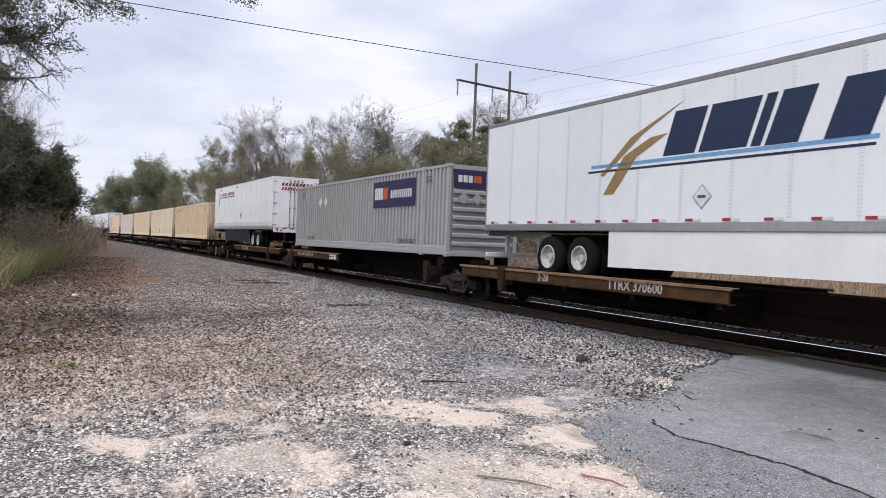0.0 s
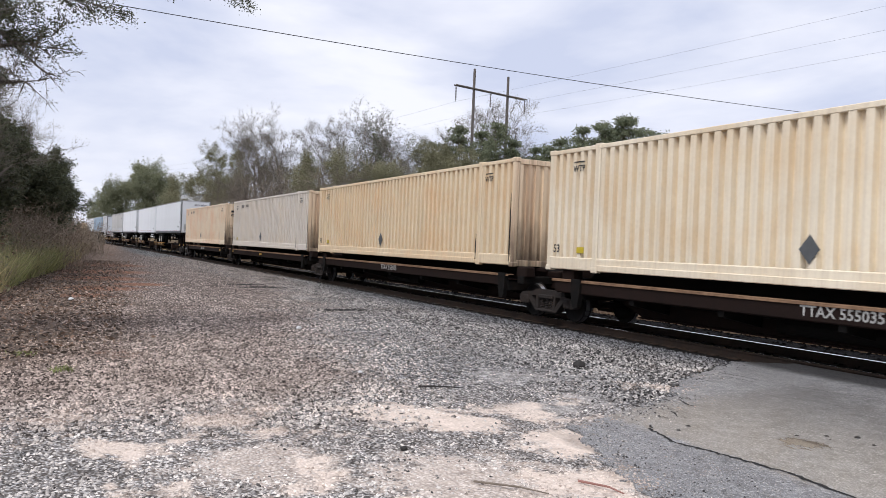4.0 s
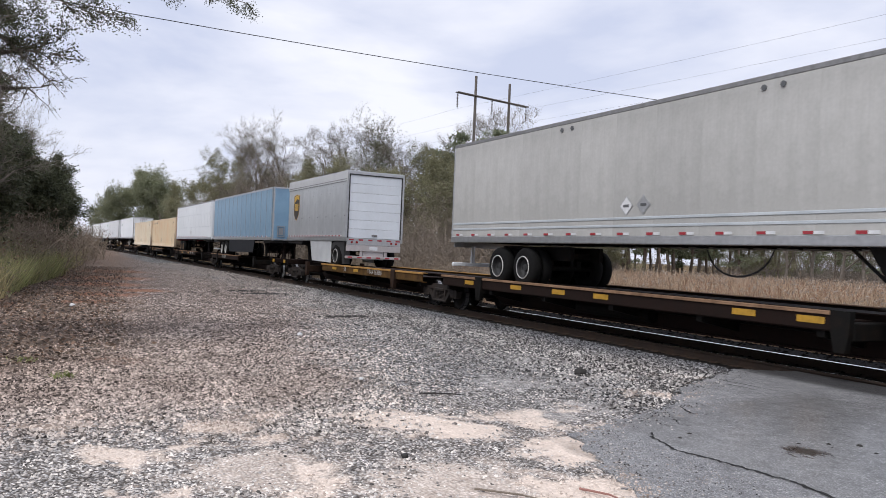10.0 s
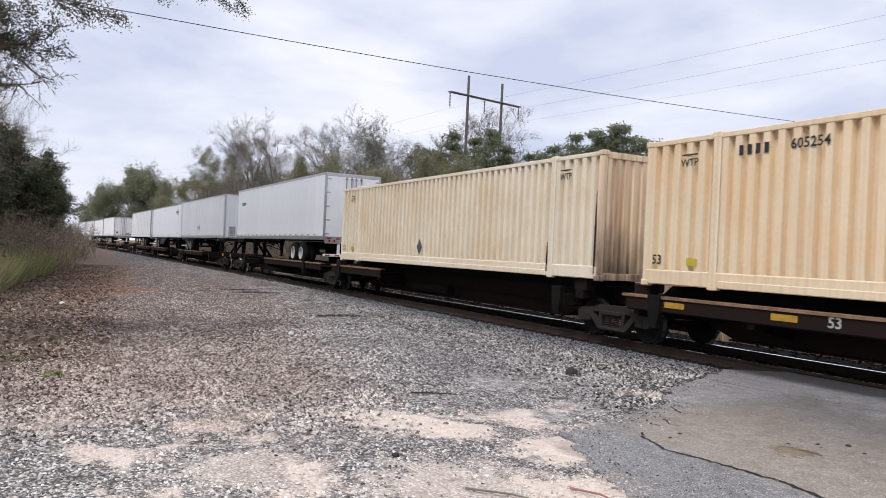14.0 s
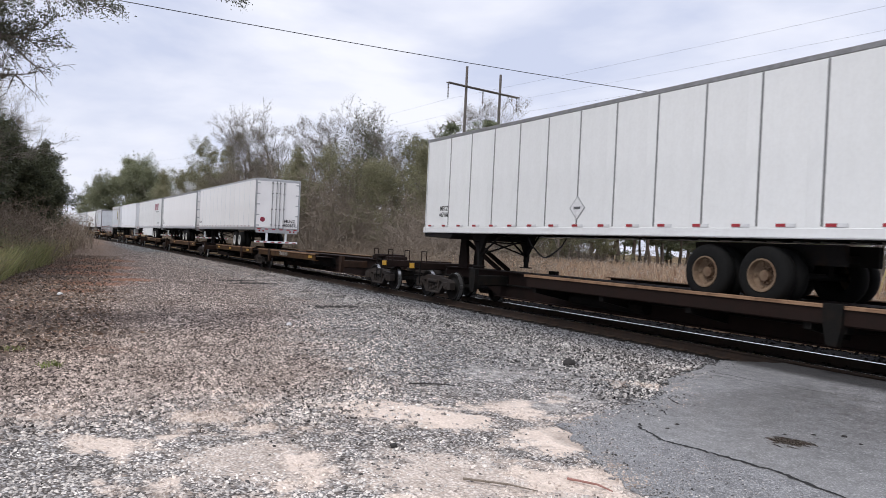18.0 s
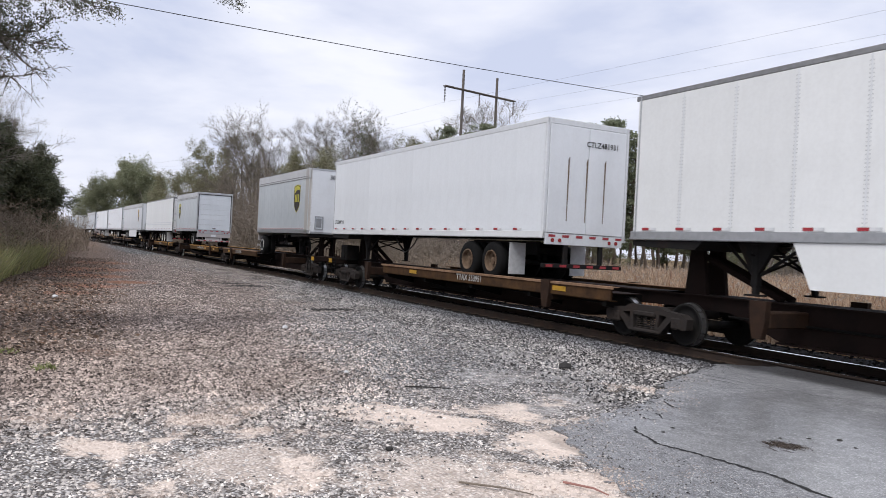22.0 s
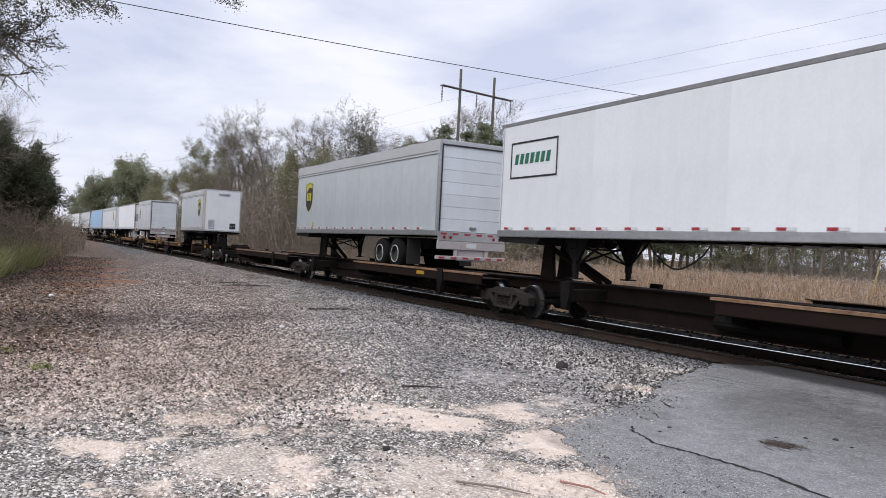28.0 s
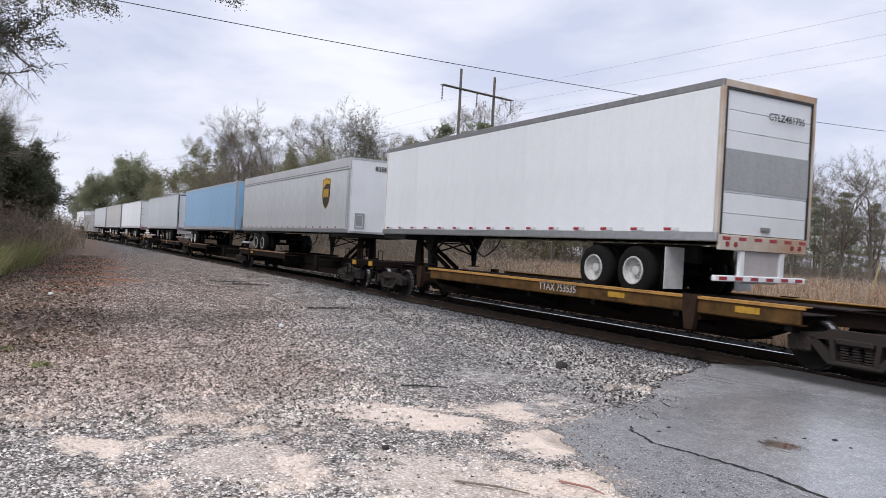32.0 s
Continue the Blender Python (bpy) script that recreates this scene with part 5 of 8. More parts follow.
    # deep shade below and just behind the train, painted into the ground colour
    bed_shade = math_node(nt, "MULTIPLY", smooth_mask(nt, y, 10.45, 10.95), smooth_mask(nt, y, 17.2, 15.6))
    c = blend(nt, math_node(nt, "MULTIPLY", bed_shade, 0.96), c, (0.006, 0.005, 0.005))
    l.new(c, b.inputs["Base Color"])
    b.inputs["Roughness"].default_value = 0.9
    b.inputs["Specular IOR Level"].default_value = 0.12
    bump(nt, math_node(nt, "SUBTRACT", fine, math_node(nt, "MULTIPLY", hgt, math_node(nt, "SUBTRACT", 1.0, math_node(nt, "MULTIPLY", sand_f, 0.85)))), 1.0, 0.05, b)
    return m


gx = np.unique(np.concatenate([np.array([-2500, -1200, -700, -450, -330, -260]), np.arange(-220, -40, 4.0), np.arange(-40, 12, 0.5), np.arange(12, 60, 4.0),
                               np.array([80, 130, 220, 400, 800, 1500, 2500])]))
gy = np.unique(np.concatenate([np.array([-2500, -1200, -600, -300, -150, -90, -60, -40, -28]), np.arange(-20, 24, 0.5), np.arange(24, 60, 3.0),
                               np.array([70, 90, 130, 200, 320, 600, 1200, 2500])]))
GROUND_M = ground_material()
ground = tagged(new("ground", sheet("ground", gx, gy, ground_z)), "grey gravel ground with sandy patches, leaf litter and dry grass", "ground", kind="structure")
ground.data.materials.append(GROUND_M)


# ---- asphalt at the crossing ----
PUDDLE = (-4.88, 6.52)


def asphalt_material():
    m, n, l, b = shader("old_asphalt")
    nt = m.node_tree
    chips, h = pebbles(nt, 75.0, (0.05, 0.05, 0.054), (0.56, 0.555, 0.56))
    big = ramp(nt, noise_node(nt, 0.8, 5, 0.6, "World"), 0.35, 0.7)
    c = blend(nt, 0.40, chips, blend(nt, big, (0.28, 0.28, 0.288), (0.385, 0.385, 0.395)))
    geo, sp = n.new("ShaderNodeNewGeometry"), n.new("ShaderNodeSeparateXYZ")
    l.new(geo.outputs["Position"], sp.inputs[0])
    d = n.new("ShaderNodeVectorMath")
    d.operation = "DISTANCE"
    l.new(geo.outputs["Position"], d.inputs[0])
    d.inputs[1].default_value = (PUDDLE[0], PUDDLE[1], 0.02)
    dd = math_node(nt, "ADD", d.outputs["Value"], math_node(nt, "MULTIPLY_ADD", noise_node(nt, 9.0, 7, 0.7, "World", (0.5, 1.0, 1.0)), 0.75, -0.375))
    wet = smooth_mask(nt, dd, 0.23, 0.11)
    # a thin film of water lies beyond the crack, up towards the rails
    shore = math_node(nt, "MULTIPLY_ADD", noise_node(nt, 1.6, 6, 0.6, "World"), 1.0, -0.5)
    damp = math_node(nt, "MULTIPLY", smooth_mask(nt, math_node(nt, "ADD", sp.outputs["Y"], math_node(nt, "MULTIPLY", shore, 0.35)), 5.36, 5.62),
                     smooth_mask(nt, math_node(nt, "ADD", sp.outputs["Y"], math_node(nt, "MULTIPLY_ADD", sp.outputs["X"], 0.35, shore)), 7.6, 6.4))
    damp = math_node(nt, "MULTIPLY", damp, smooth_mask(nt, math_node(nt, "MULTIPLY_ADD", shore, 0.8, sp.outputs["X"]), -7.3, -6.5))
    damp = math_node(nt, "MULTIPLY", damp, ramp(nt, noise_node(nt, 2.6, 8, 0.7, "World"), 0.34, 0.52, (0.82, 0.82, 0.82, 1), (1, 1, 1, 1)))
    pits = ramp(nt, noise_node(nt, 16.0, 3, 0.6, "World"), 0.66, 0.72)
    damp = math_node(nt, "MAXIMUM", wet, math_node(nt, "MULTIPLY", damp, math_node(nt, "SUBTRACT", 1.0, pits)))
    c = blend(nt, 1.0, c, ramp(nt, noise_node(nt, 6.0, 8, 0.7, "World"), 0.36, 0.62, (0.62, 0.62, 0.62, 1), (1.15, 1.15, 1.15, 1)), "MULTIPLY")
    c = blend(nt, math_node(nt, "MULTIPLY", ramp(nt, noise_node(nt, 38.0, 2, 0.5, "World"), 0.60, 0.68), 0.6), c, (0.66, 0.65, 0.64))
    c = blend(nt, math_node(nt, "MULTIPLY", ramp(nt, noise_node(nt, 24.0, 3, 0.5, "World", (1.0, 1.15, 1.0)), 0.61, 0.68), 0.7), c, (0.05, 0.05, 0.052))
    c = blend(nt, wet, c, (0.075, 0.060, 0.050))
    # darker, oily strip next to the rails
    strip = smooth_mask(nt, math_node(nt, "MULTIPLY_ADD", shore, 0.5, sp.outputs["Y"]), 10.0, 10.5)
    c = blend(nt, math_node(nt, "MULTIPLY", strip, 0.85), c, (0.028, 0.027, 0.028))
    l.new(c, b.inputs["Base Color"])
    r = blend(nt, damp, (0.46, 0.46, 0.46), (0.36, 0.36, 0.36))
    r = blend(nt, wet, r, (0.03, 0.03, 0.03))
    l.new(r, b.inputs["Roughness"])
    l.new(math_node(nt, "MULTIPLY", damp, math_node(nt, "MULTIPLY_ADD", wet, -0.65, 0.92)), b.inputs["Coat Weight"])
    l.new(blend(nt, wet, (0.26, 0.26, 0.26), (0.10, 0.10, 0.10)), b.inputs["Coat Roughness"])
    b.inputs["Coat IOR"].default_value = 2.9
    l.new(math_node(nt, "MULTIPLY_ADD", strip, -0.85, 1.0), b.inputs["Specular IOR Level"])
    bm = n.new("ShaderNodeBump")
    bm.inputs["Distance"].default_value = 0.012
    l.new(math_node(nt, "MULTIPLY", math_node(nt, "SUBTRACT", 1.0, math_node(nt, "MAXIMUM", wet, math_node(nt, "MULTIPLY", damp, 0.88))), 0.5), bm.inputs["Strength"])
    l.new(h, bm.inputs["Height"])
    l.new(bm.outputs["Normal"], b.inputs["Normal"])
    return m


ASPHALT = asphalt_material()
rng = random.Random(5)
EDGE = [(-3.2, 4.05), (-4.1, 4.06), (-4.80, 4.12), (-5.35, 4.46), (-6.19, 4.73), (-6.59, 5.57), (-6.75, 6.21), (-7.07, 6.95), (-7.72, 7.68), (-8.27, 8.68), (-8.98, 10.19),
        (-8.62, 11.02)]
rim_pts = []
for (ax, ay), (bx_, by_) in zip(EDGE, EDGE[1:]):
    for k in range(8):
        q = k / 8
        w = 0.075
        rim_pts.append((ax + (bx_ - ax) * q + rng.uniform(-w, w), ay + (by_ - ay) * q + rng.uniform(-w, w)))
rim_pts += [(-8.6, 11.18), (5.0, 11.18), (5.0, 3.6), (1.0, 3.7), (-1.5, 3.95)]


def road_z(x, y):
    """The apron climbs gently towards the rails."""
    return 0.022 + 0.075 * float(smooth_step(4.8, 8.6, np.array(y)))


bm_ = bmesh.new()
vs_ = [bm_.verts.new((x, y, 0.0)) for x, y in rim_pts]
top_ = bm_.faces.new(vs_)
bmesh.ops.triangulate(bm_, faces=[top_])
for cut_y in np.arange(4.9, 8.7, 0.15):
    bmesh.ops.bisect_plane(bm_, geom=list(bm_.verts) + list(bm_.edges) + list(bm_.faces), plane_co=(0, cut_y, 0), plane_no=(0, 1, 0))
for v in bm_.verts:
    v.co.z = road_z(v.co.x, v.co.y)
ext_ = bmesh.ops.extrude_face_region(bm_, geom=list(bm_.faces))
for g in ext_["geom"]:
    if isinstance(g, bmesh.types.BMVert):
        g.co.z -= 0.14
bmesh.ops.recalc_face_normals(bm_, faces=bm_.faces)
road_me = bpy.data.meshes.new("road")
bm_.to_mesh(road_me)
bm_.free()
road_me.materials.append(ASPHALT)
road = tagged(new("road", road_me), "cracked grey asphalt apron at a level crossing", "road", kind="structure")
# the crack: a dark broken groove with lifted lips
CRACK = [(-6.03, 5.64), (-5.85, 5.50), (-5.60, 5.45), (-5.42, 5.38), (-5.28, 5.40), (-5.08, 5.46), (-4.91, 5.48), (-4.64, 5.52), (-4.27, 5.57), (-3.99, 5.53), (-3.6, 5.47), (-3.0, 5.42)]
crack_mat = plain("crack_fill", (0.018, 0.017, 0.017), 0.95)


def crack_strip(name, pts, width, seed):
    q = random.Random(seed)
    fine_ = []
    for (ax, ay), (bx_, by_) in zip(pts, pts[1:]):
        for k in range(6):
            t_ = k / 6
            fine_.append((ax + (bx_ - ax) * t_ + q.uniform(-0.018, 0.018), ay + (by_ - ay) * t_ + q.uniform(-0.02, 0.02)))
    S = Shape()
    for k, (x, y) in enumerate(fine_):
        w = width * q.uniform(0.35, 1.0) * min(1, (len(fine_) - k) / 8)
        S.v += [(x, y - w, road_z(x, y) + 0.004), (x, y + w, road_z(x, y) + 0.004)]
    for k in range(len(fine_) - 1):
        S.f.append((2 * k, 2 * k + 2, 2 * k + 3, 2 * k + 1))
    return part(name, S, crack_mat, road)


crack_strip("crack", CRACK, 0.026, 1)
crack_strip("crack", [(-6.45, 6.35), (-6.2, 6.2), (-6.0, 6.32)], 0.015, 2)
crack_strip("crack", [(-6.9, 6.9), (-6.6, 6.75), (-6.3, 6.95)], 0.02, 3)
crack_strip("crack", [(-8.2, 9.0), (-7.4, 9.05), (-6.2, 9.3), (-4.0, 9.5)], 0.010, 4)

crack_strip("crack", [(-7.29, 6.32), (-7.05, 6.27), (-6.85, 6.30)], 0.022, 5)
crack_strip("crack", [(-7.02, 6.70), (-6.88, 6.72), (-6.73, 6.77)], 0.018, 6)
crack_strip("crack", [(-6.31, 6.03), (-6.2, 6.06), (-6.14, 6.16)], 0.012, 7)
crack_strip("crack", [(-8.21, 8.35), (-8.0, 8.5), (-7.87, 8.77), (-7.3, 8.83)], 0.022, 8)

# ---- rails, plates and ties ----
RAIL_STEEL = rusty("rusty_rail_web", (0.040, 0.030, 0.025), (0.060, 0.038, 0.026), 0.5)
RAIL_HEAD = plain("polished_rail_head", (0.90, 0.90, 0.91), 0.20, 1.0, 0.05)
TIE_WOOD = rusty("creosoted_tie", (0.012, 0.010, 0.009), (0.022, 0.017, 0.014), 0.4)
rails = thing("railway_track", "single railway track with rusty rails on dark ties", "railway track", kind="structure")
stations = [x for x in np.concatenate([np.arange(-420, -60, 6.0), np.arange(-60, 30, 3.0), np.arange(30, 131, 10.0)])]


def sweep(profile, offset):
    S, m = Shape(), len(profile)
    for x in stations:
        y, a = track(x)
        for o, z in profile:
            S.v.append((x - math.sin(a) * (offset + o), y + math.cos(a) * (offset + o), z))
    for k in range(len(stations) - 1):
        for j in range(m):
            S.f.append((k * m + j, k * m + (j + 1) % m, (k + 1) * m + (j + 1) % m, (k + 1) * m + j))
    return S


for side in (-0.7525, 0.7525):
    part("rail", sweep([(-0.07, -0.045), (-0.07, -0.03), (-0.012, -0.01), (-0.012, 0.10), (-0.036, 0.107), (-0.036, RAIL_Z - 0.012), (-0.034, RAIL_Z - 0.007), (0.034, RAIL_Z - 0.007),
                        (0.036, RAIL_Z - 0.012), (0.036, 0.107), (0.012, 0.10), (0.012, -0.01), (0.07, -0.03), (0.07, -0.045)][::-1], side), RAIL_STEEL, rails, "rusty steel rail")
    part("rail_head", sweep([(-0.034, RAIL_Z - 0.0068), (-0.012, RAIL_Z - 0.0016), (-0.002, RAIL_Z), (0.012, RAIL_Z), (0.034, RAIL_Z - 0.0068)][::-1], side), RAIL_HEAD, rails, "bright polished running surface")
tie_me = kept("tie", "tie", lambda s: s.box(-0.11, 0.11, -1.30, 1.30, -0.17, -0.022, 0.02))
plate_me = kept("plate", "tie_plate", lambda s: s.box(-0.09, 0.09, -0.18, 0.18, -0.03, -0.008, 0.005))
for k in range(120):
    x = -52.0 + k * 0.52
    y, a = track(x)
    t_ = part("tie", tie_me, TIE_WOOD, rails, at=Matrix.Translation((x, y, 0)) @ Matrix.Rotation(a + rng.uniform(-0.01, 0.01), 4, "Z"))
    if k > 60:
        part("tie_plate", plate_me, RAIL_STEEL, t_, at=Matrix.Translation((0, -0.7525, 0)))


# ---- loose stones ----
def stones(name, count, place, size, label, material, seed, flat=0.62):
    g = np.random.default_rng(seed)
    P = place(g, count)
    n = len(P)
    base = np.array([(1, 0, -0.6), (0, 1, -0.6), (-1, 0, -0.6), (0, -1, -0.6), (0.5, 0.3, 0.8), (-0.45, -0.2, 0.85)], float)
    tri = np.array([(0, 1, 4), (1, 2, 4), (2, 5, 4), (2, 3, 5), (3, 0, 5), (0, 4, 5)])
    r = g.uniform(size[0], size[1], (n, 1, 1)) * g.uniform(0.6, 1.35, (n, 6, 1))
    V = base[None] * r * np.array([1.25, 1.0, flat])
    a, c_, s_ = g.uniform(0, 6.283, n), None, None
    c_, s_ = np.cos(a)[:, None], np.sin(a)[:, None]
    tilt = g.uniform(-0.45, 0.45, n)[:, None]
    V = np.stack([V[..., 0] * c_ - V[..., 1] * s_, V[..., 0] * s_ + V[..., 1] * c_, V[..., 2] + tilt * V[..., 0]], -1)
    V = V + P[:, None, :]
    F = tri[None] + (np.arange(n) * 6)[:, None, None]
    ob = tagged(new(name, fast_mesh(name, V.reshape(-1, 3), F.reshape(-1, 3))), label, "gravel", kind="stuff")
    ob.data.materials.append(material)
    return ob


def stone_mat(name, lo, mid, hi, zoned=True, gloss=0.15):
    """Each stone its own shade; browner along the bank."""
    m, n, l, b = shader(name)
    nt = m.node_tree
    geo, r, sp = n.new("ShaderNodeNewGeometry"), n.new("ShaderNodeValToRGB"), n.new("ShaderNodeSeparateXYZ")
    e = r.color_ramp.elements
    e[0].color, e[1].color = (*lo, 1), (*hi, 1)
    e.new(0.34).color = (*mid, 1)
    l.new(geo.outputs["Random Per Island"], r.inputs["Fac"])
    c = r.outputs["Color"]
    c = blend(nt, ramp(nt, noise_node(nt, 45, 3, 0.6, "World"), 0.48, 0.80), c, tuple(0.5 * v for v in mid))
    if zoned:
        l.new(geo.outputs["Position"], sp.inputs[0])
        x, y = sp.outputs["X"], sp.outputs["Y"]
        wob = math_node(nt, "MULTIPLY_ADD", noise_node(nt, 0.5, 5, 0.6, "World"), 5.0, -2.5)
        line = math_node(nt, "ADD", math_node(nt, "SUBTRACT", math_node(nt, "MULTIPLY_ADD", x, -0.26, 1.1), y), wob)
        back = smooth_mask(nt, math_node(nt, "ADD", x, math_node(nt, "MULTIPLY", wob, 0.5)), -7.0, -9.4)
        f = math_node(nt, "MULTIPLY", smooth_mask(nt, line, -1.4, 1.4), back)
        base = math_node(nt, "SUBTRACT", math_node(nt, "MULTIPLY_ADD", x, -0.075, -2.2), y)
        g_ = math_node(nt, "MULTIPLY", smooth_mask(nt, math_node(nt, "ADD", base, math_node(nt, "MULTIPLY", wob, 0.6)), -4.2, -0.4), smooth_mask(nt, x, -8.0, -13.0))
        t = blend(nt, f, (1.0, 0.95, 0.90), (0.88, 0.775, 0.705))
        t = blend(nt, g_, t, (0.74, 0.60, 0.51))
        dust = math_node(nt, "MULTIPLY", sand_patches(nt), math_node(nt, "SUBTRACT", 1.0, smooth_mask(nt, x, -7.0, -9.5)))
        c = blend(nt, math_node(nt, "MULTIPLY", dust, 0.5), c, (0.90, 0.77, 0.68))
        t = blend(nt, 1.0, t, ramp(nt, noise_node(nt, 0.9, 7, 0.65, "World", (0.6, 1.0, 1.0)), 0.36, 0.62, (0.66, 0.64, 0.63, 1), (1.15, 1.15, 1.15, 1)), "MULTIPLY")
        t = blend(nt, math_node(nt, "MULTIPLY", smooth_mask(nt, math_node(nt, "MULTIPLY_ADD", wob, 0.25, y), 8.6, 10.4), smooth_mask(nt, x, -40.0, -24.0)), t, (0.42, 0.42, 0.44))
        c = blend(nt, 1.0, c, t, "MULTIPLY")
        c = blend(nt, math_node(nt, "MULTIPLY", clay(nt, geo, noise_node(nt, 3.5, 6, 0.6, "World")), 0.65), c, (0.40, 0.20, 0.13))
    l.new(c, b.inputs["Base Color"])
    b.inputs["Roughness"].default_value = 0.88
    b.inputs["Specular IOR Level"].default_value = gloss
    return m


STONE_GREY = stone_mat("crushed_granite", (0.007, 0.007, 0.008), (0.145, 0.145, 0.15), (0.70, 0.70, 0.70))
STONE_PALE = stone_mat("pale_gravel", (0.015, 0.0145, 0.015), (0.50, 0.49, 0.49), (0.98, 0.96, 0.94))
STONE_BROWN = stone_mat("brown_crushed_stone", (0.011, 0.0095, 0.0095), (0.30, 0.28, 0.27), (0.90, 0.865, 0.84))


def in_road(x, y):
    ex, ey = zip(*EDGE[4:])
    return (x > np.interp(y, ey, ex) - 0.1) & (y > 4.65) | ((y > 4.72) & (x > -6.1)) | ((y > 4.3) & (x > -5.3))


def dusty(g, x, y):
    """Stones that lie buried in the pale dust."""
    hid = np.zeros(len(x), bool)
    for cx, cy, rr in FINES:
        hid |= (np.hypot(x - cx, y - cy) < rr * g.uniform(0.2, 1.2, len(x))) & (g.random(len(x)) < 0.45)
    return hid


def place_ballast(g, n):
    x = -7.2 - 62.8 * g.random(n) ** 2.1
    y = 5.6 + 5.22 * g.random(n) ** 0.42
    bend = np.array([track(v)[0] for v in x]) - TRACK_Y
    k = ~in_road(x, y) & ~dusty(g, x, y)
    x, y = x[k], (y + bend)[k]
    return np.stack([x, y, ground_z(x, y) + g.uniform(-0.004, 0.03, len(x))], -1)


def place_gravel(g, n):
    r = 3.6 + 24.0 * g.random(n) ** 2.0
    a = np.radians(g.uniform(-6, 60, n))
    x, y = -r * np.cos(a), r * np.sin(a)
    bald = np.zeros(n, bool)
    for cx, cy, rr in ((-7.65, 3.15, 0.40), (-7.30, 3.55, 0.50), (-6.88, 3.86, 0.42), (-5.82, 4.42, 0.42), (-6.1, 1.6, 0.4), (-5.2, 2.9, 0.4)):
        bald |= (np.hypot(x - cx, y - cy) < rr * g.uniform(0.6, 1.5, n)) & (g.random(n) < 0.95)
    k = ~in_road(x, y) & (y < 8.2) & ~bald & ~dusty(g, x, y)
    x, y = x[k], y[k]
    return np.stack([x, y, ground_z(x, y) + g.uniform(-0.004, 0.008, len(x))], -1)


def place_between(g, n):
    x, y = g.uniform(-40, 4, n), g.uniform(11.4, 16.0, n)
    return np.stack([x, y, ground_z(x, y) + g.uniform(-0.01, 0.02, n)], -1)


stones("ballast", 74000, place_ballast, (0.010, 0.027), "grey crushed granite ballast beside the track", STONE_GREY, 1)
# near-black stone colours carry the shade that the train throws on this ballast
stones("ballast", 6000, place_between, (0.02, 0.045), "ballast between and behind the rails, coloured near black as train shade", stone_mat("shade_black_granite", (0.002, 0.002, 0.002), (0.004, 0.004, 0.0035), (0.014, 0.012, 0.011), False, 0.02), 4)
stones("gravel", 70000, place_gravel, (0.006, 0.019), "grey and brown crushed gravel", STONE_PALE, 2, 0.60)


def place_crumbs(g, n):
    """Loose stones strewn over the broken rim of the asphalt."""
    pts = np.array(EDGE)
    k = g.integers(1, len(pts) - 2, n)
    q = g.random((n, 1))
    p = pts[k] * (1 - q) + pts[k + 1] * q
    p = p + np.abs(g.normal(size=(n, 2))) * np.array([0.20, 0.10]) + g.normal(size=(n, 2)) * 0.07
    return np.stack([p[:, 0], p[:, 1], np.array([road_z(a, b) for a, b in p]) + 0.006], -1)


stones("gravel", 1100, place_crumbs, (0.004, 0.013), "loose stones on the broken asphalt edge", STONE_GREY, 6, 0.5)


def place_grit(g, n):
    x, y = g.uniform(-6.3, -2.6, n), 4.1 + 1.35 * g.random(n) ** 1.3
    k = (y > 4.75) | (x > -5.2)
    x, y = x[k], y[k]
    return np.stack([x, y, np.full(len(x), 0.025)], -1)


stones("gravel", 2600, place_grit, (0.003, 0.009), "grit and dark crumbs on the dry asphalt", STONE_GREY, 7, 0.5)


def place_brown(g, n):
    r = 7.2 + 3.0 * g.random(n) + 46.0 * g.random(n) ** 1.9
    a = np.radians(g.uniform(-5, 22, n) + g.normal(size=n) * 4.0)
    x, y = -r * np.cos(a), r * np.sin(a)
    near = y - np.interp(x, BANK_X, BANK_Y)
    k = (near > 0.2) & ((near > 2.6) | (g.random(n) < 0.25 + 0.28 * near) | (x > -12))
    x, y = x[k], y[k]
    return np.stack([x, y, ground_z(x, y) + g.uniform(-0.004, 0.012, len(x))], -1)


stones("gravel", 72000, place_brown, (0.010, 0.027), "brown littered gravel along the bank", STONE_BROWN, 3, 0.62)


def lone_rock(x, y, r, m, label, seed):
    q = random.Random(seed)
    bm = bmesh.new()
    bmesh.ops.create_icosphere(bm, subdivisions=2, radius=1.0)
    for v in bm.verts:
        v.co = v.co * (1 + 0.22 * noise.noise(v.co * 1.3 + Vector((seed, 0, 0)))) * r
        v.co.z *= 0.7
    me = bpy.data.meshes.new("rock")
    bm.to_mesh(me)
    bm.free()
    me.materials.append(m)
    ob = tagged(new("rock", me), label, "rock")
    ob.matrix_basis = pose(x, y, float(ground_z(x, y)) + r * 0.45, 0, 0, q.uniform(0, 360))


DARK_ROCK = plain("dark_rock", (0.035, 0.032, 0.030), 0.9)
lone_rock(-9.34, 7.25, 0.10, DARK_ROCK, "dark lump of rock on the ballast edge", 1)
def place_clods(g, n):
    c = np.array(((-19.4, 7.25), (-30.4, 6.9), (-28.8, 7.3)))[g.integers(0, 3, n)]
    p = c + g.normal(size=(n, 2)) * np.array([0.16, 0.42])
    return np.stack([p[:, 0], p[:, 1], ground_z(p[:, 0], p[:, 1]) + 0.02], -1)


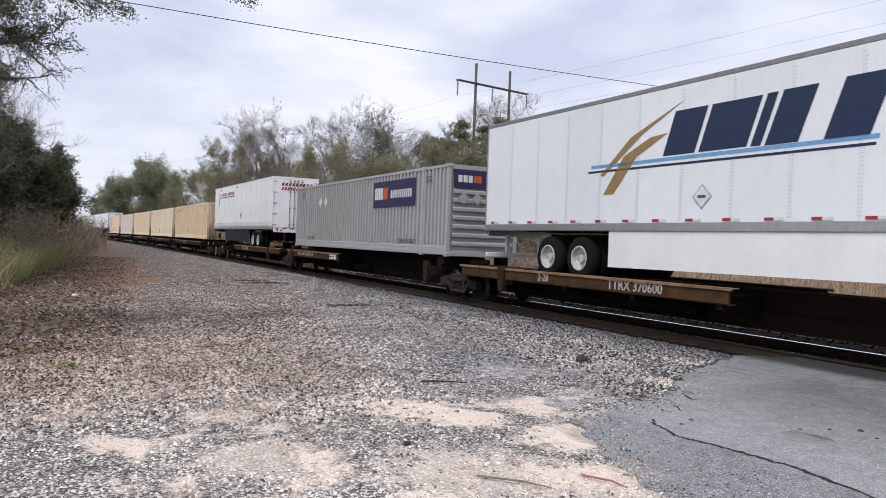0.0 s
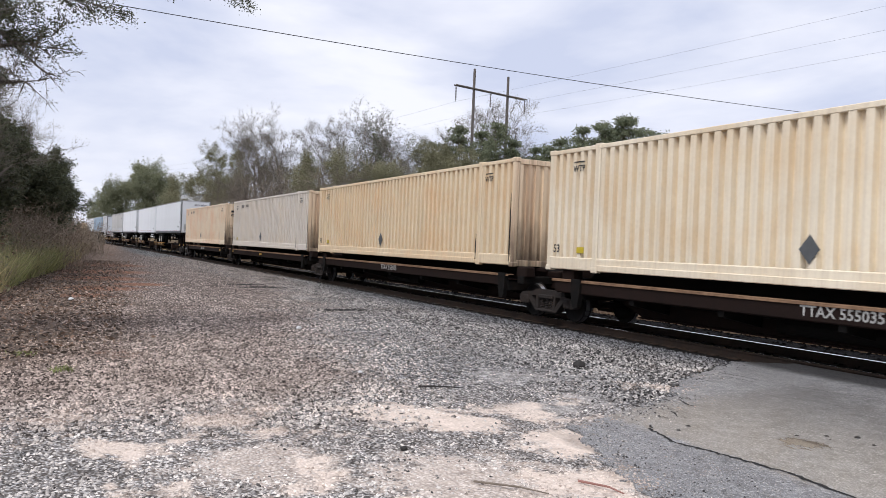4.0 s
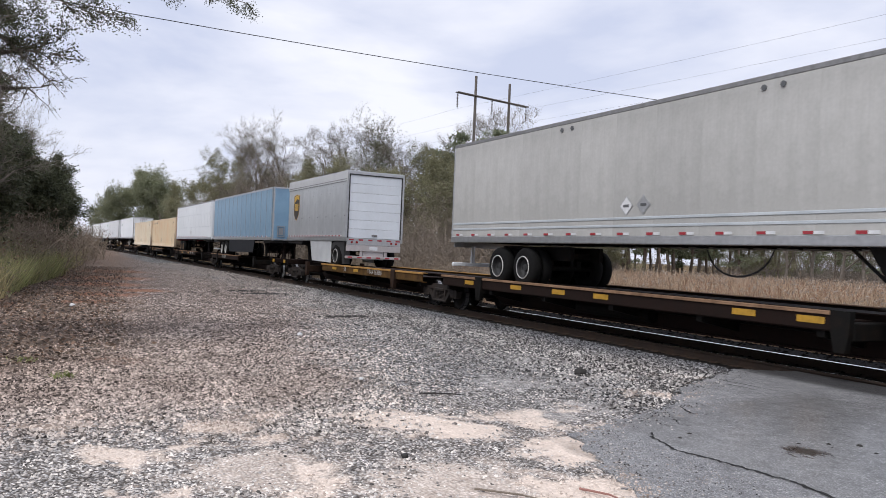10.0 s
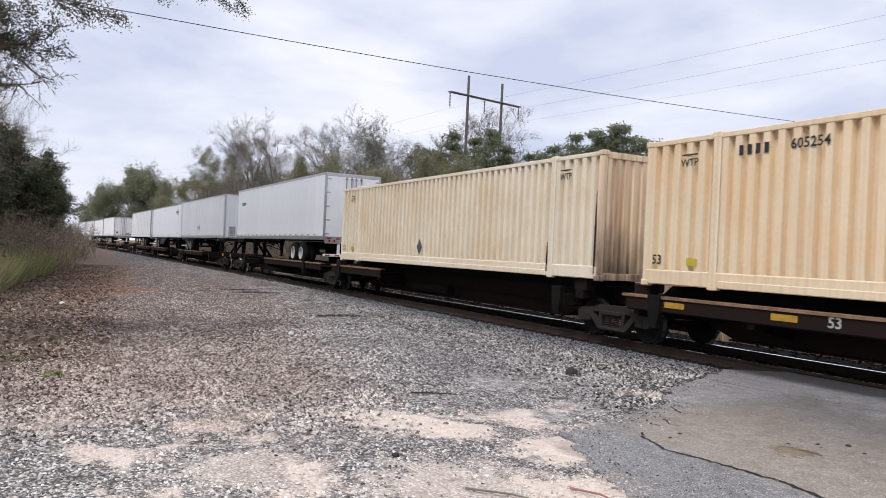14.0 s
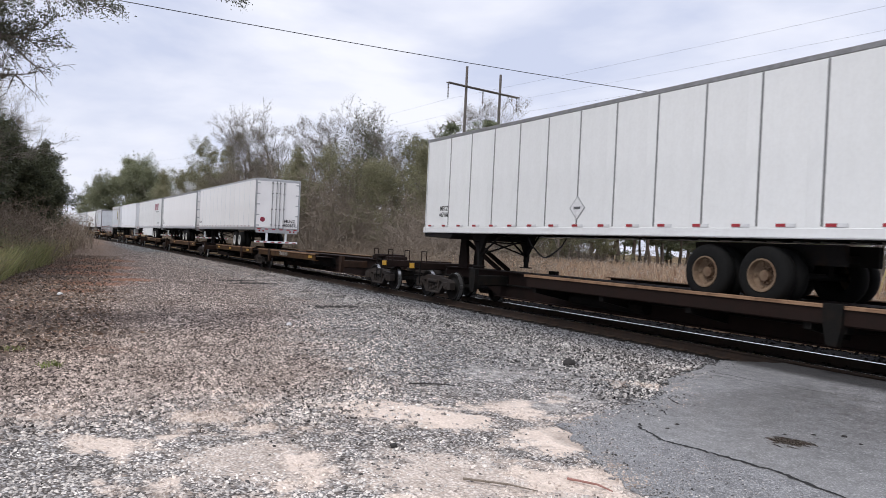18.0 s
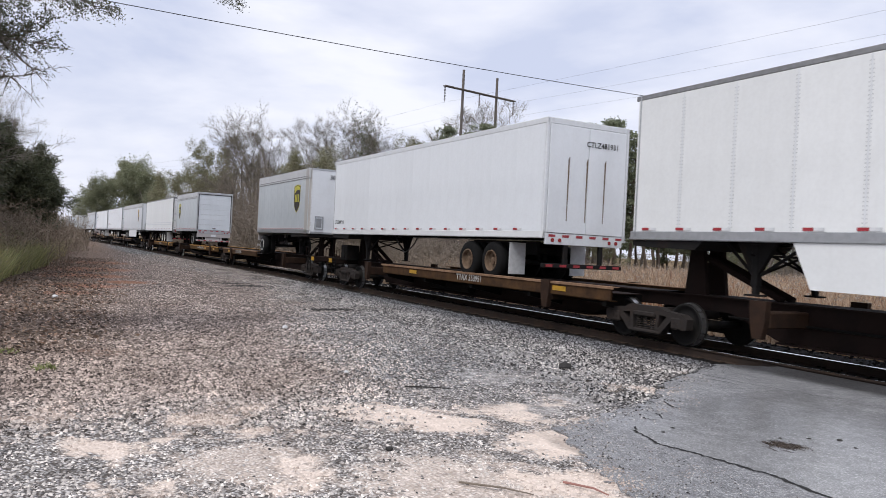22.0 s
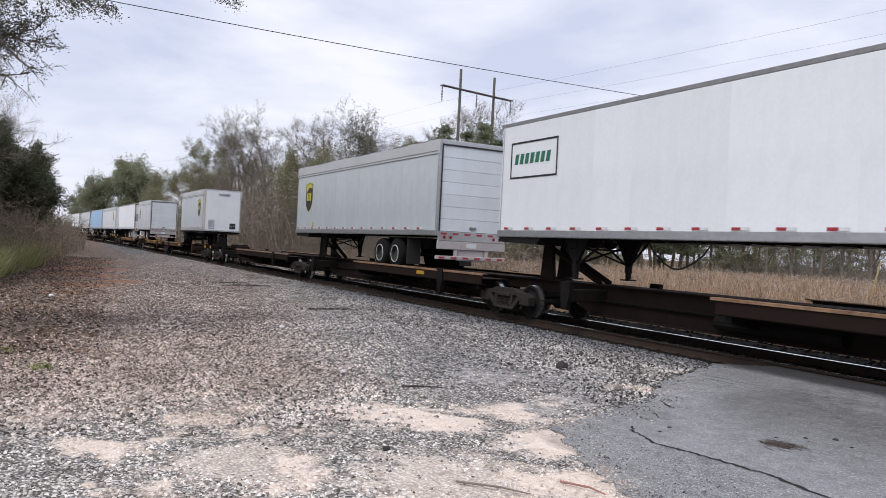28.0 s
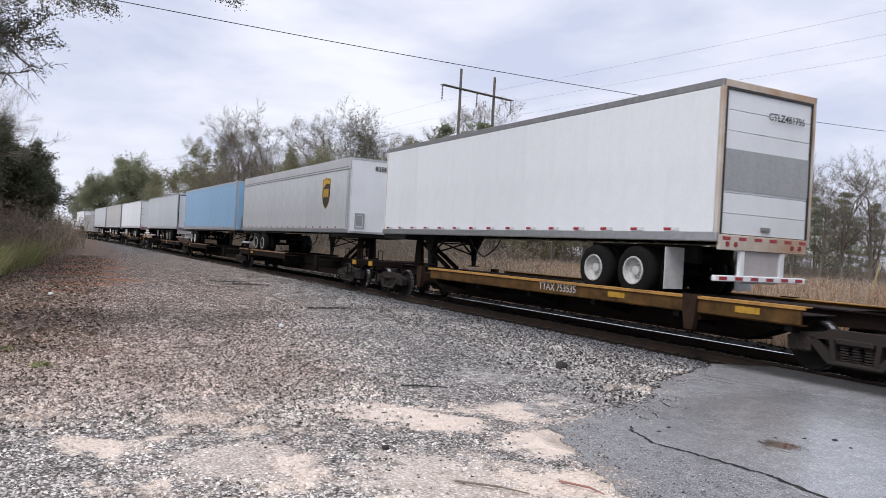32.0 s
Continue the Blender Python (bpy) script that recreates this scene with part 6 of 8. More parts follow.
stones("clods", 260, place_clods, (0.02, 0.05), "dark oily clods and bark scraps on the ballast", DARK_ROCK, 9, 0.6)
lone_rock(-4.55, 7.1, 0.03, DARK_ROCK, "small dark stone on the asphalt", 2)
lone_rock(-5.85, 6.0, 0.03, DARK_ROCK, "small dark stone on the asphalt", 3)
for k_, (x_, y_, r_) in enumerate(((-5.11, 6.72, 0.03), (-5.10, 6.89, 0.022), (-4.97, 6.98, 0.03), (-4.87, 6.90, 0.024), (-5.76, 5.77, 0.028), (-4.80, 7.22, 0.034), (-5.30, 6.78, 0.018), (-4.43, 6.12, 0.016))):
    lone_rock(x_, y_, r_, DARK_ROCK, "small dark crumb of asphalt on the wet surface", 20 + k_)
lone_rock(-6.11, 2.85, 0.035, DARK_ROCK, "small dark stone in the gravel", 31)


def stick(a, b, r, m, label):
    S = Shape()
    a, b = Vector((*a, 0)), Vector((*b, 0))
    for v in (a, b):
        v.z = float(ground_z(v.x, v.y)) + 0.02
    mid_ = a.lerp(b, 0.55) + Vector((0.03, 0.03, 0.012))
    S.rod(a, mid_, r, r * 0.8, 6)
    S.rod(mid_, b, r * 0.8, r * 0.45, 6)
    ob = tagged(new("stick", S.mesh("stick")), label, "stick", "sticks on the gravel")
    ob.data.materials.append(m)


STICK_GREY = plain("weathered_stick", (0.20, 0.165, 0.13), 0.85)
STICK_RED = plain("reddish_stick", (0.34, 0.17, 0.14), 0.8)
stick((-5.05, 2.96), (-4.57, 3.32), 0.010, STICK_GREY, "grey weathered stick lying on the gravel")
stick((-4.75, 3.73), (-4.36, 3.85), 0.011, STICK_RED, "reddish bare stick lying on the gravel")
stick((-8.75, 4.25), (-8.50, 4.80), 0.011, DARK_ROCK, "dark rotten stick lying on the gravel")
LITTER_WHITE = plain("white_litter", (0.7, 0.7, 0.7), 0.6)
lone_rock(-22.4, 0.55, 0.075, LITTER_WHITE, "scrap of white litter by the bank", 4)
WEED = plain("green_weed", (0.22, 0.25, 0.08), 0.7)
lone_rock(-9.9, 3.9, 0.032, LITTER_WHITE, "pale flat stone in the gravel", 5)
lone_rock(-15.2, 4.6, 0.06, LITTER_WHITE, "pale flat stone in the gravel", 6)

# ---- plants ----
def tubes(segs, sides=4):
    """segs: array of (p0, p1, r0, r1) rows of 8 numbers; returns vertices and quads."""
    s = np.asarray(segs, float)
    p0, p1, r0, r1 = s[:, :3], s[:, 3:6], s[:, 6:7], s[:, 7:8]
    d = p1 - p0
    d /= np.linalg.norm(d, axis=1, keepdims=True) + 1e-9
    ref = np.where(np.abs(d[:, 2:3]) > 0.9, np.array([[1.0, 0, 0]]), np.array([[0, 0, 1.0]]))
    u = np.cross(d, ref)
    u /= np.linalg.norm(u, axis=1, keepdims=True) + 1e-9
    w = np.cross(d, u)
    V = []
    for k in range(sides):
        a = 2 * math.pi * k / sides
        V.append(p0 + (u * math.cos(a) + w * math.sin(a)) * r0)
    for k in range(sides):
        a = 2 * math.pi * k / sides
        V.append(p1 + (u * math.cos(a) + w * math.sin(a)) * r1)
    V = np.stack(V, 1)
    q = np.array([(k, (k + 1) % sides, sides + (k + 1) % sides, sides + k) for k in range(sides)])
    F = q[None] + (np.arange(len(s)) * 2 * sides)[:, None, None]
    return V.reshape(-1, 3), F.reshape(-1, 4)


def ribbons(segs, seed=1):
    """Thin twigs as narrow flat strips, each turned at random."""
    s = np.asarray(segs, float)
    g = np.random.default_rng(seed)
    p0, p1, r0, r1 = s[:, :3], s[:, 3:6], s[:, 6:7], s[:, 7:8]
    u = np.cross(p1 - p0, g.normal(size=p0.shape))
    u /= np.linalg.norm(u, axis=1, keepdims=True) + 1e-9
    V = np.stack([p0 - u * r0 * 1.5, p0 + u * r0 * 1.5, p1 + u * r1 * 1.5, p1 - u * r1 * 1.5], 1)
    return V.reshape(-1, 3), np.arange(len(s) * 4).reshape(-1, 4)


def leaves(g, P, size, flat=0.5, long=1.6, sides=4):
    """Small leaves at the points P: diamonds, or slim triangles for sides=3."""
    n = len(P)
    a = g.normal(size=(n, 3))
    a[:, 2] *= flat
    a /= np.linalg.norm(a, axis=1, keepdims=True) + 1e-9
    b = np.cross(a, g.normal(size=(n, 3)))
    b /= np.linalg.norm(b, axis=1, keepdims=True) + 1e-9
    s = g.uniform(size[0], size[1], (n, 1))
    if sides == 3:
        V = np.stack([P - a * s * long * 0.8, P + a * s * long * 0.7 + b * s * 0.6, P + a * s * long * 0.5 - b * s * 0.6], 1)
    else:
        V = np.stack([P - a * s * long, P + b * s * 0.5, P + a * s * long, P - b * s * 0.5], 1)
    F = np.arange(n * sides).reshape(-1, sides)
    return V.reshape(-1, 3), F


def branching(g, base, height, spread, depth, kids, r0, lean=(0, 0), up=0.25, first=0.25, trunk_steps=6):
    """Limbs of a broadleaf tree; returns segments and twig tips."""
    segs, tips = [], []

    def grow(p, d, length, r, level):
        steps = trunk_steps if level == 0 else 3
        q = p
        for k in range(steps):
            d = d + g.normal(size=3) * (0.06 if level == 0 else 0.16) + np.array([0, 0, up * 0.12 * level])
            d = d / np.linalg.norm(d)
            nxt = q + d * length / steps
            ra, rb = r * (1 - 0.75 * k / steps), r * (1 - 0.75 * (k + 1) / steps)
            segs.append((*q, *nxt, ra, rb))
            q = nxt
            frac = (k + 1) / steps
            if level < depth and (level > 0 or frac > first):
                for _ in range(kids[level] if level < len(kids) else 2):
                    side = np.cross(d, g.normal(size=3))
                    side /= np.linalg.norm(side) + 1e-9
                    nd = d * g.uniform(0.45, 0.9) + side * spread * g.uniform(0.6, 1.2)
                    nd /= np.linalg.norm(nd)
                    grow(q, nd, length * g.uniform(0.34, 0.55) * (1.25 - 0.5 * frac if level == 0 else 1), max(rb * 0.62, 0.010), level + 1)
        if level >= depth - 1:
            tips.append(q)

    grow(np.array(base, float), np.array([lean[0], lean[1], 1.0]), height, r0, 0)
    return np.array(segs), np.array(tips)


def bark(name, a, b_):
    m, n, l, b = shader(name)
    nt = m.node_tree
    c = blend(nt, ramp(nt, noise_node(nt, 6.0, 6, 0.65, stretch=(3, 3, 0.6)), 0.35, 0.7), a, b_)
    l.new(c, b.inputs["Base Color"])
    b.inputs["Roughness"].default_value = 0.9
    bump(nt, noise_node(nt, 14.0, 4, stretch=(3, 3, 0.5)), 0.4, 0.02, b)
    return m


def foliage(name, a, b_, trans=0.25):
    m, n, l, b = shader(name)
    nt = m.node_tree
    geo = n.new("ShaderNodeNewGeometry")
    c = ramp(nt, geo.outputs["Random Per Island"], 0.0, 1.0, (*a, 1), (*b_, 1))
    info = n.new("ShaderNodeObjectInfo")
    c = blend(nt, math_node(nt, "MULTIPLY", info.outputs["Random"], 0.35), c, tuple(0.6 * v for v in a))
    l.new(c, b.inputs["Base Color"])
    b.inputs["Roughness"].default_value = 0.65
    tr, mx = n.new("ShaderNodeBsdfTranslucent"), n.new("ShaderNodeMixShader")
    l.new(c, tr.inputs["Color"])
    mx.inputs[0].default_value = trans
    out = n["Material Output"]
    l.new(b.outputs[0], mx.inputs[1])
    l.new(tr.outputs[0], mx.inputs[2])
    l.new(mx.outputs[0], out.inputs["Surface"])
    return m


BARK_GREY = bark("grey_brown_bark", (0.115, 0.096, 0.080), (0.24, 0.21, 0.18))
BARK_PINE = bark("pine_bark", (0.085, 0.062, 0.050), (0.19, 0.145, 0.11))
TWIG = bark("bare_twigs", (0.145, 0.118, 0.092), (0.31, 0.255, 0.205))
TWIG_RED = bark("reddish_brush", (0.16, 0.122, 0.092), (0.37, 0.30, 0.225))
LEAF_OLIVE = foliage("olive_leaves", (0.16, 0.158, 0.094), (0.355, 0.335, 0.20), 0.45)
LEAF_DARK = foliage("dark_evergreen_leaves", (0.056, 0.064, 0.038), (0.155, 0.165, 0.090), 0.4)
NEEDLE = foliage("pine_needles", (0.13, 0.152, 0.098), (0.32, 0.345, 0.21), 0.5)
NEEDLE_PALE = foliage("yellow_green_needles", (0.13, 0.14, 0.055), (0.29, 0.29, 0.12), 0.45)
STRAW = foliage("dry_broomsedge", (0.24, 0.150, 0.095), (0.72, 0.55, 0.39), 0.4)
STRAW_GREEN = foliage("green_bank_grass", (0.19, 0.185, 0.085), (0.52, 0.48, 0.26), 0.4)
FRESH = foliage("fresh_bank_grass", (0.17, 0.19, 0.07), (0.50, 0.50, 0.22), 0.4)
SEED = foliage("pale_seed_heads", (0.30, 0.25, 0.20), (0.52, 0.46, 0.40), 0.2)


def broadleaf(key, seed, height, leafy, depth=4, leaf_size=(0.06, 0.13), per_tip=7, leaf_m=LEAF_OLIVE, spread=0.75, kids=(2, 2, 2, 2), r0=0.2, wood=TWIG, finest=0.0105, puff=0.32):
    g = np.random.default_rng(seed)
    segs, tips = branching(g, (0, 0, 0), height, spread, depth, kids, r0)
    big = segs[:, 6] > 0.03
    fine = ~big & (segs[:, 6] > finest)
    parts = {"trunk": fast_mesh("trunk", *tubes(segs[big], 5), True), "twig_spray": fast_mesh("twig_spray", *ribbons(segs[fine]))}
    if leafy:
        P = np.repeat(tips, per_tip, 0) + g.normal(size=(len(tips) * per_tip, 3)) * puff
        parts["crown"] = fast_mesh("crown", *leaves(g, P, leaf_size, sides=3))
    return parts, {"trunk": BARK_GREY, "twig_spray": wood, "crown": leaf_m}


def pine(seed, height, low=0.36, wide=1.0, needle=None):
    """Bare lower trunk with dead snags; rounded pads of needles at the ends of layered limbs."""
    g = np.random.default_rng(seed)
    segs, P = [], []
    q = np.zeros(3)
    n = 14
    way = [q]
    for k in range(n):
        nxt = q + np.array([g.normal() * 0.08, g.normal() * 0.08, height / n])
        segs.append((*q, *nxt, 0.17 * (1 - k / n) + 0.025, 0.17 * (1 - (k + 1) / n) + 0.025))
        q = nxt
        way.append(q)
    way = np.array(way)
    stem = lambda f: np.array([np.interp(f * n, range(n + 1), way[:, j]) for j in range(3)])
    for k in range(16):
        p0 = stem(g.uniform(0.10, low + 0.1))
        a = g.uniform(0, 6.283)
        segs.append((*p0, *(p0 + np.array([math.cos(a), math.sin(a), g.uniform(-0.3, 0.3)]) * g.uniform(0.3, 1.5)), 0.02, 0.006))

    def pad(c, r, m):
        d = g.normal(size=(m, 3))
        d /= np.linalg.norm(d, axis=1, keepdims=True)
        P.append(c + d * r * g.uniform(0.35, 1.0, (m, 1)) * np.array([1.0, 1.0, 0.62]))

    for layer in range(13):
        f = low + (0.97 - low) * (layer + g.uniform(-0.4, 0.4)) / 12
        h = max(0.0, min(1.0, (f - low) / (1 - low)))
        reach0 = wide * (0.45 + 1.75 * (1 - h ** 2.4) * (0.65 + 0.35 * min(1.0, h * 4)))
        for b_ in range(g.integers(3, 5)):
            a = g.uniform(0, 6.283)
            reach = reach0 * g.uniform(0.45, 1.2)
            d = np.array([math.cos(a), math.sin(a), g.uniform(-0.15, 0.30) + 0.25 * h])
            p0 = stem(min(f, 0.99))
            mid = p0 + d * reach * 0.55
            end = mid + (d + np.array([0, 0, 0.12])) * reach * 0.45
            segs += [(*p0, *mid, 0.035, 0.02), (*mid, *end, 0.02, 0.008)]
            pad(end, g.uniform(0.5, 0.9), 44)
            pad(mid + g.normal(size=3) * np.array([0.4, 0.4, 0.15]), g.uniform(0.4, 0.75), 30)
            for _ in range(2):
                c = p0 + (end - p0) * g.uniform(0.5, 1.0)
                off = g.normal(size=3) * np.array([0.5, 0.5, 0.15]) * (0.4 + reach * 0.35)
                segs.append((*c, *(c + off), 0.010, 0.004))
                pad(c + off, g.uniform(0.28, 0.5), 20)
    pad(way[-1], 0.45, 40)
    pad(way[-2], 0.7, 50)
    P = np.concatenate(P)
    return {"trunk": fast_mesh("trunk", *tubes(np.array(segs), 4), True), "crown": fast_mesh("crown", *leaves(g, P, (0.065, 0.125), 0.8, 1.8, 3))}, {"trunk": BARK_PINE, "crown": needle or NEEDLE}


def plant(kind, name, label, category, x, y, scale=1.0, turn=0.0, group="", sz=1.0):
    parts, mats = kind
    t = thing(name, label, category, group)
    for nm, me in parts.items():
        ob = part(nm, me, mats[nm], t)
        if nm != "trunk":
            tagged(ob, kind="stuff")
    t.matrix_basis = Matrix.Translation((x, y, float(ground_z(x, y)) - 0.05)) @ Matrix.Rotation(radians(turn), 4, "Z") @ Matrix.Diagonal((scale, scale, scale * sz, 1))
    return t


def toward(az, dist):
    """Ground point at an azimuth in degrees from -x towards +y, and a distance from the viewer."""
    a = radians(az)
    return -dist * math.cos(a), dist * math.sin(a)


BUDS = foliage("grey_olive_buds", (0.13, 0.115, 0.085), (0.25, 0.225, 0.165), 0.3)
BARE = [broadleaf("bare", s, 10.0, True, 4, (0.018, 0.036), 6, BUDS, 0.62, (2, 2, 2, 2), 0.24, BARK_GREY, 0.0, 0.16) for s in (11, 12)]
OLIVE = [broadleaf("olive", s, 10.0, True, 4, (0.05, 0.10), 8, LEAF_OLIVE, 0.8, (2, 2, 2, 2), 0.2, puff=0.22) for s in (21, 22)]
FAR_LEAF = foliage("green_far_leaves", (0.16, 0.175, 0.108), (0.35, 0.36, 0.225), 0.5)
FAR = [broadleaf("far", s, 10.0, True, 4, (0.08, 0.15), 7, FAR_LEAF, 0.8, (2, 2, 2, 2), 0.2) for s in (23, 24)]
SPARSE = [broadleaf("sparse", s, 10.0, True, 4, (0.05, 0.10), 1, LEAF_DARK, 0.6, (2, 2, 2, 2), 0.17) for s in (31,)]
PINES = [pine(s, 12.0, lo, w) for s, lo, w in ((41, 0.27, 0.95), (42, 0.33, 0.85), (43, 0.22, 1.0), (44, 0.38, 0.9))]
YOUNG = [pine(45, 12.0, 0.05, 0.85, NEEDLE_PALE)]
EVERGREEN = [broadleaf("evergreen", s, 7.0, True, 4, (0.065, 0.125), 12, LEAF_DARK, 0.9, (3, 2, 2, 2), 0.16, puff=0.24) for s in (51,)]
tq = random.Random(9)

# far tree by the vanishing track, then the olive and bare trees behind the train
for az, d, s, k in ((4.4, 175, 1.02, 0), (5.8, 165, 1.22, 1), (6.9, 158, 1.12, 0), (3.3, 190, 0.8, 1), (5.2, 172, 1.1, 1)):
    plant(FAR[k], "tree", "tall leafy tree far down the line", "tree", *toward(az, d), s, tq.uniform(0, 360), "far trees")
for az, d, s, k in ((8.6, 135, 0.90, 1), (9.6, 125, 1.0, 0), (10.9, 114, 1.12, 1), (12.0, 112, 0.95, 0), (14.6, 108, 0.9, 1)):
    plant(OLIVE[k], "tree", "olive green tree with thin winter leaves", "tree", *toward(az, d), s, tq.uniform(0, 360), "olive trees behind the train")
for az, d, s in ((14.0, 98, 1.22), (15.4, 92, 1.22), (17.3, 88, 1.16), (19.4, 84, 1.12), (20.8, 80, 1.10), (22.4, 78, 1.02), (24.0, 76, 1.05), (12.4, 104, 1.12), (13.2, 102, 1.2), (25.4, 72, 0.85),
                 (29.5, 84, 1.30), (30.9, 86, 1.36), (28.1, 80, 1.05)):
    plant(BARE[tq.randrange(2)], "tree", "bare winter tree with fine grey twigs", "tree", *toward(az, d), s, tq.uniform(0, 360), "bare trees behind the train")
for az, d, s in ((20.0, 78, 1.05), (22.8, 74, 0.98)):
    plant(SPARSE[0], "tree", "thin tree with a few dark leaves", "tree", *toward(az, d), s, tq.uniform(0, 360), "thin trees")
# pines round the field
for az, d, s, k in ((26.0, 82, 1.10, 0), (27.2, 80, 1.05, 1), (28.4, 78, 1.20, 2), (29.6, 77, 1.15, 0), (31.0, 75, 1.18, 1), (32.4, 74, 1.05, 2), (33.8, 74, 1.00, 0), (35.0, 72, 0.98, 1),
                    (36.2, 70, 1.02, 2), (37.6, 66, 1.06, 0), (38.9, 66, 1.10, 1), (40.0, 65, 1.10, 2), (41.0, 66, 1.12, 0), (42.0, 66, 1.05, 1), (43.2, 67, 1.02, 2), (44.2, 69, 0.98, 0),
                    (45.3, 72, 0.95, 1), (46.4, 74, 0.92, 2), (47.8, 84, 0.92, 0), (49.2, 82, 1.06, 1), (50.0, 80, 1.14, 2), (50.9, 80, 1.10, 0), (52.0, 88, 0.95, 1), (53.5, 96, 0.8, 2), (55.0, 100, 0.8, 0),
                    (56.6, 104, 0.75, 1), (39.4, 76, 1.15, 0), (37.0, 78, 1.1, 1), (43.8, 78, 1.05, 2), (58.2, 100, 0.8, 2), (60.0, 100, 0.8, 0)):
    plant(YOUNG[0] if 49 < az < 51 else PINES[(k + int(az)) % 4], "pine_tree", "yellow-green young pine with low boughs" if 49 < az < 51 else "dark green loblolly pine at the field's edge", "pine tree", *toward(az, d), s, tq.uniform(0, 360), "pines round the field")
for j, az in enumerate((34.4, 36.4, 38.2, 39.8, 41.4, 43.0, 44.4, 45.8, 47.2, 48.6, 33.2, 35.6, 37.2, 39.0, 40.6, 42.4, 44.8, 46.8, 48.6, 51.2, 53.0, 54.6, 56.2)):
    plant(PINES[j % 4], "pine_tree", "dark green pine filling the wood's edge", "pine tree", *toward(az, (84 if j < 10 else 70) + 5 * (j % 3)), (0.98 if j < 10 else 0.58) + 0.07 * (j % 4), 47.0 * j, "pines round the field")
for az, d, s in ((51.5, 62, 0.62), (53.2, 60, 0.66), (54.8, 58, 0.62), (56.3, 57, 0.66), (57.8, 56, 0.66), (59.5, 55, 0.6), (36.5, 58, 0.6)):
    plant(BARE[tq.randrange(2)], "tree", "small bare grey tree beside the field", "tree", *toward(az, d), s, tq.uniform(0, 360), "small bare trees by the field")


def thicket(seed, w, d_, h, stems, subs=3):
    g = np.random.default_rng(seed)
    segs = []
    for _ in range(stems):
        p = np.array([g.uniform(-w, w), g.uniform(-d_, d_), 0.0])
        hh = h * g.uniform(0.35, 1.0)
        d = np.array([g.normal() * 0.18, g.normal() * 0.18, 1.0])
        r = 0.012 + 0.010 * hh / h
        for k in range(4):
            d = d + g.normal(size=3) * 0.13
            d /= np.linalg.norm(d)
            nxt = p + d * hh / 4
            segs.append((*p, *nxt, r * (1 - 0.2 * k), r * (0.8 - 0.2 * k)))
            for _b in range(subs):
                e = d * 0.6 + g.normal(size=3) * 0.55
                e[2] = abs(e[2]) * 0.7
                q = nxt + e * hh * g.uniform(0.08, 0.22)
                segs.append((*nxt, *q, 0.008, 0.003))
                q2 = q + (e + g.normal(size=3) * 0.5) * hh * 0.09
                segs.append((*q, *q2, 0.005, 0.002))
            p = nxt
    V, F = ribbons(segs, seed)
    tips = np.array(segs)[:, 3:6]
    tips = tips[g.random(len(tips)) < 0.22]
    V2, F2 = leaves(g, tips + g.normal(size=tips.shape) * 0.06, (0.03, 0.07), 0.8, 1.3)
    return fast_mesh("thicket", np.concatenate([V, V2]), np.concatenate([F, F2 + len(V)]))


THICK = [thicket(s, 3.2, 1.6, 7.0, 75, 4) for s in (61, 62, 63)]
LOW = [thicket(s, 2.6, 1.3, 2.6, 80) for s in (64, 65)]


def scatter_brush(name, label, variants, m, spots):
    for x, y, s, turn in spots:
        ob = tagged(new(name, variants[tq.randrange(len(variants))]), label, "brush", kind="stuff")
        if not ob.data.materials:
            ob.data.materials.append(m)
        elif ob.data.materials[0] != m:
            ob.material_slots[0].link = "OBJECT"
            ob.material_slots[0].material = m
        ob.matrix_basis = Matrix.Translation((x, y, float(ground_z(x, y)) - 0.05)) @ Matrix.Rotation(radians(turn), 4, "Z") @ Matrix.Diagonal((s, s, s, 1))


spots = []
for k in range(44):
    az = 9.0 + 19.5 * k / 43
    y_ = 22.0 + tq.uniform(-1.5, 3.5)
    d = y_ / math.sin(radians(az))
    x, y = toward(az, d)
    y -= (TRACK_Y - track(x)[0]) * 0.8
    spots.append((x, y, tq.uniform(0.95, 1.35) * (1.0 if az < 21 else 0.62), tq.uniform(0, 360)))
for k in range(22):
    az = 12.0 + 18.0 * k / 21
    x, y = toward(az, (29.0 + tq.uniform(-2, 3)) / math.sin(radians(az)))
    spots.append((x, y, tq.uniform(0.95, 1.3) * (1.0 if az < 22 else 0.75), tq.uniform(0, 360)))
scatter_brush("thicket", "tangled thicket of bare brown saplings", THICK, TWIG, spots)
spots = [(*toward(az_, dd_), tq.uniform(0.6, 1.0), tq.uniform(0, 360)) for az_, dd_ in ((14 + 0.8 * k, (19.0 + tq.uniform(-1, 2)) / math.sin(radians(14 + 0.8 * k))) for k in range(28))]
scatter_brush("low_brush", "low reddish brown brush", LOW, TWIG_RED, spots)

spots = [(*toward(31 + 0.75 * k, (62 if k % 2 else 84) + tq.uniform(-3, 6)), tq.uniform(0.32, 0.6), tq.uniform(0, 360)) for k in range(0, 40) if not (11 < k < 22 and k % 4)]
scatter_brush("far_thicket", "bare brown undergrowth among the pines", THICK, BARK_GREY, spots)
spots = [(*toward(28 + 1.0 * k, 104 + tq.uniform(-6, 8)), tq.uniform(1.0, 1.35), tq.uniform(0, 360)) for k in range(0, 38) if k % 3 and not 10 < k < 20]
scatter_brush("far_thicket", "hazy bare woods far behind the field", THICK, BARK_GREY, spots)
spots = [(*toward(42 + 0.8 * k, 36 + 0.4 * k + tq.uniform(-2, 3)), tq.uniform(0.35, 0.6), tq.uniform(0, 360)) for k in range(0, 26)]
scatter_brush("low_brush", "low dark brush in the dry grass", LOW, TWIG, spots)
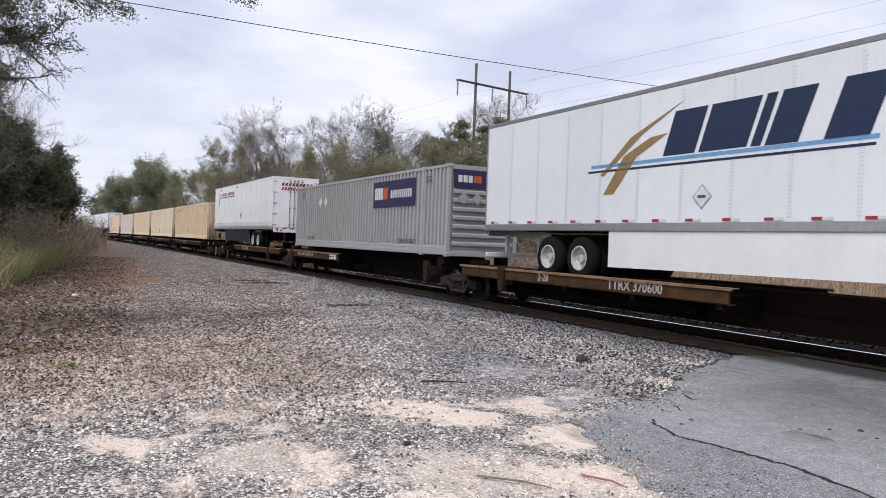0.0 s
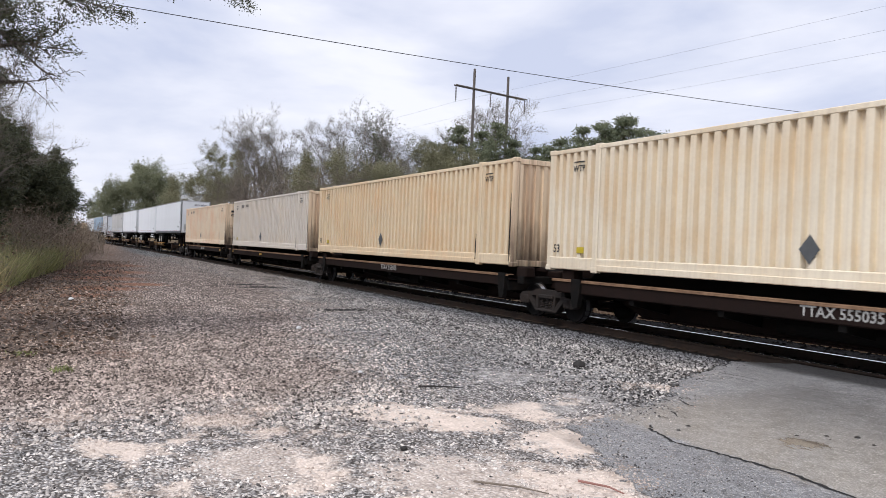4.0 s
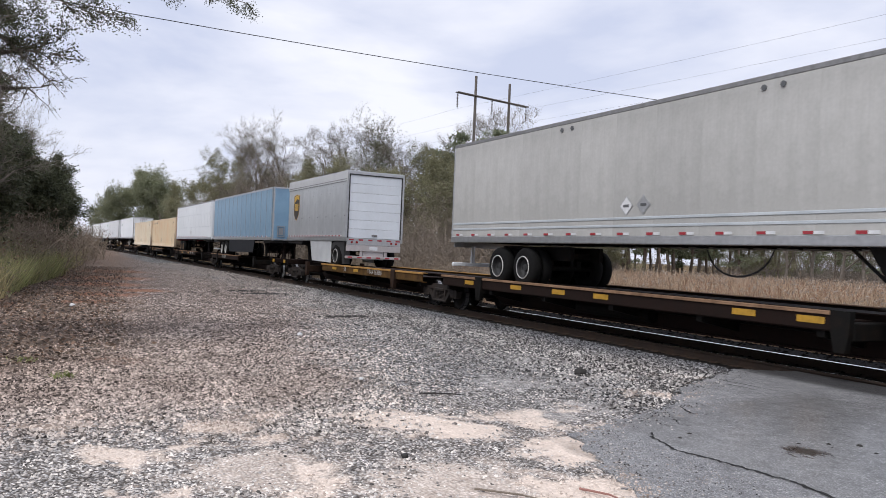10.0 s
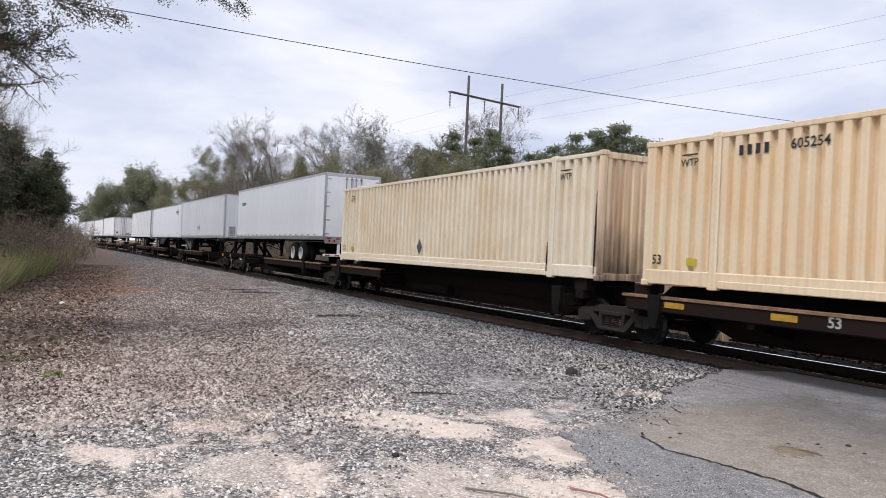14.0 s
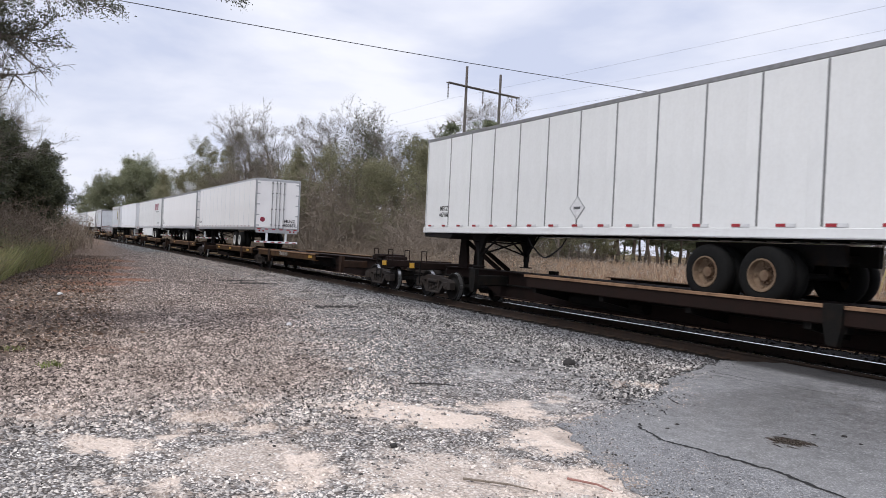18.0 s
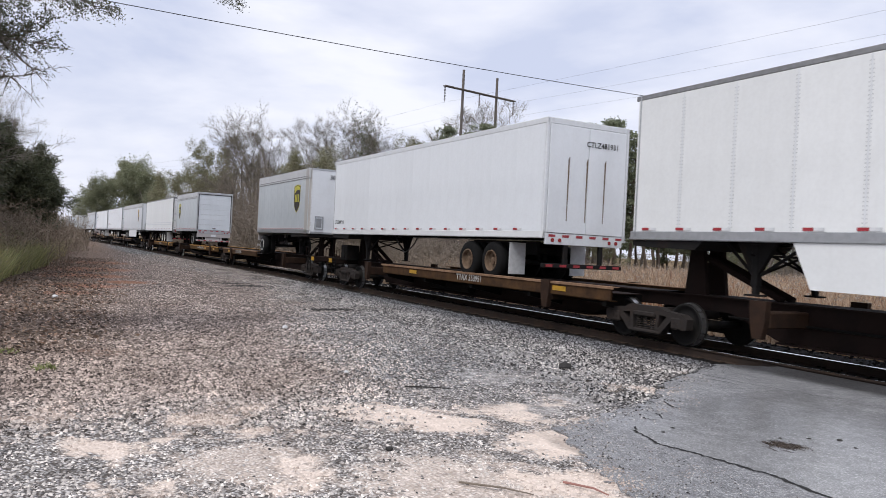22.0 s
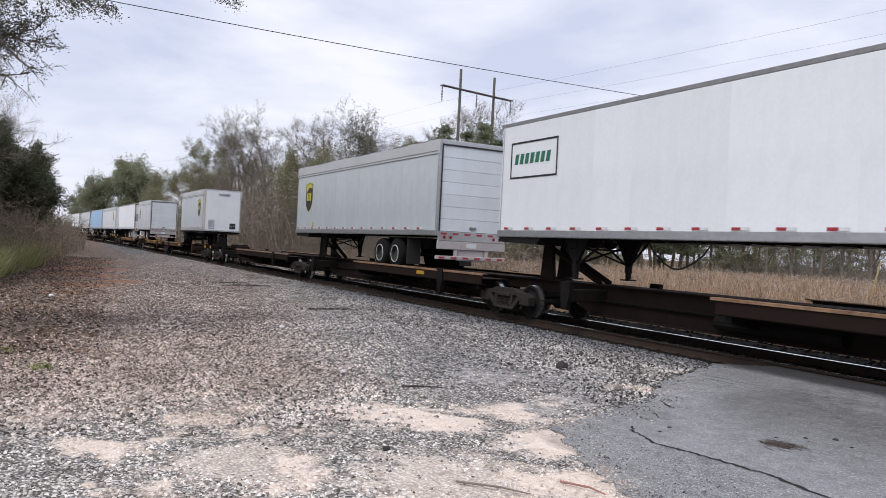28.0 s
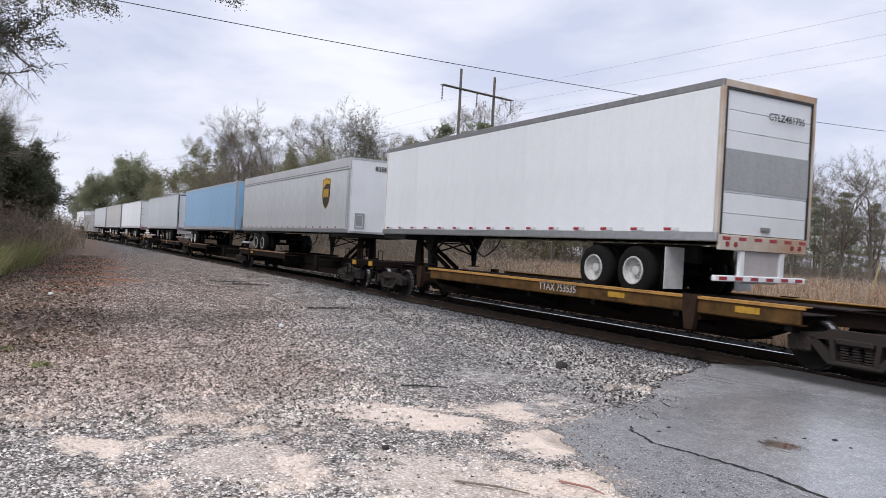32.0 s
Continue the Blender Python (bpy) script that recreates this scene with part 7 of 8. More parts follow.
for az, d, s_ in ((34.5, 62, 0.42), (37.5, 60, 0.40), (40.5, 61, 0.36), (48.0, 72, 0.40), (50.5, 74, 0.5), (52.5, 70, 0.42)):
    plant(OLIVE[tq.randrange(2)], "tree", "small olive green tree under the pines", "tree", *toward(az, d), s_, tq.uniform(0, 360), "small trees under the pines")
for az, d, s_ in ((16.5, 74, 0.72), (18.6, 70, 0.75), (21.5, 64, 0.72), (23.6, 60, 0.70), (26.2, 57, 0.72), (27.8, 55, 0.66), (30.0, 55, 0.62), (32.0, 54, 0.58), (34.0, 57, 0.6)):
    plant(OLIVE[tq.randrange(2)], "tree", "low olive green tree in the thicket", "tree", *toward(az, d), s_, tq.uniform(0, 360), "low trees in the thicket")


# tall dry grass of the field beyond the track
def grass(name, label, pts, h, m, seed, blades=3, width=0.012, lean=0.25):
    g = np.random.default_rng(seed)
    n = len(pts) * blades
    P = np.repeat(pts, blades, 0) + np.concatenate([g.normal(size=(n, 2)) * 0.07, np.zeros((n, 1))], 1)
    H = g.uniform(h[0], h[1], n)
    a = g.uniform(0, 6.283, n)
    w = np.stack([np.cos(a), np.sin(a), np.zeros(n)], -1) * width
    L_ = g.normal(size=(n, 3)) * lean
    L_[:, 2] = 1
    mid, tip = P + L_ * (H * 0.55)[:, None], P + (L_ + g.normal(size=(n, 3)) * 0.12 * np.array([1, 1, 0])) * H[:, None]
    V = np.stack([P - w, P + w, mid + w * 0.8, mid - w * 0.8, tip + w * 0.25, tip - w * 0.25], 1).reshape(-1, 3)
    k = (np.arange(n) * 6)[:, None]
    F = np.stack([np.concatenate([k, k + 1, k + 2, k + 3], 1), np.concatenate([k + 3, k + 2, k + 4, k + 5], 1)], 1).reshape(-1, 4)
    ob = tagged(new(name, fast_mesh(name, V, F)), label, "grass", kind="stuff")
    ob.data.materials.append(m)
    return tip


def field_points(n, seed, az0, az1, y0, y1):
    g = np.random.default_rng(seed)
    az, y = np.radians(g.uniform(az0, az1, n)), y0 + (y1 - y0) * g.random(n) ** 1.3
    x = -y / np.tan(az)
    return np.stack([x, y, ground_z(x, y)], -1)


tips_ = grass("dry_grass", "tall dry tan grass in the field", field_points(15000, 1, 24, 66, 19.5, 44), (0.7, 1.6), STRAW, 1, 3, 0.016)
grass("dry_grass", "short straw along the far side of the track", field_points(6000, 2, 20, 66, 15.2, 20.5), (0.12, 0.5), STRAW, 2, 3, 0.012)
RED_STRAW = foliage("reddish_broomsedge", (0.22, 0.105, 0.06), (0.52, 0.27, 0.15), 0.35)
g_ = np.random.default_rng(18)
clump_ = field_points(170, 19, 26, 66, 19.0, 34)
pts_ = np.repeat(clump_, 16, 0) + np.concatenate([g_.normal(size=(170 * 16, 2)) * 0.5, np.zeros((170 * 16, 1))], 1)
grass("dry_grass", "reddish brown broomsedge clumps in the field", pts_, (0.7, 1.5), RED_STRAW, 20, 3, 0.016)
scatter_brush("low_brush", "brown leafy brush among the dry grass", LOW, TWIG_RED, [(*p_[:2], tq.uniform(0.22, 0.42), tq.uniform(0, 360)) for p_ in field_points(64, 21, 32, 66, 18.5, 30)])
g_ = np.random.default_rng(8)
pick_ = tips_[g_.random(len(tips_)) < 0.16]
heads_ = tagged(new("seed_heads", fast_mesh("seed_heads", *leaves(g_, np.repeat(pick_, 3, 0) + g_.normal(size=(len(pick_) * 3, 3)) * 0.05, (0.02, 0.045)))), "pale fluffy seed heads over the dry grass", "grass", kind="stuff")
heads_.data.materials.append(SEED)

# ---- the overgrown bank on the near side ----
def bank_points(n, seed, depth, x0=-16.0, x1=-95.0):
    g = np.random.default_rng(seed)
    x = x0 + (x1 - x0) * g.random(n) ** 1.2
    y = np.interp(x, BANK_X, BANK_Y) + 0.3 - depth * g.random(n)
    return np.stack([x, y, ground_z(x, y)], -1)


grass("bank_grass", "olive green grass on the bank", bank_points(2300, 3, 3.4, -26, -46), (0.4, 1.25), STRAW_GREEN, 3, 3, 0.013, 0.42)
grass("bank_grass", "fresh green grass low on the bank", bank_points(6000, 13, 4.5, -27.0, -42.0), (0.35, 1.1), FRESH, 13, 3, 0.014, 0.42)
DEAD_LEAF = foliage("dead_leaves", (0.10, 0.062, 0.042), (0.44, 0.29, 0.20), 0.3)
g_ = np.random.default_rng(33)
P_ = np.repeat(bank_points(4200, 34, 6.5, -22, -80), 9, 0)
P_ = P_ + g_.normal(size=P_.shape) * 0.20 + np.array([0, 0, 1.0]) * np.abs(g_.normal(size=(len(P_), 1))) * 0.8
for nm_, lb_, m_, k_ in (("bank_leaves", "dead brown leaves and vines on the bank", DEAD_LEAF, 0), ("bank_leaves", "olive green leaves on the bank", LEAF_OLIVE, 1)):
    ob_ = tagged(new(nm_, fast_mesh(nm_, *leaves(g_, P_[(np.arange(len(P_)) // 9) % 3 == k_], (0.03, 0.07), 0.6, 1.3))), lb_, "leaves", kind="stuff")
    ob_.data.materials.append(m_)
grass("bank_grass", "tall brown dead stalks on the bank", bank_points(1900, 4, 6.0, -30), (0.6, 1.7), foliage("brown_stalks", (0.17, 0.13, 0.088), (0.50, 0.40, 0.28), 0.25), 4, 3, 0.010, 0.30)
grass("bank_grass", "tan and olive straw over the bank", bank_points(3600, 5, 6.0, -22, -60), (0.4, 1.3), foliage("olive_straw", (0.20, 0.175, 0.085), (0.56, 0.48, 0.26), 0.35), 5, 3, 0.011, 0.35)


def litter_points(n, seed):
    """Fallen leaves and twigs at the foot of the bank, thinning out over the gravel."""
    g = np.random.default_rng(seed)
    x = -11.5 - 44.0 * g.random(n) ** 1.6
    y = np.interp(x, BANK_X, BANK_Y) - 0.6 + 3.9 * g.random(n) ** 1.5 + g.normal(size=n) * 0.3
    return np.stack([x, y, ground_z(x, y) + g.uniform(0.012, 0.05, n)], -1)


for n_, sd_, lb_, m_ in ((16000, 71, "dark rotting leaf litter at the foot of the bank", foliage("rotting_leaves", (0.045, 0.034, 0.026), (0.26, 0.19, 0.145), 0.1)), (4200, 72, "fallen brown leaves on the gravel", DEAD_LEAF)):
    g_ = np.random.default_rng(sd_)
    ob_ = tagged(new("leaf_litter", fast_mesh("leaf_litter", *leaves(g_, litter_points(n_, sd_), (0.022, 0.055), 0.25, 1.1))), lb_, "leaves", kind="stuff")
    ob_.data.materials.append(m_)
spots = []
for k in range(44):
    x = -22.0 - 70.0 * (k / 43) ** 1.2
    y = float(np.interp(x, BANK_X, BANK_Y)) - tq.uniform(0.3, 4.5)
    spots.append((x, y, tq.uniform(0.28, 0.45) if x > -37 else tq.uniform(0.7, 1.1), tq.uniform(0, 360)))
scatter_brush("bank_brush", "brown tangled brush on the bank", LOW, TWIG_RED, spots)
for x, y, s in ((-52, -0.9, 0.60), (-44, -3.8, 0.70), (-50, -2.9, 0.66), (-38, -6.0, 1.0), (-57, -2.2, 0.56), (-34, -5.8, 0.86), (-42, -5.0, 0.86), (-64, -1.6, 0.66), (-47, -6.8, 0.85), (-74, -0.8, 0.72), (-86, 0.2, 0.8), (-36.5, -3.3, 0.80), (-31.5, -4.2, 0.58)):
    plant(EVERGREEN[0], "evergreen_shrub", "dark green evergreen shrub above the bank", "shrub", x, y, s, 37.0 * x, "evergreens on the bank")
for x, y, s in ((-38, -4.4, 0.62), (-52, -2.8, 0.62), (-46, -5, 0.75), (-60, -2.0, 0.62)):
    plant(BARE[0], "tree", "bare grey tree above the bank", "tree", x, y, s, tq.uniform(0, 360), "bare trees on the bank")


for x, y, s in ((-26.0, -3.3, 0.68), (-33.0, -3.6, 0.62), (-28.0, -2.6, 0.52), (-31.0, -2.6, 0.50)):
    plant(BARE[1], "tree", "bare grey tree above the bank", "tree", x, y, s, 61.0 * x, "bare trees on the bank")


# a tree beside the viewer whose leafy limbs hang over the gravel
def near_tree():
    g = np.random.default_rng(77)
    t = thing("tree", "evergreen oak with small dark leaves and long limbs", "tree")
    segs, tips = [], []
    base = np.array([-15.5, -4.2, 0.0])
    q = base.copy()
    for k in range(7):
        nxt = q + np.array([0.05, 0.06, 1.35]) + g.normal(size=3) * 0.06
        segs.append((*q, *nxt, 0.26 - 0.02 * k, 0.24 - 0.02 * k))
        q = nxt

    def limb(p, d, length, r, level):
        for k in range(5):
            d = d + g.normal(size=3) * 0.14 + np.array([0, 0, -0.015])
            d /= np.linalg.norm(d)
            nxt = p + d * length / 5
            segs.append((*p, *nxt, r * (1 - 0.16 * k), r * (0.84 - 0.16 * k)))
            p = nxt
            if level < 3:
                for _ in range(2):
                    nd = d * 0.7 + g.normal(size=3) * 0.55
                    nd /= np.linalg.norm(nd)
                    limb(p, nd, length * g.uniform(0.28, 0.48), max(r * 0.42, 0.0035), level + 1)
            if level >= 2:
                tips.append(p)

    for z, d, ln in ((5.6, (0.15, 1.0, 0.02), 4.4), (5.9, (0.30, 1.0, 0.03), 4.9), (5.2, (-0.10, 1.0, 0.05), 4.0), (5.0, (0.20, 1.0, 0.03), 3.6), (4.5, (0.0, 1.0, 0.05), 3.3),
                     (4.2, (0.25, 1.0, 0.0), 3.0), (3.7, (0.10, 1.0, 0.05), 3.2), (3.2, (-0.20, 1.0, 0.10), 3.0), (6.3, (0.20, 1.0, -0.03), 4.8), (4.8, (0.05, 1.0, 0.04), 3.4), (4.6, (0.35, 1.0, 0.02), 3.4), (5.1, (0.15, 1.0, 0.0), 3.9), (6.5, (0.40, 1.0, -0.03), 6.0)):
        limb(base + np.array([0.05 * z / 1.35, 0.06 * z / 1.35, z]), np.array(d) / np.linalg.norm(d), ln * 0.72, 0.06, 0)
    # one long thin bough passes high over the gravel, leafy at its end only
    for z, dx, reach in ((6.75, 0.10, 6.6), (6.95, 0.02, 7.3), (6.85, -0.06, 5.6)):
        p = base + np.array([0.2, 0.2, z])
        for k in range(12):
            nxt = p + np.array([dx + g.normal() * 0.06, 1.0, 0.02 + g.normal() * 0.05 - 0.010 * k]) * reach / 12
            segs.append((*p, *nxt, 0.035 * (1 - 0.07 * k), 0.035 * (0.93 - 0.07 * k)))
            p = nxt
            if k > 4:
                for _ in range(3):
                    e = np.array([g.normal() * 0.5, g.normal() * 0.5 + 0.3, -0.25 + g.normal() * 0.2]) * 0.5
                    segs.append((*p, *(p + e), 0.008, 0.004))
                    tips += [p + e * f for f in (0.5, 0.8, 1.0)] * 5
    segs, tips = np.array(segs), np.array(tips)
    # leaf clumps crowd the upper boughs and thin out below
    keep = tips[g.random(len(tips)) < np.clip((tips[:, 2] - 4.7) / 0.8, 0.05, 1.0)]
    P = keep[g.integers(0, len(keep), 150000)] + g.normal(size=(150000, 3)) * np.array([0.065, 0.065, 0.055])
    big = segs[:, 6] > 0.03
    part("trunk", fast_mesh("trunk", *tubes(segs[big], 7), True), BARK_GREY, t)
    part("twig_spray", fast_mesh("twig_spray", *ribbons(segs[~big])), BARK_GREY, t)
    part("crown", fast_mesh("crown", *leaves(g, P, (0.012, 0.028), 0.8, 1.3, 3)), LEAF_DARK, t)


near_tree()
for x, y, s in ((-11.0, 0.21, 0.5), (-12.5, -0.3, 0.4)):
    g_ = np.random.default_rng(int(-x))
    pts_ = np.stack([x + g_.normal(size=26) * 0.07, y + g_.normal(size=26) * 0.05, np.zeros(26)], -1)
    grass("weed", "small green weed in the gravel", pts_, (0.03, 0.075), WEED, int(-x), 3, 0.008, 0.6)

# ---- power line and wires ----
POLE_WOOD = bark("weathered_pole", (0.10, 0.085, 0.075), (0.19, 0.17, 0.155))
CABLE = plain("black_cable", (0.02, 0.02, 0.022), 0.5)
PORCELAIN = plain("brown_insulator", (0.10, 0.07, 0.06), 0.3)
tower = thing("transmission_tower", "wooden H-frame transmission pole with a cross arm and insulator strings", "power pole")
p1_, p2_ = Vector((-71.6, 40.0, 0)), Vector((-72.6, 44.9, 0))
for p, top in ((p1_, 21.2), (p2_, 21.2)):
    S = Shape()
    S.rod((p.x, p.y, -0.3), (p.x, p.y, top), 0.21, 0.14, 10)
    part("pole", S, POLE_WOOD, tower)
arm_d = (p2_ - p1_).normalized()
S = Shape()
for off in (-0.17, 0.17):
    c_ = Vector((arm_d.y * off, -arm_d.x * off, 0))
    S.rod(p1_ - arm_d * 2.6 + c_ + Vector((0, 0, 19.05)), p2_ + arm_d * 2.9 + c_ + Vector((0, 0, 19.05)), 0.085, n=6)
part("cross_arm", S, POLE_WOOD, tower)
ins_ = []
for q in (-2.5, 2.45, 7.7):
    base_ = p1_ + arm_d * q + Vector((0, 0, 19.0))
    S = Shape()
    for j in range(9):
        S.rod(base_ - Vector((0, 0, 0.15 + j * 0.16)), base_ - Vector((0, 0, 0.15 + j * 0.16 + 0.07)), 0.12, 0.05, 8)
    S.rod(base_, base_ - Vector((0, 0, 1.7)), 0.02, n=5)
    part("insulator_string", S, PORCELAIN, tower)
    ins_.append(base_ - Vector((0, 0, 1.7)))


def wire(name, label, a, b, sag, r):
    S = Shape()
    side = (Vector(b) - Vector(a)).cross(Vector((0, 0, 1))).normalized()
    for k in range(25):
        f = k / 24
        p = Vector(a).lerp(Vector(b), f) - Vector((0, 0, sag * 4 * f * (1 - f)))
        S.v += [tuple(p + (side * math.cos(2 * math.pi * j / 5) + Vector((0, 0, math.sin(2 * math.pi * j / 5)))) * r) for j in range(5)]
    S.f += [(k * 5 + j, k * 5 + (j + 1) % 5, k * 5 + 5 + (j + 1) % 5, k * 5 + 5 + j) for k in range(24) for j in range(5)]
    me = S.mesh(name)
    me.materials.append(CABLE)
    return tagged(new(name, me), label, "wire", "overhead wires")


line_d = Vector((0.985, 0.17, 0))
for p in ins_:
    wire("power_line", "thin high-voltage conductor from the pole", p, p + line_d * 130 + Vector((0, 0, 3.2)), 0.8, 0.006)
    wire("power_line", "thin high-voltage conductor from the pole", p, p - line_d * 130 + Vector((0, 0, 0.5)), 1.6, 0.006)


wire("overhead_cable", "black overhead cable across the railway", (-29.95, -8.0, 10.23), (-29.0, 75.0, 12.37), 1.03, 0.016)
S = Shape()
S.rod((-15.45, 24.2, -0.4), (-14.85, 24.2, 2.1), 0.028, n=8)
guy = tagged(new("marker_post", S.mesh("marker_post")), "thin leaning yellow marker post in the grass", "post")
guy.data.materials.append(plain("straw_yellow_paint", (0.50, 0.40, 0.20), 0.6))

# ---- what the train carries, from its front back ----
t = trailer(-18.48, 16.15, WHITE, "white riveted trailer with slanted dark blue shapes and white skirt", -1, "rivet", ALU_DARK, skirt=WHITE_WARM, flaps=None, rim=RIM_WHITE)
Z = FLOOR_Z
side_marks(t, [(MARK_BLUE, [[(-1.14, Z + 1.50), (-0.30, Z + 1.50), (0.02, Z + 2.36), (-0.82, Z + 2.36)], [(-0.20, Z + 1.50), (0.92, Z + 1.50), (1.24, Z + 2.36), (0.12, Z + 2.36)],
                            [(1.00, Z + 1.49), (1.22, Z + 1.49), (1.56, Z + 2.37), (1.34, Z + 2.37)], [(1.30, Z + 1.48), (1.96, Z + 1.48), (2.32, Z + 2.38), (1.66, Z + 2.38)],
                            [(2.42, Z + 1.46), (3.20, Z + 1.46), (3.56, Z + 2.40), (2.78, Z + 2.40)], [(-3.5, Z + 1.30), (3.30, Z + 1.30), (3.30, Z + 1.345), (-3.5, Z + 1.345)]]),
               (MARK_TAN, [[(-3.06, Z + 1.24), (-2.1, Z + 1.98), (-0.57, Z + 2.56), (-1.75, Z + 2.0), (-2.95, Z + 1.20)], [(-2.95, Z + 0.80), (-2.6, Z + 0.80), (-1.9, Z + 1.55), (-1.0, Z + 1.96), (-1.5, Z + 1.92), (-2.3, Z + 1.60)]]),
               (MARK_SKY, [[(-3.4, Z + 1.40), (3.35, Z + 1.40), (3.35, Z + 1.47), (-3.4, Z + 1.47)]])])
side_diamond(t, -0.06, Z + 0.66, MARK_WHITE, 0.24)
container(-36.95, -20.80, BOX_GREY, "grey corrugated container with dark purple sign panels", "ribs", BOX_GREY, "purple")
t = trailer(-57.67, 16.15, WHITE_BRIGHT, "white riveted box trailer with red lettering bars and a dark skirt", 1, "faint", WHITE, skirt=SKIRT_DARK, rim=RIM_WHITE, wainscot=0.27, frame_m=WHITE, post=WHITE, bumper_m=STEEL_DARK)
for a_, b_, n_ in ((-6.5, -5.75, 2), (-5.45, -3.95, 6), (-3.65, -1.6, 11)):
    part("lettering", bars(Shape(), a_, b_, FLOOR_Z + 2.30, FLOOR_Z + 2.50, n_, 0.07, 0.36), MARK_RED, t)
part("lettering", letters("LIFT POINT", 0.11), LETTER_BLACK, t, at=Matrix.Translation((-5.72, -HALF_W - 0.012, FLOOR_Z + 0.38)))
part("lettering", letters("53'", 0.24), LETTER_BLACK, t, at=Matrix.Translation((-7.85, -HALF_W - 0.012, FLOOR_Z + 0.62)))
S = bars(Shape(), -6.4, -1.55, FLOOR_Z + 2.18, FLOOR_Z + 2.23, 1, 0, 0)
S.add([(-6.50, -HALF_W - 0.006, FLOOR_Z + 1.68), (-6.38, -HALF_W - 0.006, FLOOR_Z + 1.68), (-6.38, -HALF_W - 0.006, FLOOR_Z + 2.18), (-6.50, -HALF_W - 0.006, FLOOR_Z + 2.18)], [(0, 1, 2, 3)])
part("emblem", S, MARK_BLUE, t)
for zz, n_ in ((2.45, 9), (2.2, 11)):
    S = bars(Shape(), -0.95, 0.85, FLOOR_Z + zz, FLOOR_Z + zz + 0.17, n_, 0.06, 0.35, 0)
    part("lettering", S, MARK_RED, t, at=Matrix.Translation((8.075 + 0.03, 0.1, 0)) @ Matrix.Rotation(math.pi / 2, 4, "Z"))
side_diamond(t, 0.49, FLOOR_Z + 0.88)
turn_ = Matrix.Translation((8.075 + 0.028, 0, 0)) @ Matrix.Rotation(math.pi / 2, 4, "Z")
S = Shape()
S.box(0.42, 0.80, -0.004, 0.004, FLOOR_Z + 1.52, FLOOR_Z + 1.86)
pl_ = part("placard", S, WHITE_DIRTY, t, "grey door placard in a thin frame", at=turn_)
S = Shape()
S.box(0.54, 0.68, -0.007, -0.004, FLOOR_Z + 1.62, FLOOR_Z + 1.76)
part("mark", S, DARK_POST, pl_)
part("lettering", letters("CAUTION", 0.13), MARK_RED, t, at=turn_ @ Matrix.Translation((0.84, -0.004, FLOOR_Z + 0.76)))
part("lettering", bars(Shape(), 0.62, 1.12, FLOOR_Z + 0.58, FLOOR_Z + 0.64, 7, 0.0, 0.25, -0.004), LETTER_BLACK, t, at=turn_)
part("lettering", bars(Shape(), 0.58, 1.14, FLOOR_Z + 0.32, FLOOR_Z + 0.50, 6, 0.0, 0.3, -0.004), LETTER_BLACK, t, at=turn_)
part("placard", kept("door_diamond", "placard", lambda s: s.slab([(-0.15, 0), (0, -0.2), (0.15, 0), (0, 0.2)], -0.006, 0.0)), PALE_GREY, t, at=turn_ @ Matrix.Translation((0.36, 0, FLOOR_Z + 0.48)))
for x_ in (-6.0, -5.85, -0.95, -0.72):
    part("vent_cap", kept("ventcap", "vent_cap", lambda s: s.rod((0, -0.02, 0), (0, 0.01, 0), 0.055, n=10)), DARK_POST, t, at=Matrix.Translation((x_, -HALF_W - 0.002, FLOOR_Z + 2.74)))
container(-76.35, -60.2, YELLOW_BOX, "yellowed corrugated container with a sooty end", "plain", SOOT_BOX, number="640")
container(-94.15, -78.0, CREAM_BOX, "cream corrugated container with a sooty end", "plain", SOOT_BOX)
container(-111.85, -95.7, YELLOW_BOX, "yellowed steel corrugated container on a spine car", "plain", SOOT_BOX)
container(-129.5, -113.35, PALE_BOX, "off-white corrugated steel container with dark number lettering", "plain", SOOT_BOX, number="606434")
container(-147.95, -131.8, ORANGE_BOX, "tan corrugated container with rusty cargo doors", "doors", RUST_DOOR, number="805170")
t = trailer(-166.93, 16.15, WHITE, "white box trailer with dark grey corner posts", -1, "plain", ALU_DARK, DARK_POST, rim=RIM_WHITE, post=DARK_POST, nose_w=0.28, bumper_m=STEEL_DARK, flaps=FLAP_BLACK, number=("MECZ 885293", 6.85, 0.56, 0.18), end_number="MECZ 885293")
part("lettering", letters("53", 0.3), LETTER_BLACK, t, at=Matrix.Translation((7.66, -HALF_W - 0.008, FLOOR_Z + 1.0)))
trailer(-182.58, 14.63, WHITE, "smooth white box trailer, slightly dusty", -1, "plain", ALU_DARK, WHITE, slide=2.84, rim=RIM_WHITE, post=WHITE, nose_w=0.30, plain_nose=True, number=("CTLZ481717", 6.42, 0.44, 0.19))
t = trailer(-201.3, 16.15, WHITE, "smooth white box trailer with bright corner posts", -1, "plain", ALU, rim=RIM_WHITE, number=("MLNZ 902196", 7.22, 0.68, 0.19), slide=3.89)
t = trailer(-218.25, 16.15, GREY_PAINT, "weathered grey box trailer with long bottom rub rails", -1, "plain", ALU_DARK, slide=3.36, rim=RIM_DARK, rub=0.36)
side_diamond(t, -0.19, FLOOR_Z + 0.81, MARK_WHITE, 0.21)
side_diamond(t, 0.33, FLOOR_Z + 0.82, DIAMOND, 0.21)
for x_ in (-2.6, -2.2, 3.22, 3.61):
    part("vent_cap", kept("ventcap", "vent_cap", lambda s: s.rod((0, -0.02, 0), (0, 0.01, 0), 0.055, n=10)), DARK_POST, t, at=Matrix.Translation((x_, -HALF_W - 0.002, FLOOR_Z + 2.72)))
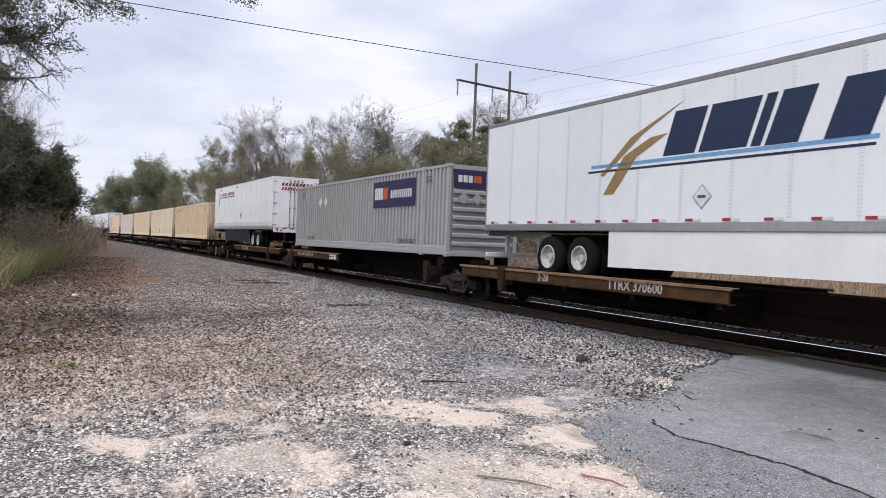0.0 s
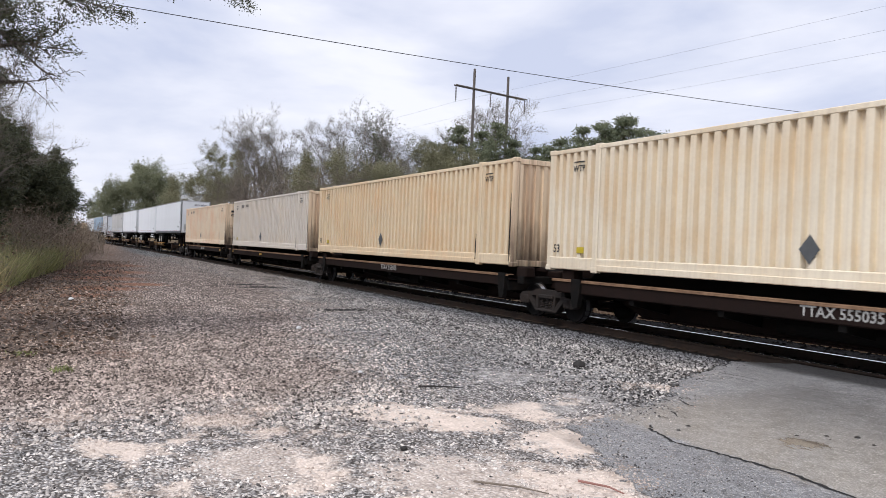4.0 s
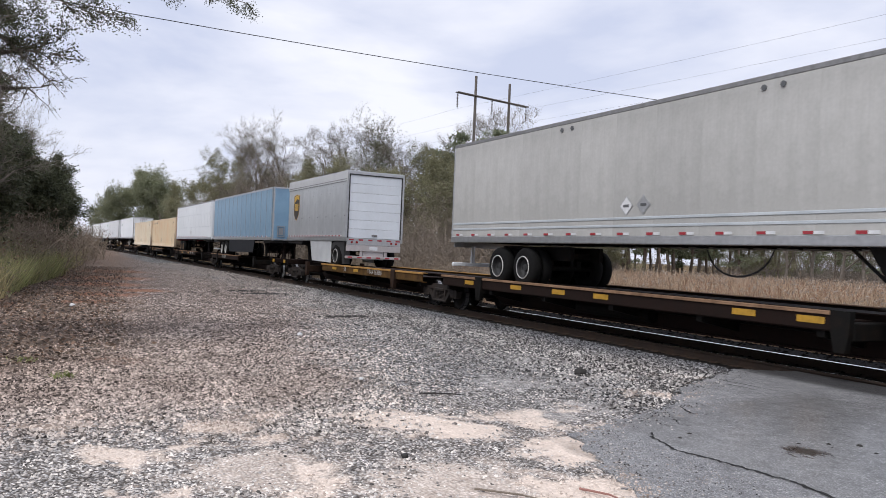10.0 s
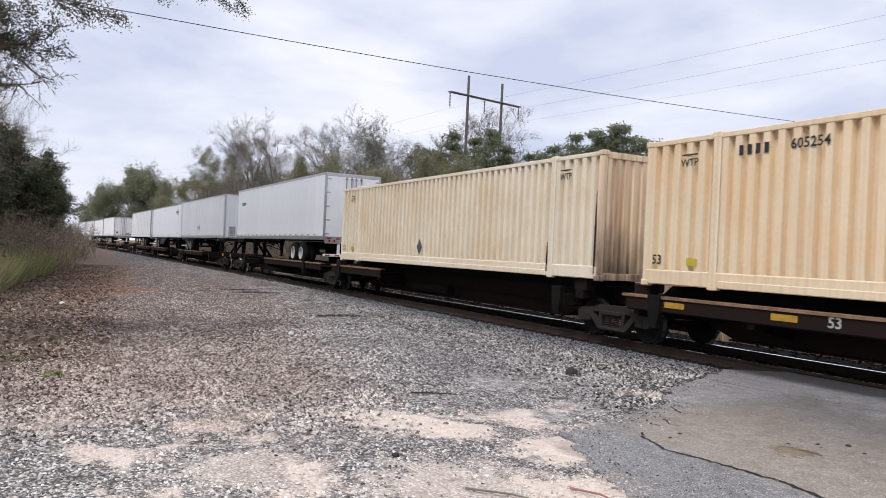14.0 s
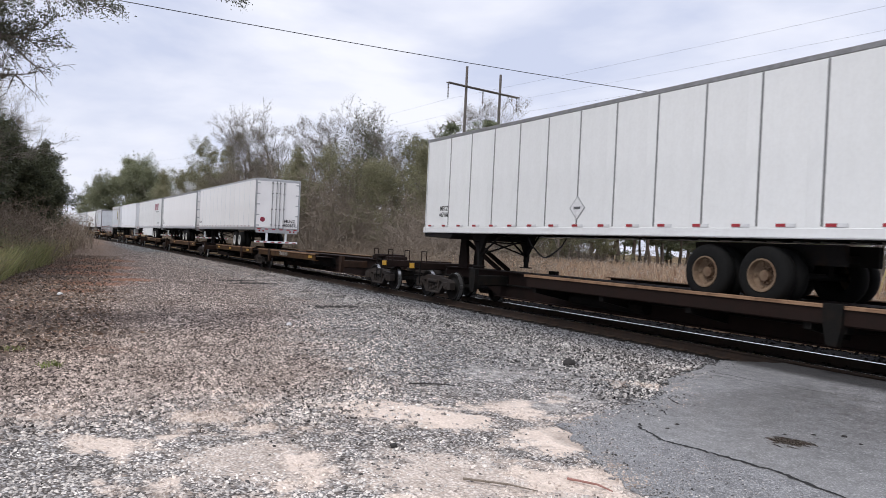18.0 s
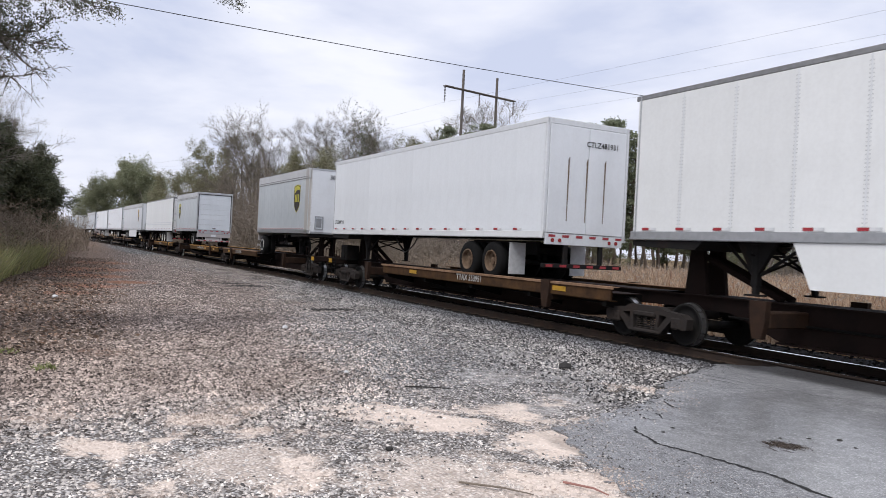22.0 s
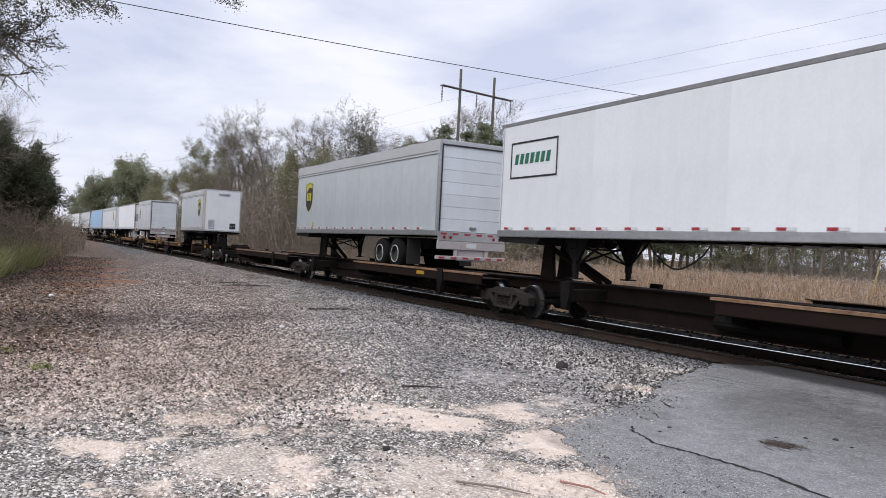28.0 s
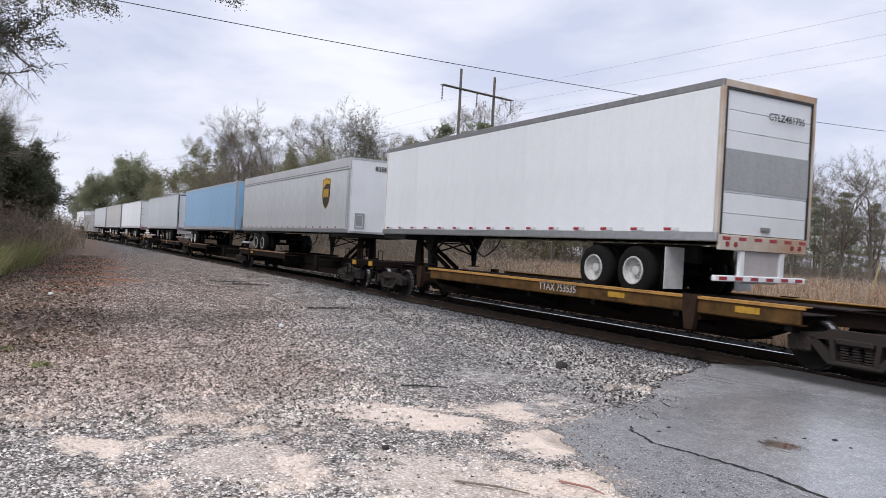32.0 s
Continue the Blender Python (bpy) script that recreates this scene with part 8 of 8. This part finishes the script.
S = bars(Shape(), 5.6, 6.6, FLOOR_Z + 2.0, FLOOR_Z + 2.22, 5, 0.05, 0.3)
part("lettering", S, MARK_BLUE, t)
PUP = dict(axles=1, slide=1.15, rim=RIM_DARK, name="short_trailer", group="short trailers on the train")
t = trailer(-236.1, 8.53, SILVER, "short silver-grey trailer with roll-up door and brown shield", 1, "plain", BAND, doors="roll", skirt=SILVER_PALE, deep_rail=0.44, **PUP)
shield(t, -2.82, FLOOR_Z + 1.62, 0.95, SHIELD_BROWN)
t = trailer(-255.4, 16.15, BLUE_PAINT, "light blue trailer with dark panel seams and black skirt", -1, "dark", ALU, skirt=SKIRT_DARK, rim=RIM_WHITE)
t = trailer(-272.85, 16.15, WHITE, "white box trailer with rows of tie ring dimples", -1, "dimple", ALU_DARK, rim=RIM_RUST, post=WHITE, nose_w=0.24, frame_m=MARK_RED, slide=3.4, bumper_m=STEEL_DARK)
for xa_, xb_, y_, sag_, lean_ in ((-1.35, -0.50, -0.95, 0.74, 0.10), (-1.15, -0.45, -0.90, 0.66, 0.0), (-1.9, -0.55, -0.80, 0.20, 0.0), (-1.3, -0.75, -0.85, 0.60, 0.12)):
    hose(t, xa_, xb_, y_, FLOOR_Z - 0.03, sag_, 0.030, lean_)
S = Shape()
S.box(-0.62, -0.48, -1.05, -0.85, FLOOR_Z - 0.13, FLOOR_Z, 0.02)
part("hose_bracket", S, ALU_DARK, t)
part("lettering", letters("P\n5\n3\n-\n7\n9\n9\n4", 0.2), LETTER_BLACK, t, at=Matrix.Translation((7.94, -HALF_W - 0.011, FLOOR_Z + 1.75)))
S = bars(Shape(), -6.85, -6.1, FLOOR_Z + 0.24, FLOOR_Z + 0.30, 10, 0.01, 0.35)
part("lettering", S, LETTER_BLACK, t)
side_diamond(t, -0.24, FLOOR_Z + 0.58, MARK_WHITE, 0.30)
container(-290.0, -273.85, YELLOW_BOX, "yellowed corrugated container with soot on its end", "plain", SOOT_BOX, number="605254")
container(-307.5, -291.35, CREAM_BOX, "cream corrugated container with soot on its end", "plain", SOOT_BOX)
t = trailer(-325.9, 16.15, WHITE, "white box trailer with a framed green lettering panel", 1, "plain", ALU, rim=RIM_WHITE)
S = bars(Shape(), -6.9, -5.9, FLOOR_Z + 1.95, FLOOR_Z + 2.15, 6, 0.05, 0.3)
part("lettering", S, MARK_GREEN, t)
t = trailer(-345.7, 16.15, WHITE_DIRTY, "dusty white riveted trailer with two grey diamond placards", -1, "rivet", ALU, rim=RIM_DARK, rub=0.20)
side_diamond(t, -0.9, FLOOR_Z + 0.78)
side_diamond(t, -0.35, FLOOR_Z + 0.78)
t = trailer(-363.0, 16.15, WHITE, "smooth white trailer with dark green lettering shapes", -1, "plain", ALU_DARK, WHITE_DIRTY, rim=RIM_DARK, number=("PCAZ 113555", 7.1, 0.37, 0.13), post=WHITE, nose_w=0.22, plain_nose=True)
S = Shape()
S.slab([(-2.7, FLOOR_Z), (1.7, FLOOR_Z), (0.5, FLOOR_Z - 0.20), (-1.0, FLOOR_Z - 0.62), (-2.7, FLOOR_Z - 0.66)], -HALF_W + 0.06, -HALF_W + 0.09)
part("side_skirt", S, SKIRT_DARK, t, "torn black skirt behind the wheels")
S = bars(Shape(), 6.1, 7.4, FLOOR_Z + 2.13, FLOOR_Z + 2.34, 7, 0.06, 0.3)
S.box(6.36, 7.42, -HALF_W - 0.008, -HALF_W - 0.004, FLOOR_Z + 2.42, FLOOR_Z + 2.45)
part("lettering", S, MARK_GREEN, t)
S = bars(Shape(), 6.5, 7.35, FLOOR_Z + 2.02, FLOOR_Z + 2.09, 12, 0.02, 0.35)
part("lettering", S, LETTER_BLACK, t)
t = trailer(-381.1, 16.15, WHITE_WARM, "white trailer with dark vertical seams", 1, "dark", ALU_DARK, MOULDING, rim=RIM_RUST, seam_shift=0.30, number=("MECZ\n467106", -6.75, 0.64, 0.19), slide=3.95)
side_diamond(t, -0.30, FLOOR_Z + 0.62, MARK_WHITE, 0.28)
t = trailer(-418.45, 16.15, WHITE_BRIGHT, "cream white trailer with swing doors and faint panel seams", 1, "faint", ALU, rim=RIM_WHITE, number=("MLNZ 900887", -7.3, 0.52, 0.17), slide=4.0)
part("lettering", letters("MLNZ\n900887", 0.24), LETTER_BLACK, t, at=Matrix.Translation((8.105, 0.72, FLOOR_Z + 0.45)) @ Matrix.Rotation(math.pi / 2, 4, "Z"))
part("emblem", kept("disc", "emblem", lambda s: s.rod((0, 0, 0), (0.008, 0, 0), 0.14, n=20)), MARK_RED, t, "round dark red emblem", Matrix.Translation((8.09, -0.85, FLOOR_Z + 0.62)))
t = trailer(-435.95, 16.15, WHITE_BRIGHT, "smooth white trailer with a deep grey top rail", 1, "plain", ALU_DARK, rim=RIM_WHITE, deep_rail=0.16, number=("CTLZ531731", -7.25, 0.46, 0.18), slide=4.3)
part("lettering", letters("53", 0.26), LETTER_BLACK, t, at=Matrix.Translation((-7.65, -HALF_W - 0.008, FLOOR_Z + 0.65)))
t = trailer(-453.3, 16.15, WHITE_WARM, "white riveted trailer with slanted red shapes and white skirt", 1, "rivet", ALU_DARK, rim=RIM_WHITE, skirt=WHITE_WARM)
S = bars(Shape(), 3.85, 6.15, FLOOR_Z + 1.78, FLOOR_Z + 2.42, 4, 0.20, 0.22)
part("lettering", S, MARK_RED, t)
S = bars(Shape(), 4.6, 6.5, FLOOR_Z + 1.56, FLOOR_Z + 1.69, 5, 0.04, 0.5)
bars(S, 5.97, 7.1, FLOOR_Z + 0.46, FLOOR_Z + 0.55, 11, 0.02, 0.35)
part("lettering", S, LETTER_BLACK, t)
t = trailer(-471.0, 14.63, WHITE, "white trailer with rust streaked swing doors and white mud flaps", 1, "plain", WHITE_DIRTY, MOULDING, "streaked", frame_m=WHITE_DIRTY, bumper_m=STEEL_DARK, slide=2.94, rim=RIM_RUST, flaps=FLAP, end_number="CTLZ481931", deep_rail=0.14, number=("CTLZ481931", -6.5, 0.48, 0.19))
for yy in (-0.62, -0.05, 0.52):
    part("rust_streak", kept("ruststreak", "rust_streak", lambda s: s.add([(0, -0.012, 0), (0, 0.012, 0), (0, 0.03, 1.6), (0, -0.02, 1.5)], [(0, 1, 2, 3)])), RIM_RUST, t,
         at=Matrix.Translation((7.315 + 0.0165, yy, FLOOR_Z + 0.45)))
t = trailer(-482.7, 8.53, PALE_GREY, "short pale grey trailer with a large faded yellow shield", -1, "plain", BAND, doors="roll", deep_rail=0.44, post=CORNER_GREY, nose_w=0.5, end_number="306512", nose_panel=WHITE, **PUP)
shield(t, 2.55, FLOOR_Z + 1.62, 0.95, SHIELD_BROWN, SHIELD_LIME)
t = trailer(-508.3, 8.53, PALE_GREY, "short pale grey trailer with roll-up door and yellow shield", 1, "plain", BAND, doors="roll", deep_rail=0.44, **PUP)
shield(t, -2.85, FLOOR_Z + 1.62, 0.92, SHIELD_BROWN, SHIELD_LIME)
t = trailer(-526.4, 16.15, WHITE_WARM, "white trailer with twin rub rails, green stripe and mud flaps", 1, "plain", ALU_DARK, MOULDING, slide=4.4, post=DARK_POST, rim=RIM_WHITE, flaps=FLAP, rub=0.55, frame_m=REAR_GREY, bumper_m=STEEL_DARK)
t = trailer(-545.7, 16.15, SILVER_PALE, "silver-grey trailer with brown and gold shield and pale skirt", -1, "plain", BAND, rim=RIM_DARK, skirt=WHITE_WARM, end_number="887513", deep_rail=0.44, nose_panel=WHITE, slide=4.1)
shield(t, 5.35, FLOOR_Z + 1.62, 1.0, SHIELD_BROWN)
t = trailer(-564.0, 16.15, WHITE, "white riveted trailer with mud flaps", 1, "rivet", ALU_DARK, rim=RIM_WHITE, number=("MUPZ 903541", -4.7, 0.72, 0.26))
part("lettering", letters("53'", 0.32), LETTER_BLACK, t, at=Matrix.Translation((-7.7, -HALF_W - 0.008, FLOOR_Z + 0.68)))
part("emblem", kept("smallmark", "emblem", lambda s: s.slab([(-0.2, 0), (0, -0.1), (0.2, 0.02), (0.12, 0.1), (-0.15, 0.1)], -0.005, 0.0)), MARK_RED, t, at=Matrix.Translation((-6.35, -HALF_W - 0.004, FLOOR_Z + 0.8)))
t = trailer(-581.95, 16.15, WHITE, "smooth white trailer with a framed green sign and white mud flaps", 1, "plain", ALU_DARK, rim=RIM_WHITE, flaps=FLAP)
S = Shape()
for z_ in (FLOOR_Z + 1.48, FLOOR_Z + 2.36):
    S.box(-7.57, -5.60, -HALF_W - 0.010, -HALF_W - 0.004, z_, z_ + 0.045)
for x_ in (-7.57, -5.645):
    S.box(x_, x_ + 0.045, -HALF_W - 0.010, -HALF_W - 0.004, FLOOR_Z + 1.48, FLOOR_Z + 2.4)
part("sign_frame", S, LETTER_BLACK, t)
S = bars(Shape(), -7.40, -5.85, FLOOR_Z + 1.84, FLOOR_Z + 2.10, 7, 0.05, 0.3)
part("lettering", S, MARK_GREEN, t)
t = trailer(-599.1, 13.72, PALE_GREY, "pale grey trailer with a faded yellow shield and roll-up door", 1, "plain", BAND, doors="roll", rim=RIM_DARK, deep_rail=0.44, flaps=FLAP_BLACK, slide=3.5)
shield(t, -5.15, FLOOR_Z + 1.57, 0.95, SHIELD_BROWN, SHIELD_LIME)
part("label_plate", kept("liftlabel", "label_plate", lambda s: s.box(-0.08, 0.08, -0.004, 0.004, -0.09, 0.09)), YELLOW_LABEL, t, at=Matrix.Translation((-4.47, -HALF_W - 0.005, FLOOR_Z + 0.38)))
t = trailer(-628.3, 8.53, PALE_GREY, "short pale grey trailer with a faded yellow shield and white nose", -1, "plain", BAND, doors="roll", deep_rail=0.44, post=CORNER_GREY, nose_w=0.5, end_number="340760", nose_panel=WHITE, **PUP)
shield(t, 2.55, FLOOR_Z + 1.62, 0.95, SHIELD_BROWN, SHIELD_LIME)
t = trailer(-653.4, 8.53, SILVER, "short silver-grey trailer with a roll-up door and gold shield", 1, "plain", BAND, doors="roll", deep_rail=0.44, **PUP)
shield(t, -2.85, FLOOR_Z + 1.62, 0.92, SHIELD_BROWN)
t = trailer(-671.1, 14.63, WHITE, "white trailer with rusty door frame and smeared grey door", 1, "plain", ALU_DARK, slide=2.72, doors="patched", rim=RIM_WHITE, flaps=FLAP, end_number="CTLZ481796", deep_rail=0.14, post=RUST_FRAME)
t = trailer(-690.7, 16.15, SILVER_PALE, "silver-grey trailer with a brown and gold shield", -1, "plain", BAND, rim=RIM_DARK, end_number="8388", deep_rail=0.44, nose_panel=WHITE)
shield(t, 5.6, FLOOR_Z + 1.62, 0.95, SHIELD_BROWN)
trailer(-708.6, 16.15, paint("faded_blue_paint", (0.24, 0.44, 0.66), 0.45, 0.3, (0.40, 0.48, 0.56)), "faded light blue box trailer", -1, "plain", ALU, rim=RIM_WHITE)
trailer(-728.1, 16.15, PALE_GREY, "grey box trailer with a roll-up door", 1, "plain", ALU_DARK, doors="roll", rim=RIM_DARK)
trailer(-749.5, 16.15, WHITE, "white box trailer far down the train", 1, "plain", ALU, rim=RIM_WHITE)
trailer(-767.0, 16.15, GREY_PAINT, "grey box trailer far down the train", 1, "plain", ALU, rim=RIM_WHITE)
trailer(-784.6, 16.15, PALE_GREY, "pale grey box trailer far down the train", 1, "plain", ALU, rim=RIM_WHITE)
container(-802.0, -785.85, BOX_GREY, "grey corrugated container far down the train")
trailer(-820.0, 16.15, WHITE, "white box trailer at the end of the view", 1, "plain", ALU, rim=RIM_WHITE)

# spine cars: truck centres, rear end of the load, deck length, trucks and couplers of the unit
spine_car(-20.35, -2.9, -1, 9.9, "aB", "TTRX 370600", "trailer", (), nose=-3.3, mark_f=0.75, extra=[("2-28", 0.42)])
spine_car(-38.8, -20.35, -1, 7.6, "a", "53 ALL PURPOSE SPINE CAR", "container", (), mark_f=0.40, white=(0.915,))
spine_car(-56.5, -38.8, 1, 10.8, "A", "TTRX 370600", "trailer", (0.8,), nose=-56.7, brake=True, mark_f=0.27)
spine_car(-77.5, -60.7, -1, 6.0, "aB", "TTAX 555035", "container", (), False, full=True, mark_f=0.44)
spine_car(-94.4, -77.5, -1, 6.0, "a", "TTAX 555035", "container", (), False, full=True)
spine_car(-112.2, -94.4, -1, 6.0, "a", "TTAX 555035", "container", (), False, full=True)
spine_car(-130.8, -112.2, -1, 6.0, "a", "", "container", (0.06, 0.5), False, full=True)
spine_car(-147.4, -130.8, -1, 8.5, "A", "TTAX 555035", "container", (0.95,), False, full=True)
spine_car(-167.7, -151.75, -1, 6.5, "aB", "TTAX 553951", yellow="bright", nose=-151.7, brake=True)
spine_car(-185.25, -167.7, -1, 8.6, "a", "TTAX 553951", nose=-168.9)
spine_car(-202.3, -185.25, -1, 9.2, "a", "", "trailer", (0.1, 0.32, 0.42), nose=-186.1)
spine_car(-219.3, -202.3, -1, 13.1, "a", "", "trailer", (0.126, 0.314, 0.456, 0.575, 0.87, 0.97), False, nose=-203.0)
spine_car(-235.3, -219.3, 1, 10.1, "A", "TTAX 553385", "trailer", (0.16, 0.41), "bright", nose=-235.2, mark_f=0.60, extra=[("53", 0.286)])
spine_car(-256.2, -239.6, -1, 8.6, "aB", "TTAX 555079", "trailer", (), False, nose=-240.2)
spine_car(-273.75, -256.2, -1, 10.8, "a", "TTAX 555079", "trailer", (0.40, 0.69), False, nose=-257.6, mark_f=0.84, extra=[("53", 0.45)])
spine_car(-291.1, -273.75, -1, 9.0, "a", "53", "container", (0.15, 0.42), False, mark_f=0.52)
spine_car(-309.0, -291.1, -1, 5.0, "a", "", "container", (), False)
spine_car(-326.1, -309.0, 1, 9.0, "A", "", "trailer", (), False, nose=-325.0)
spine_car(-347.0, -330.5, -1, 10.0, "aB", "", "trailer", (), False, nose=-330.4)
spine_car(-363.85, -347.0, -1, 10.0, "a", "", "trailer", (), False, nose=-347.7)
spine_car(-380.7, -363.85, 1, 10.5, "A", "", "trailer", (), False, nose=-380.2)
spine_car(-401.6, -385.1, -1, 9.4, "aB", "TTAX 553951", "none", (0.94,), mark_f=0.5)
spine_car(-418.5, -401.6, 1, 9.25, "a", "", "trailer", (0.085, 0.43, 0.9), nose=-417.6)
spine_car(-436.0, -418.5, 1, 11.4, "a", "", "trailer", (0.19, 0.92), nose=-435.1)
spine_car(-453.0, -436.0, 1, 8.6, "a", "", "trailer", (0.15, 0.7), nose=-452.4)
spine_car(-469.9, -453.0, 1, 11.8, "A", "TTAX 553951", "trailer", (0.2, 0.85), nose=-470.1, brake="box")
spine_car(-491.1, -474.3, -1, 8.0, "aB", "TTAX 553385", "trailer", (0.2,), nose=-475.1)
spine_car(-508.6, -491.1, 1, 9.5, "a", "53 ALL PURPOSE SPINE CAR", "trailer", (0.58, 0.86), "bright", nose=-507.4, mark_f=0.41)
spine_car(-525.8, -508.6, 1, 10.0, "A", "TTAX 753449", "trailer", (0.82,), "bright", nose=-525.5, mark_f=0.35)
spine_car(-546.5, -530.0, -1, 8.6, "aB", "", "trailer", (0.2,), False, nose=-530.5)
spine_car(-564.4, -546.5, 1, 8.6, "a", "", "trailer", (0.2,), False, nose=-563.1)
spine_car(-581.8, -564.4, 1, 9.4, "a", "", "trailer", (0.6,), False, nose=-581.0)
spine_car(-599.2, -581.8, 1, 9.0, "a", "", "trailer", (0.6,), False, nose=-598.2)
spine_car(-616.0, -599.2, 1, 9.8, "A", "", "none", (), False, brake="box")
spine_car(-636.3, -619.9, -1, 8.0, "aB", "", "trailer", (0.9,), True, nose=-620.7)
spine_car(-653.9, -636.3, 1, 9.6, "a", "", "trailer", (0.19, 0.57, 0.87), "bright", nose=-652.5)
spine_car(-670.9, -653.9, 1, 12.6, "A", "TTAX 753535", "trailer", (0.66, 0.92), yellow="bright", nose=-670.2)
spine_car(-691.5, -674.6, -1, 8.6, "aB", "", "trailer", (0.3,), False, nose=-675.5)
spine_car(-709.2, -691.5, -1, 8.6, "a", "", "trailer", (0.3,), False, nose=-693.4)
spine_car(-729.0, -709.2, 1, 8.6, "A", "", "trailer", (0.3,), False, nose=-727.2)
spine_car(-750.0, -733.2, 1, 8.6, "aB", "", "trailer", (0.3,), False, nose=-748.6)
spine_car(-767.6, -750.0, 1, 8.6, "a", "", "trailer", (0.3,), False, nose=-766.1)
spine_car(-785.2, -767.6, 1, 8.6, "a", "", "trailer", (0.3,), False, nose=-783.7)
spine_car(-802.6, -785.2, 1, 6.0, "a", "", "container", (0.3,))
spine_car(-820.4, -802.6, 1, 8.6, "A", "", "trailer", (0.3,), False, nose=-819.1)

# ---- movement: the whole train rolls past ----
RUN = [(0.0, 0.0), (1.0, 19.1), (2.0, 39.05), (3.0, 58.95), (5.5, 108.57), (6.0, 118.5), (7.0, 138.85), (8.0, 158.04), (9.0, 177.74), (10.0, 197.82), (11.0, 217.4), (12.0, 238.06),
       (13.0, 257.6), (14.0, 278.25), (14.5, 288.45), (16.5, 329.54), (17.0, 339.34), (18.0, 359.47), (19.0, 379.8), (20.0, 400.07), (21.0, 420.43), (22.0, 441.35), (23.0, 461.52),
       (24.0, 482.4), (25.0, 502.58), (25.5, 512.87), (27.5, 554.59), (28.0, 565.03), (29.0, 585.88), (30.0, 606.15), (31.0, 626.97), (32.0, 646.83)]


def motions():
    for ob, x in MOVERS:
        walk(ob, [(t_, on_track(x + s)) for t_, s in RUN])
    times, dist = zip(*RUN)
    for w, m, x in WHEELSETS:
        t0 = float(np.interp(-46.0 - x, dist, times))
        t1 = float(np.interp(3.0 - x, dist, times))
        if t1 - t0 < 0.2:
            continue
        rows = [(0.0, m)] if t0 > 0.04 else []
        k0, k1 = math.ceil(t0 * FPS), math.floor(t1 * FPS)
        for k in range(k0, k1 + 1):
            s = float(np.interp(k / FPS, times, dist)) - float(np.interp(k0 / FPS, times, dist))
            rows.append((k / FPS, m @ Matrix.Rotation(s / 0.48, 4, "Y")))
        if rows[-1][0] < 31.96:
            rows.append((32.0, rows[-1][1]))
        walk(w, rows)


motions()
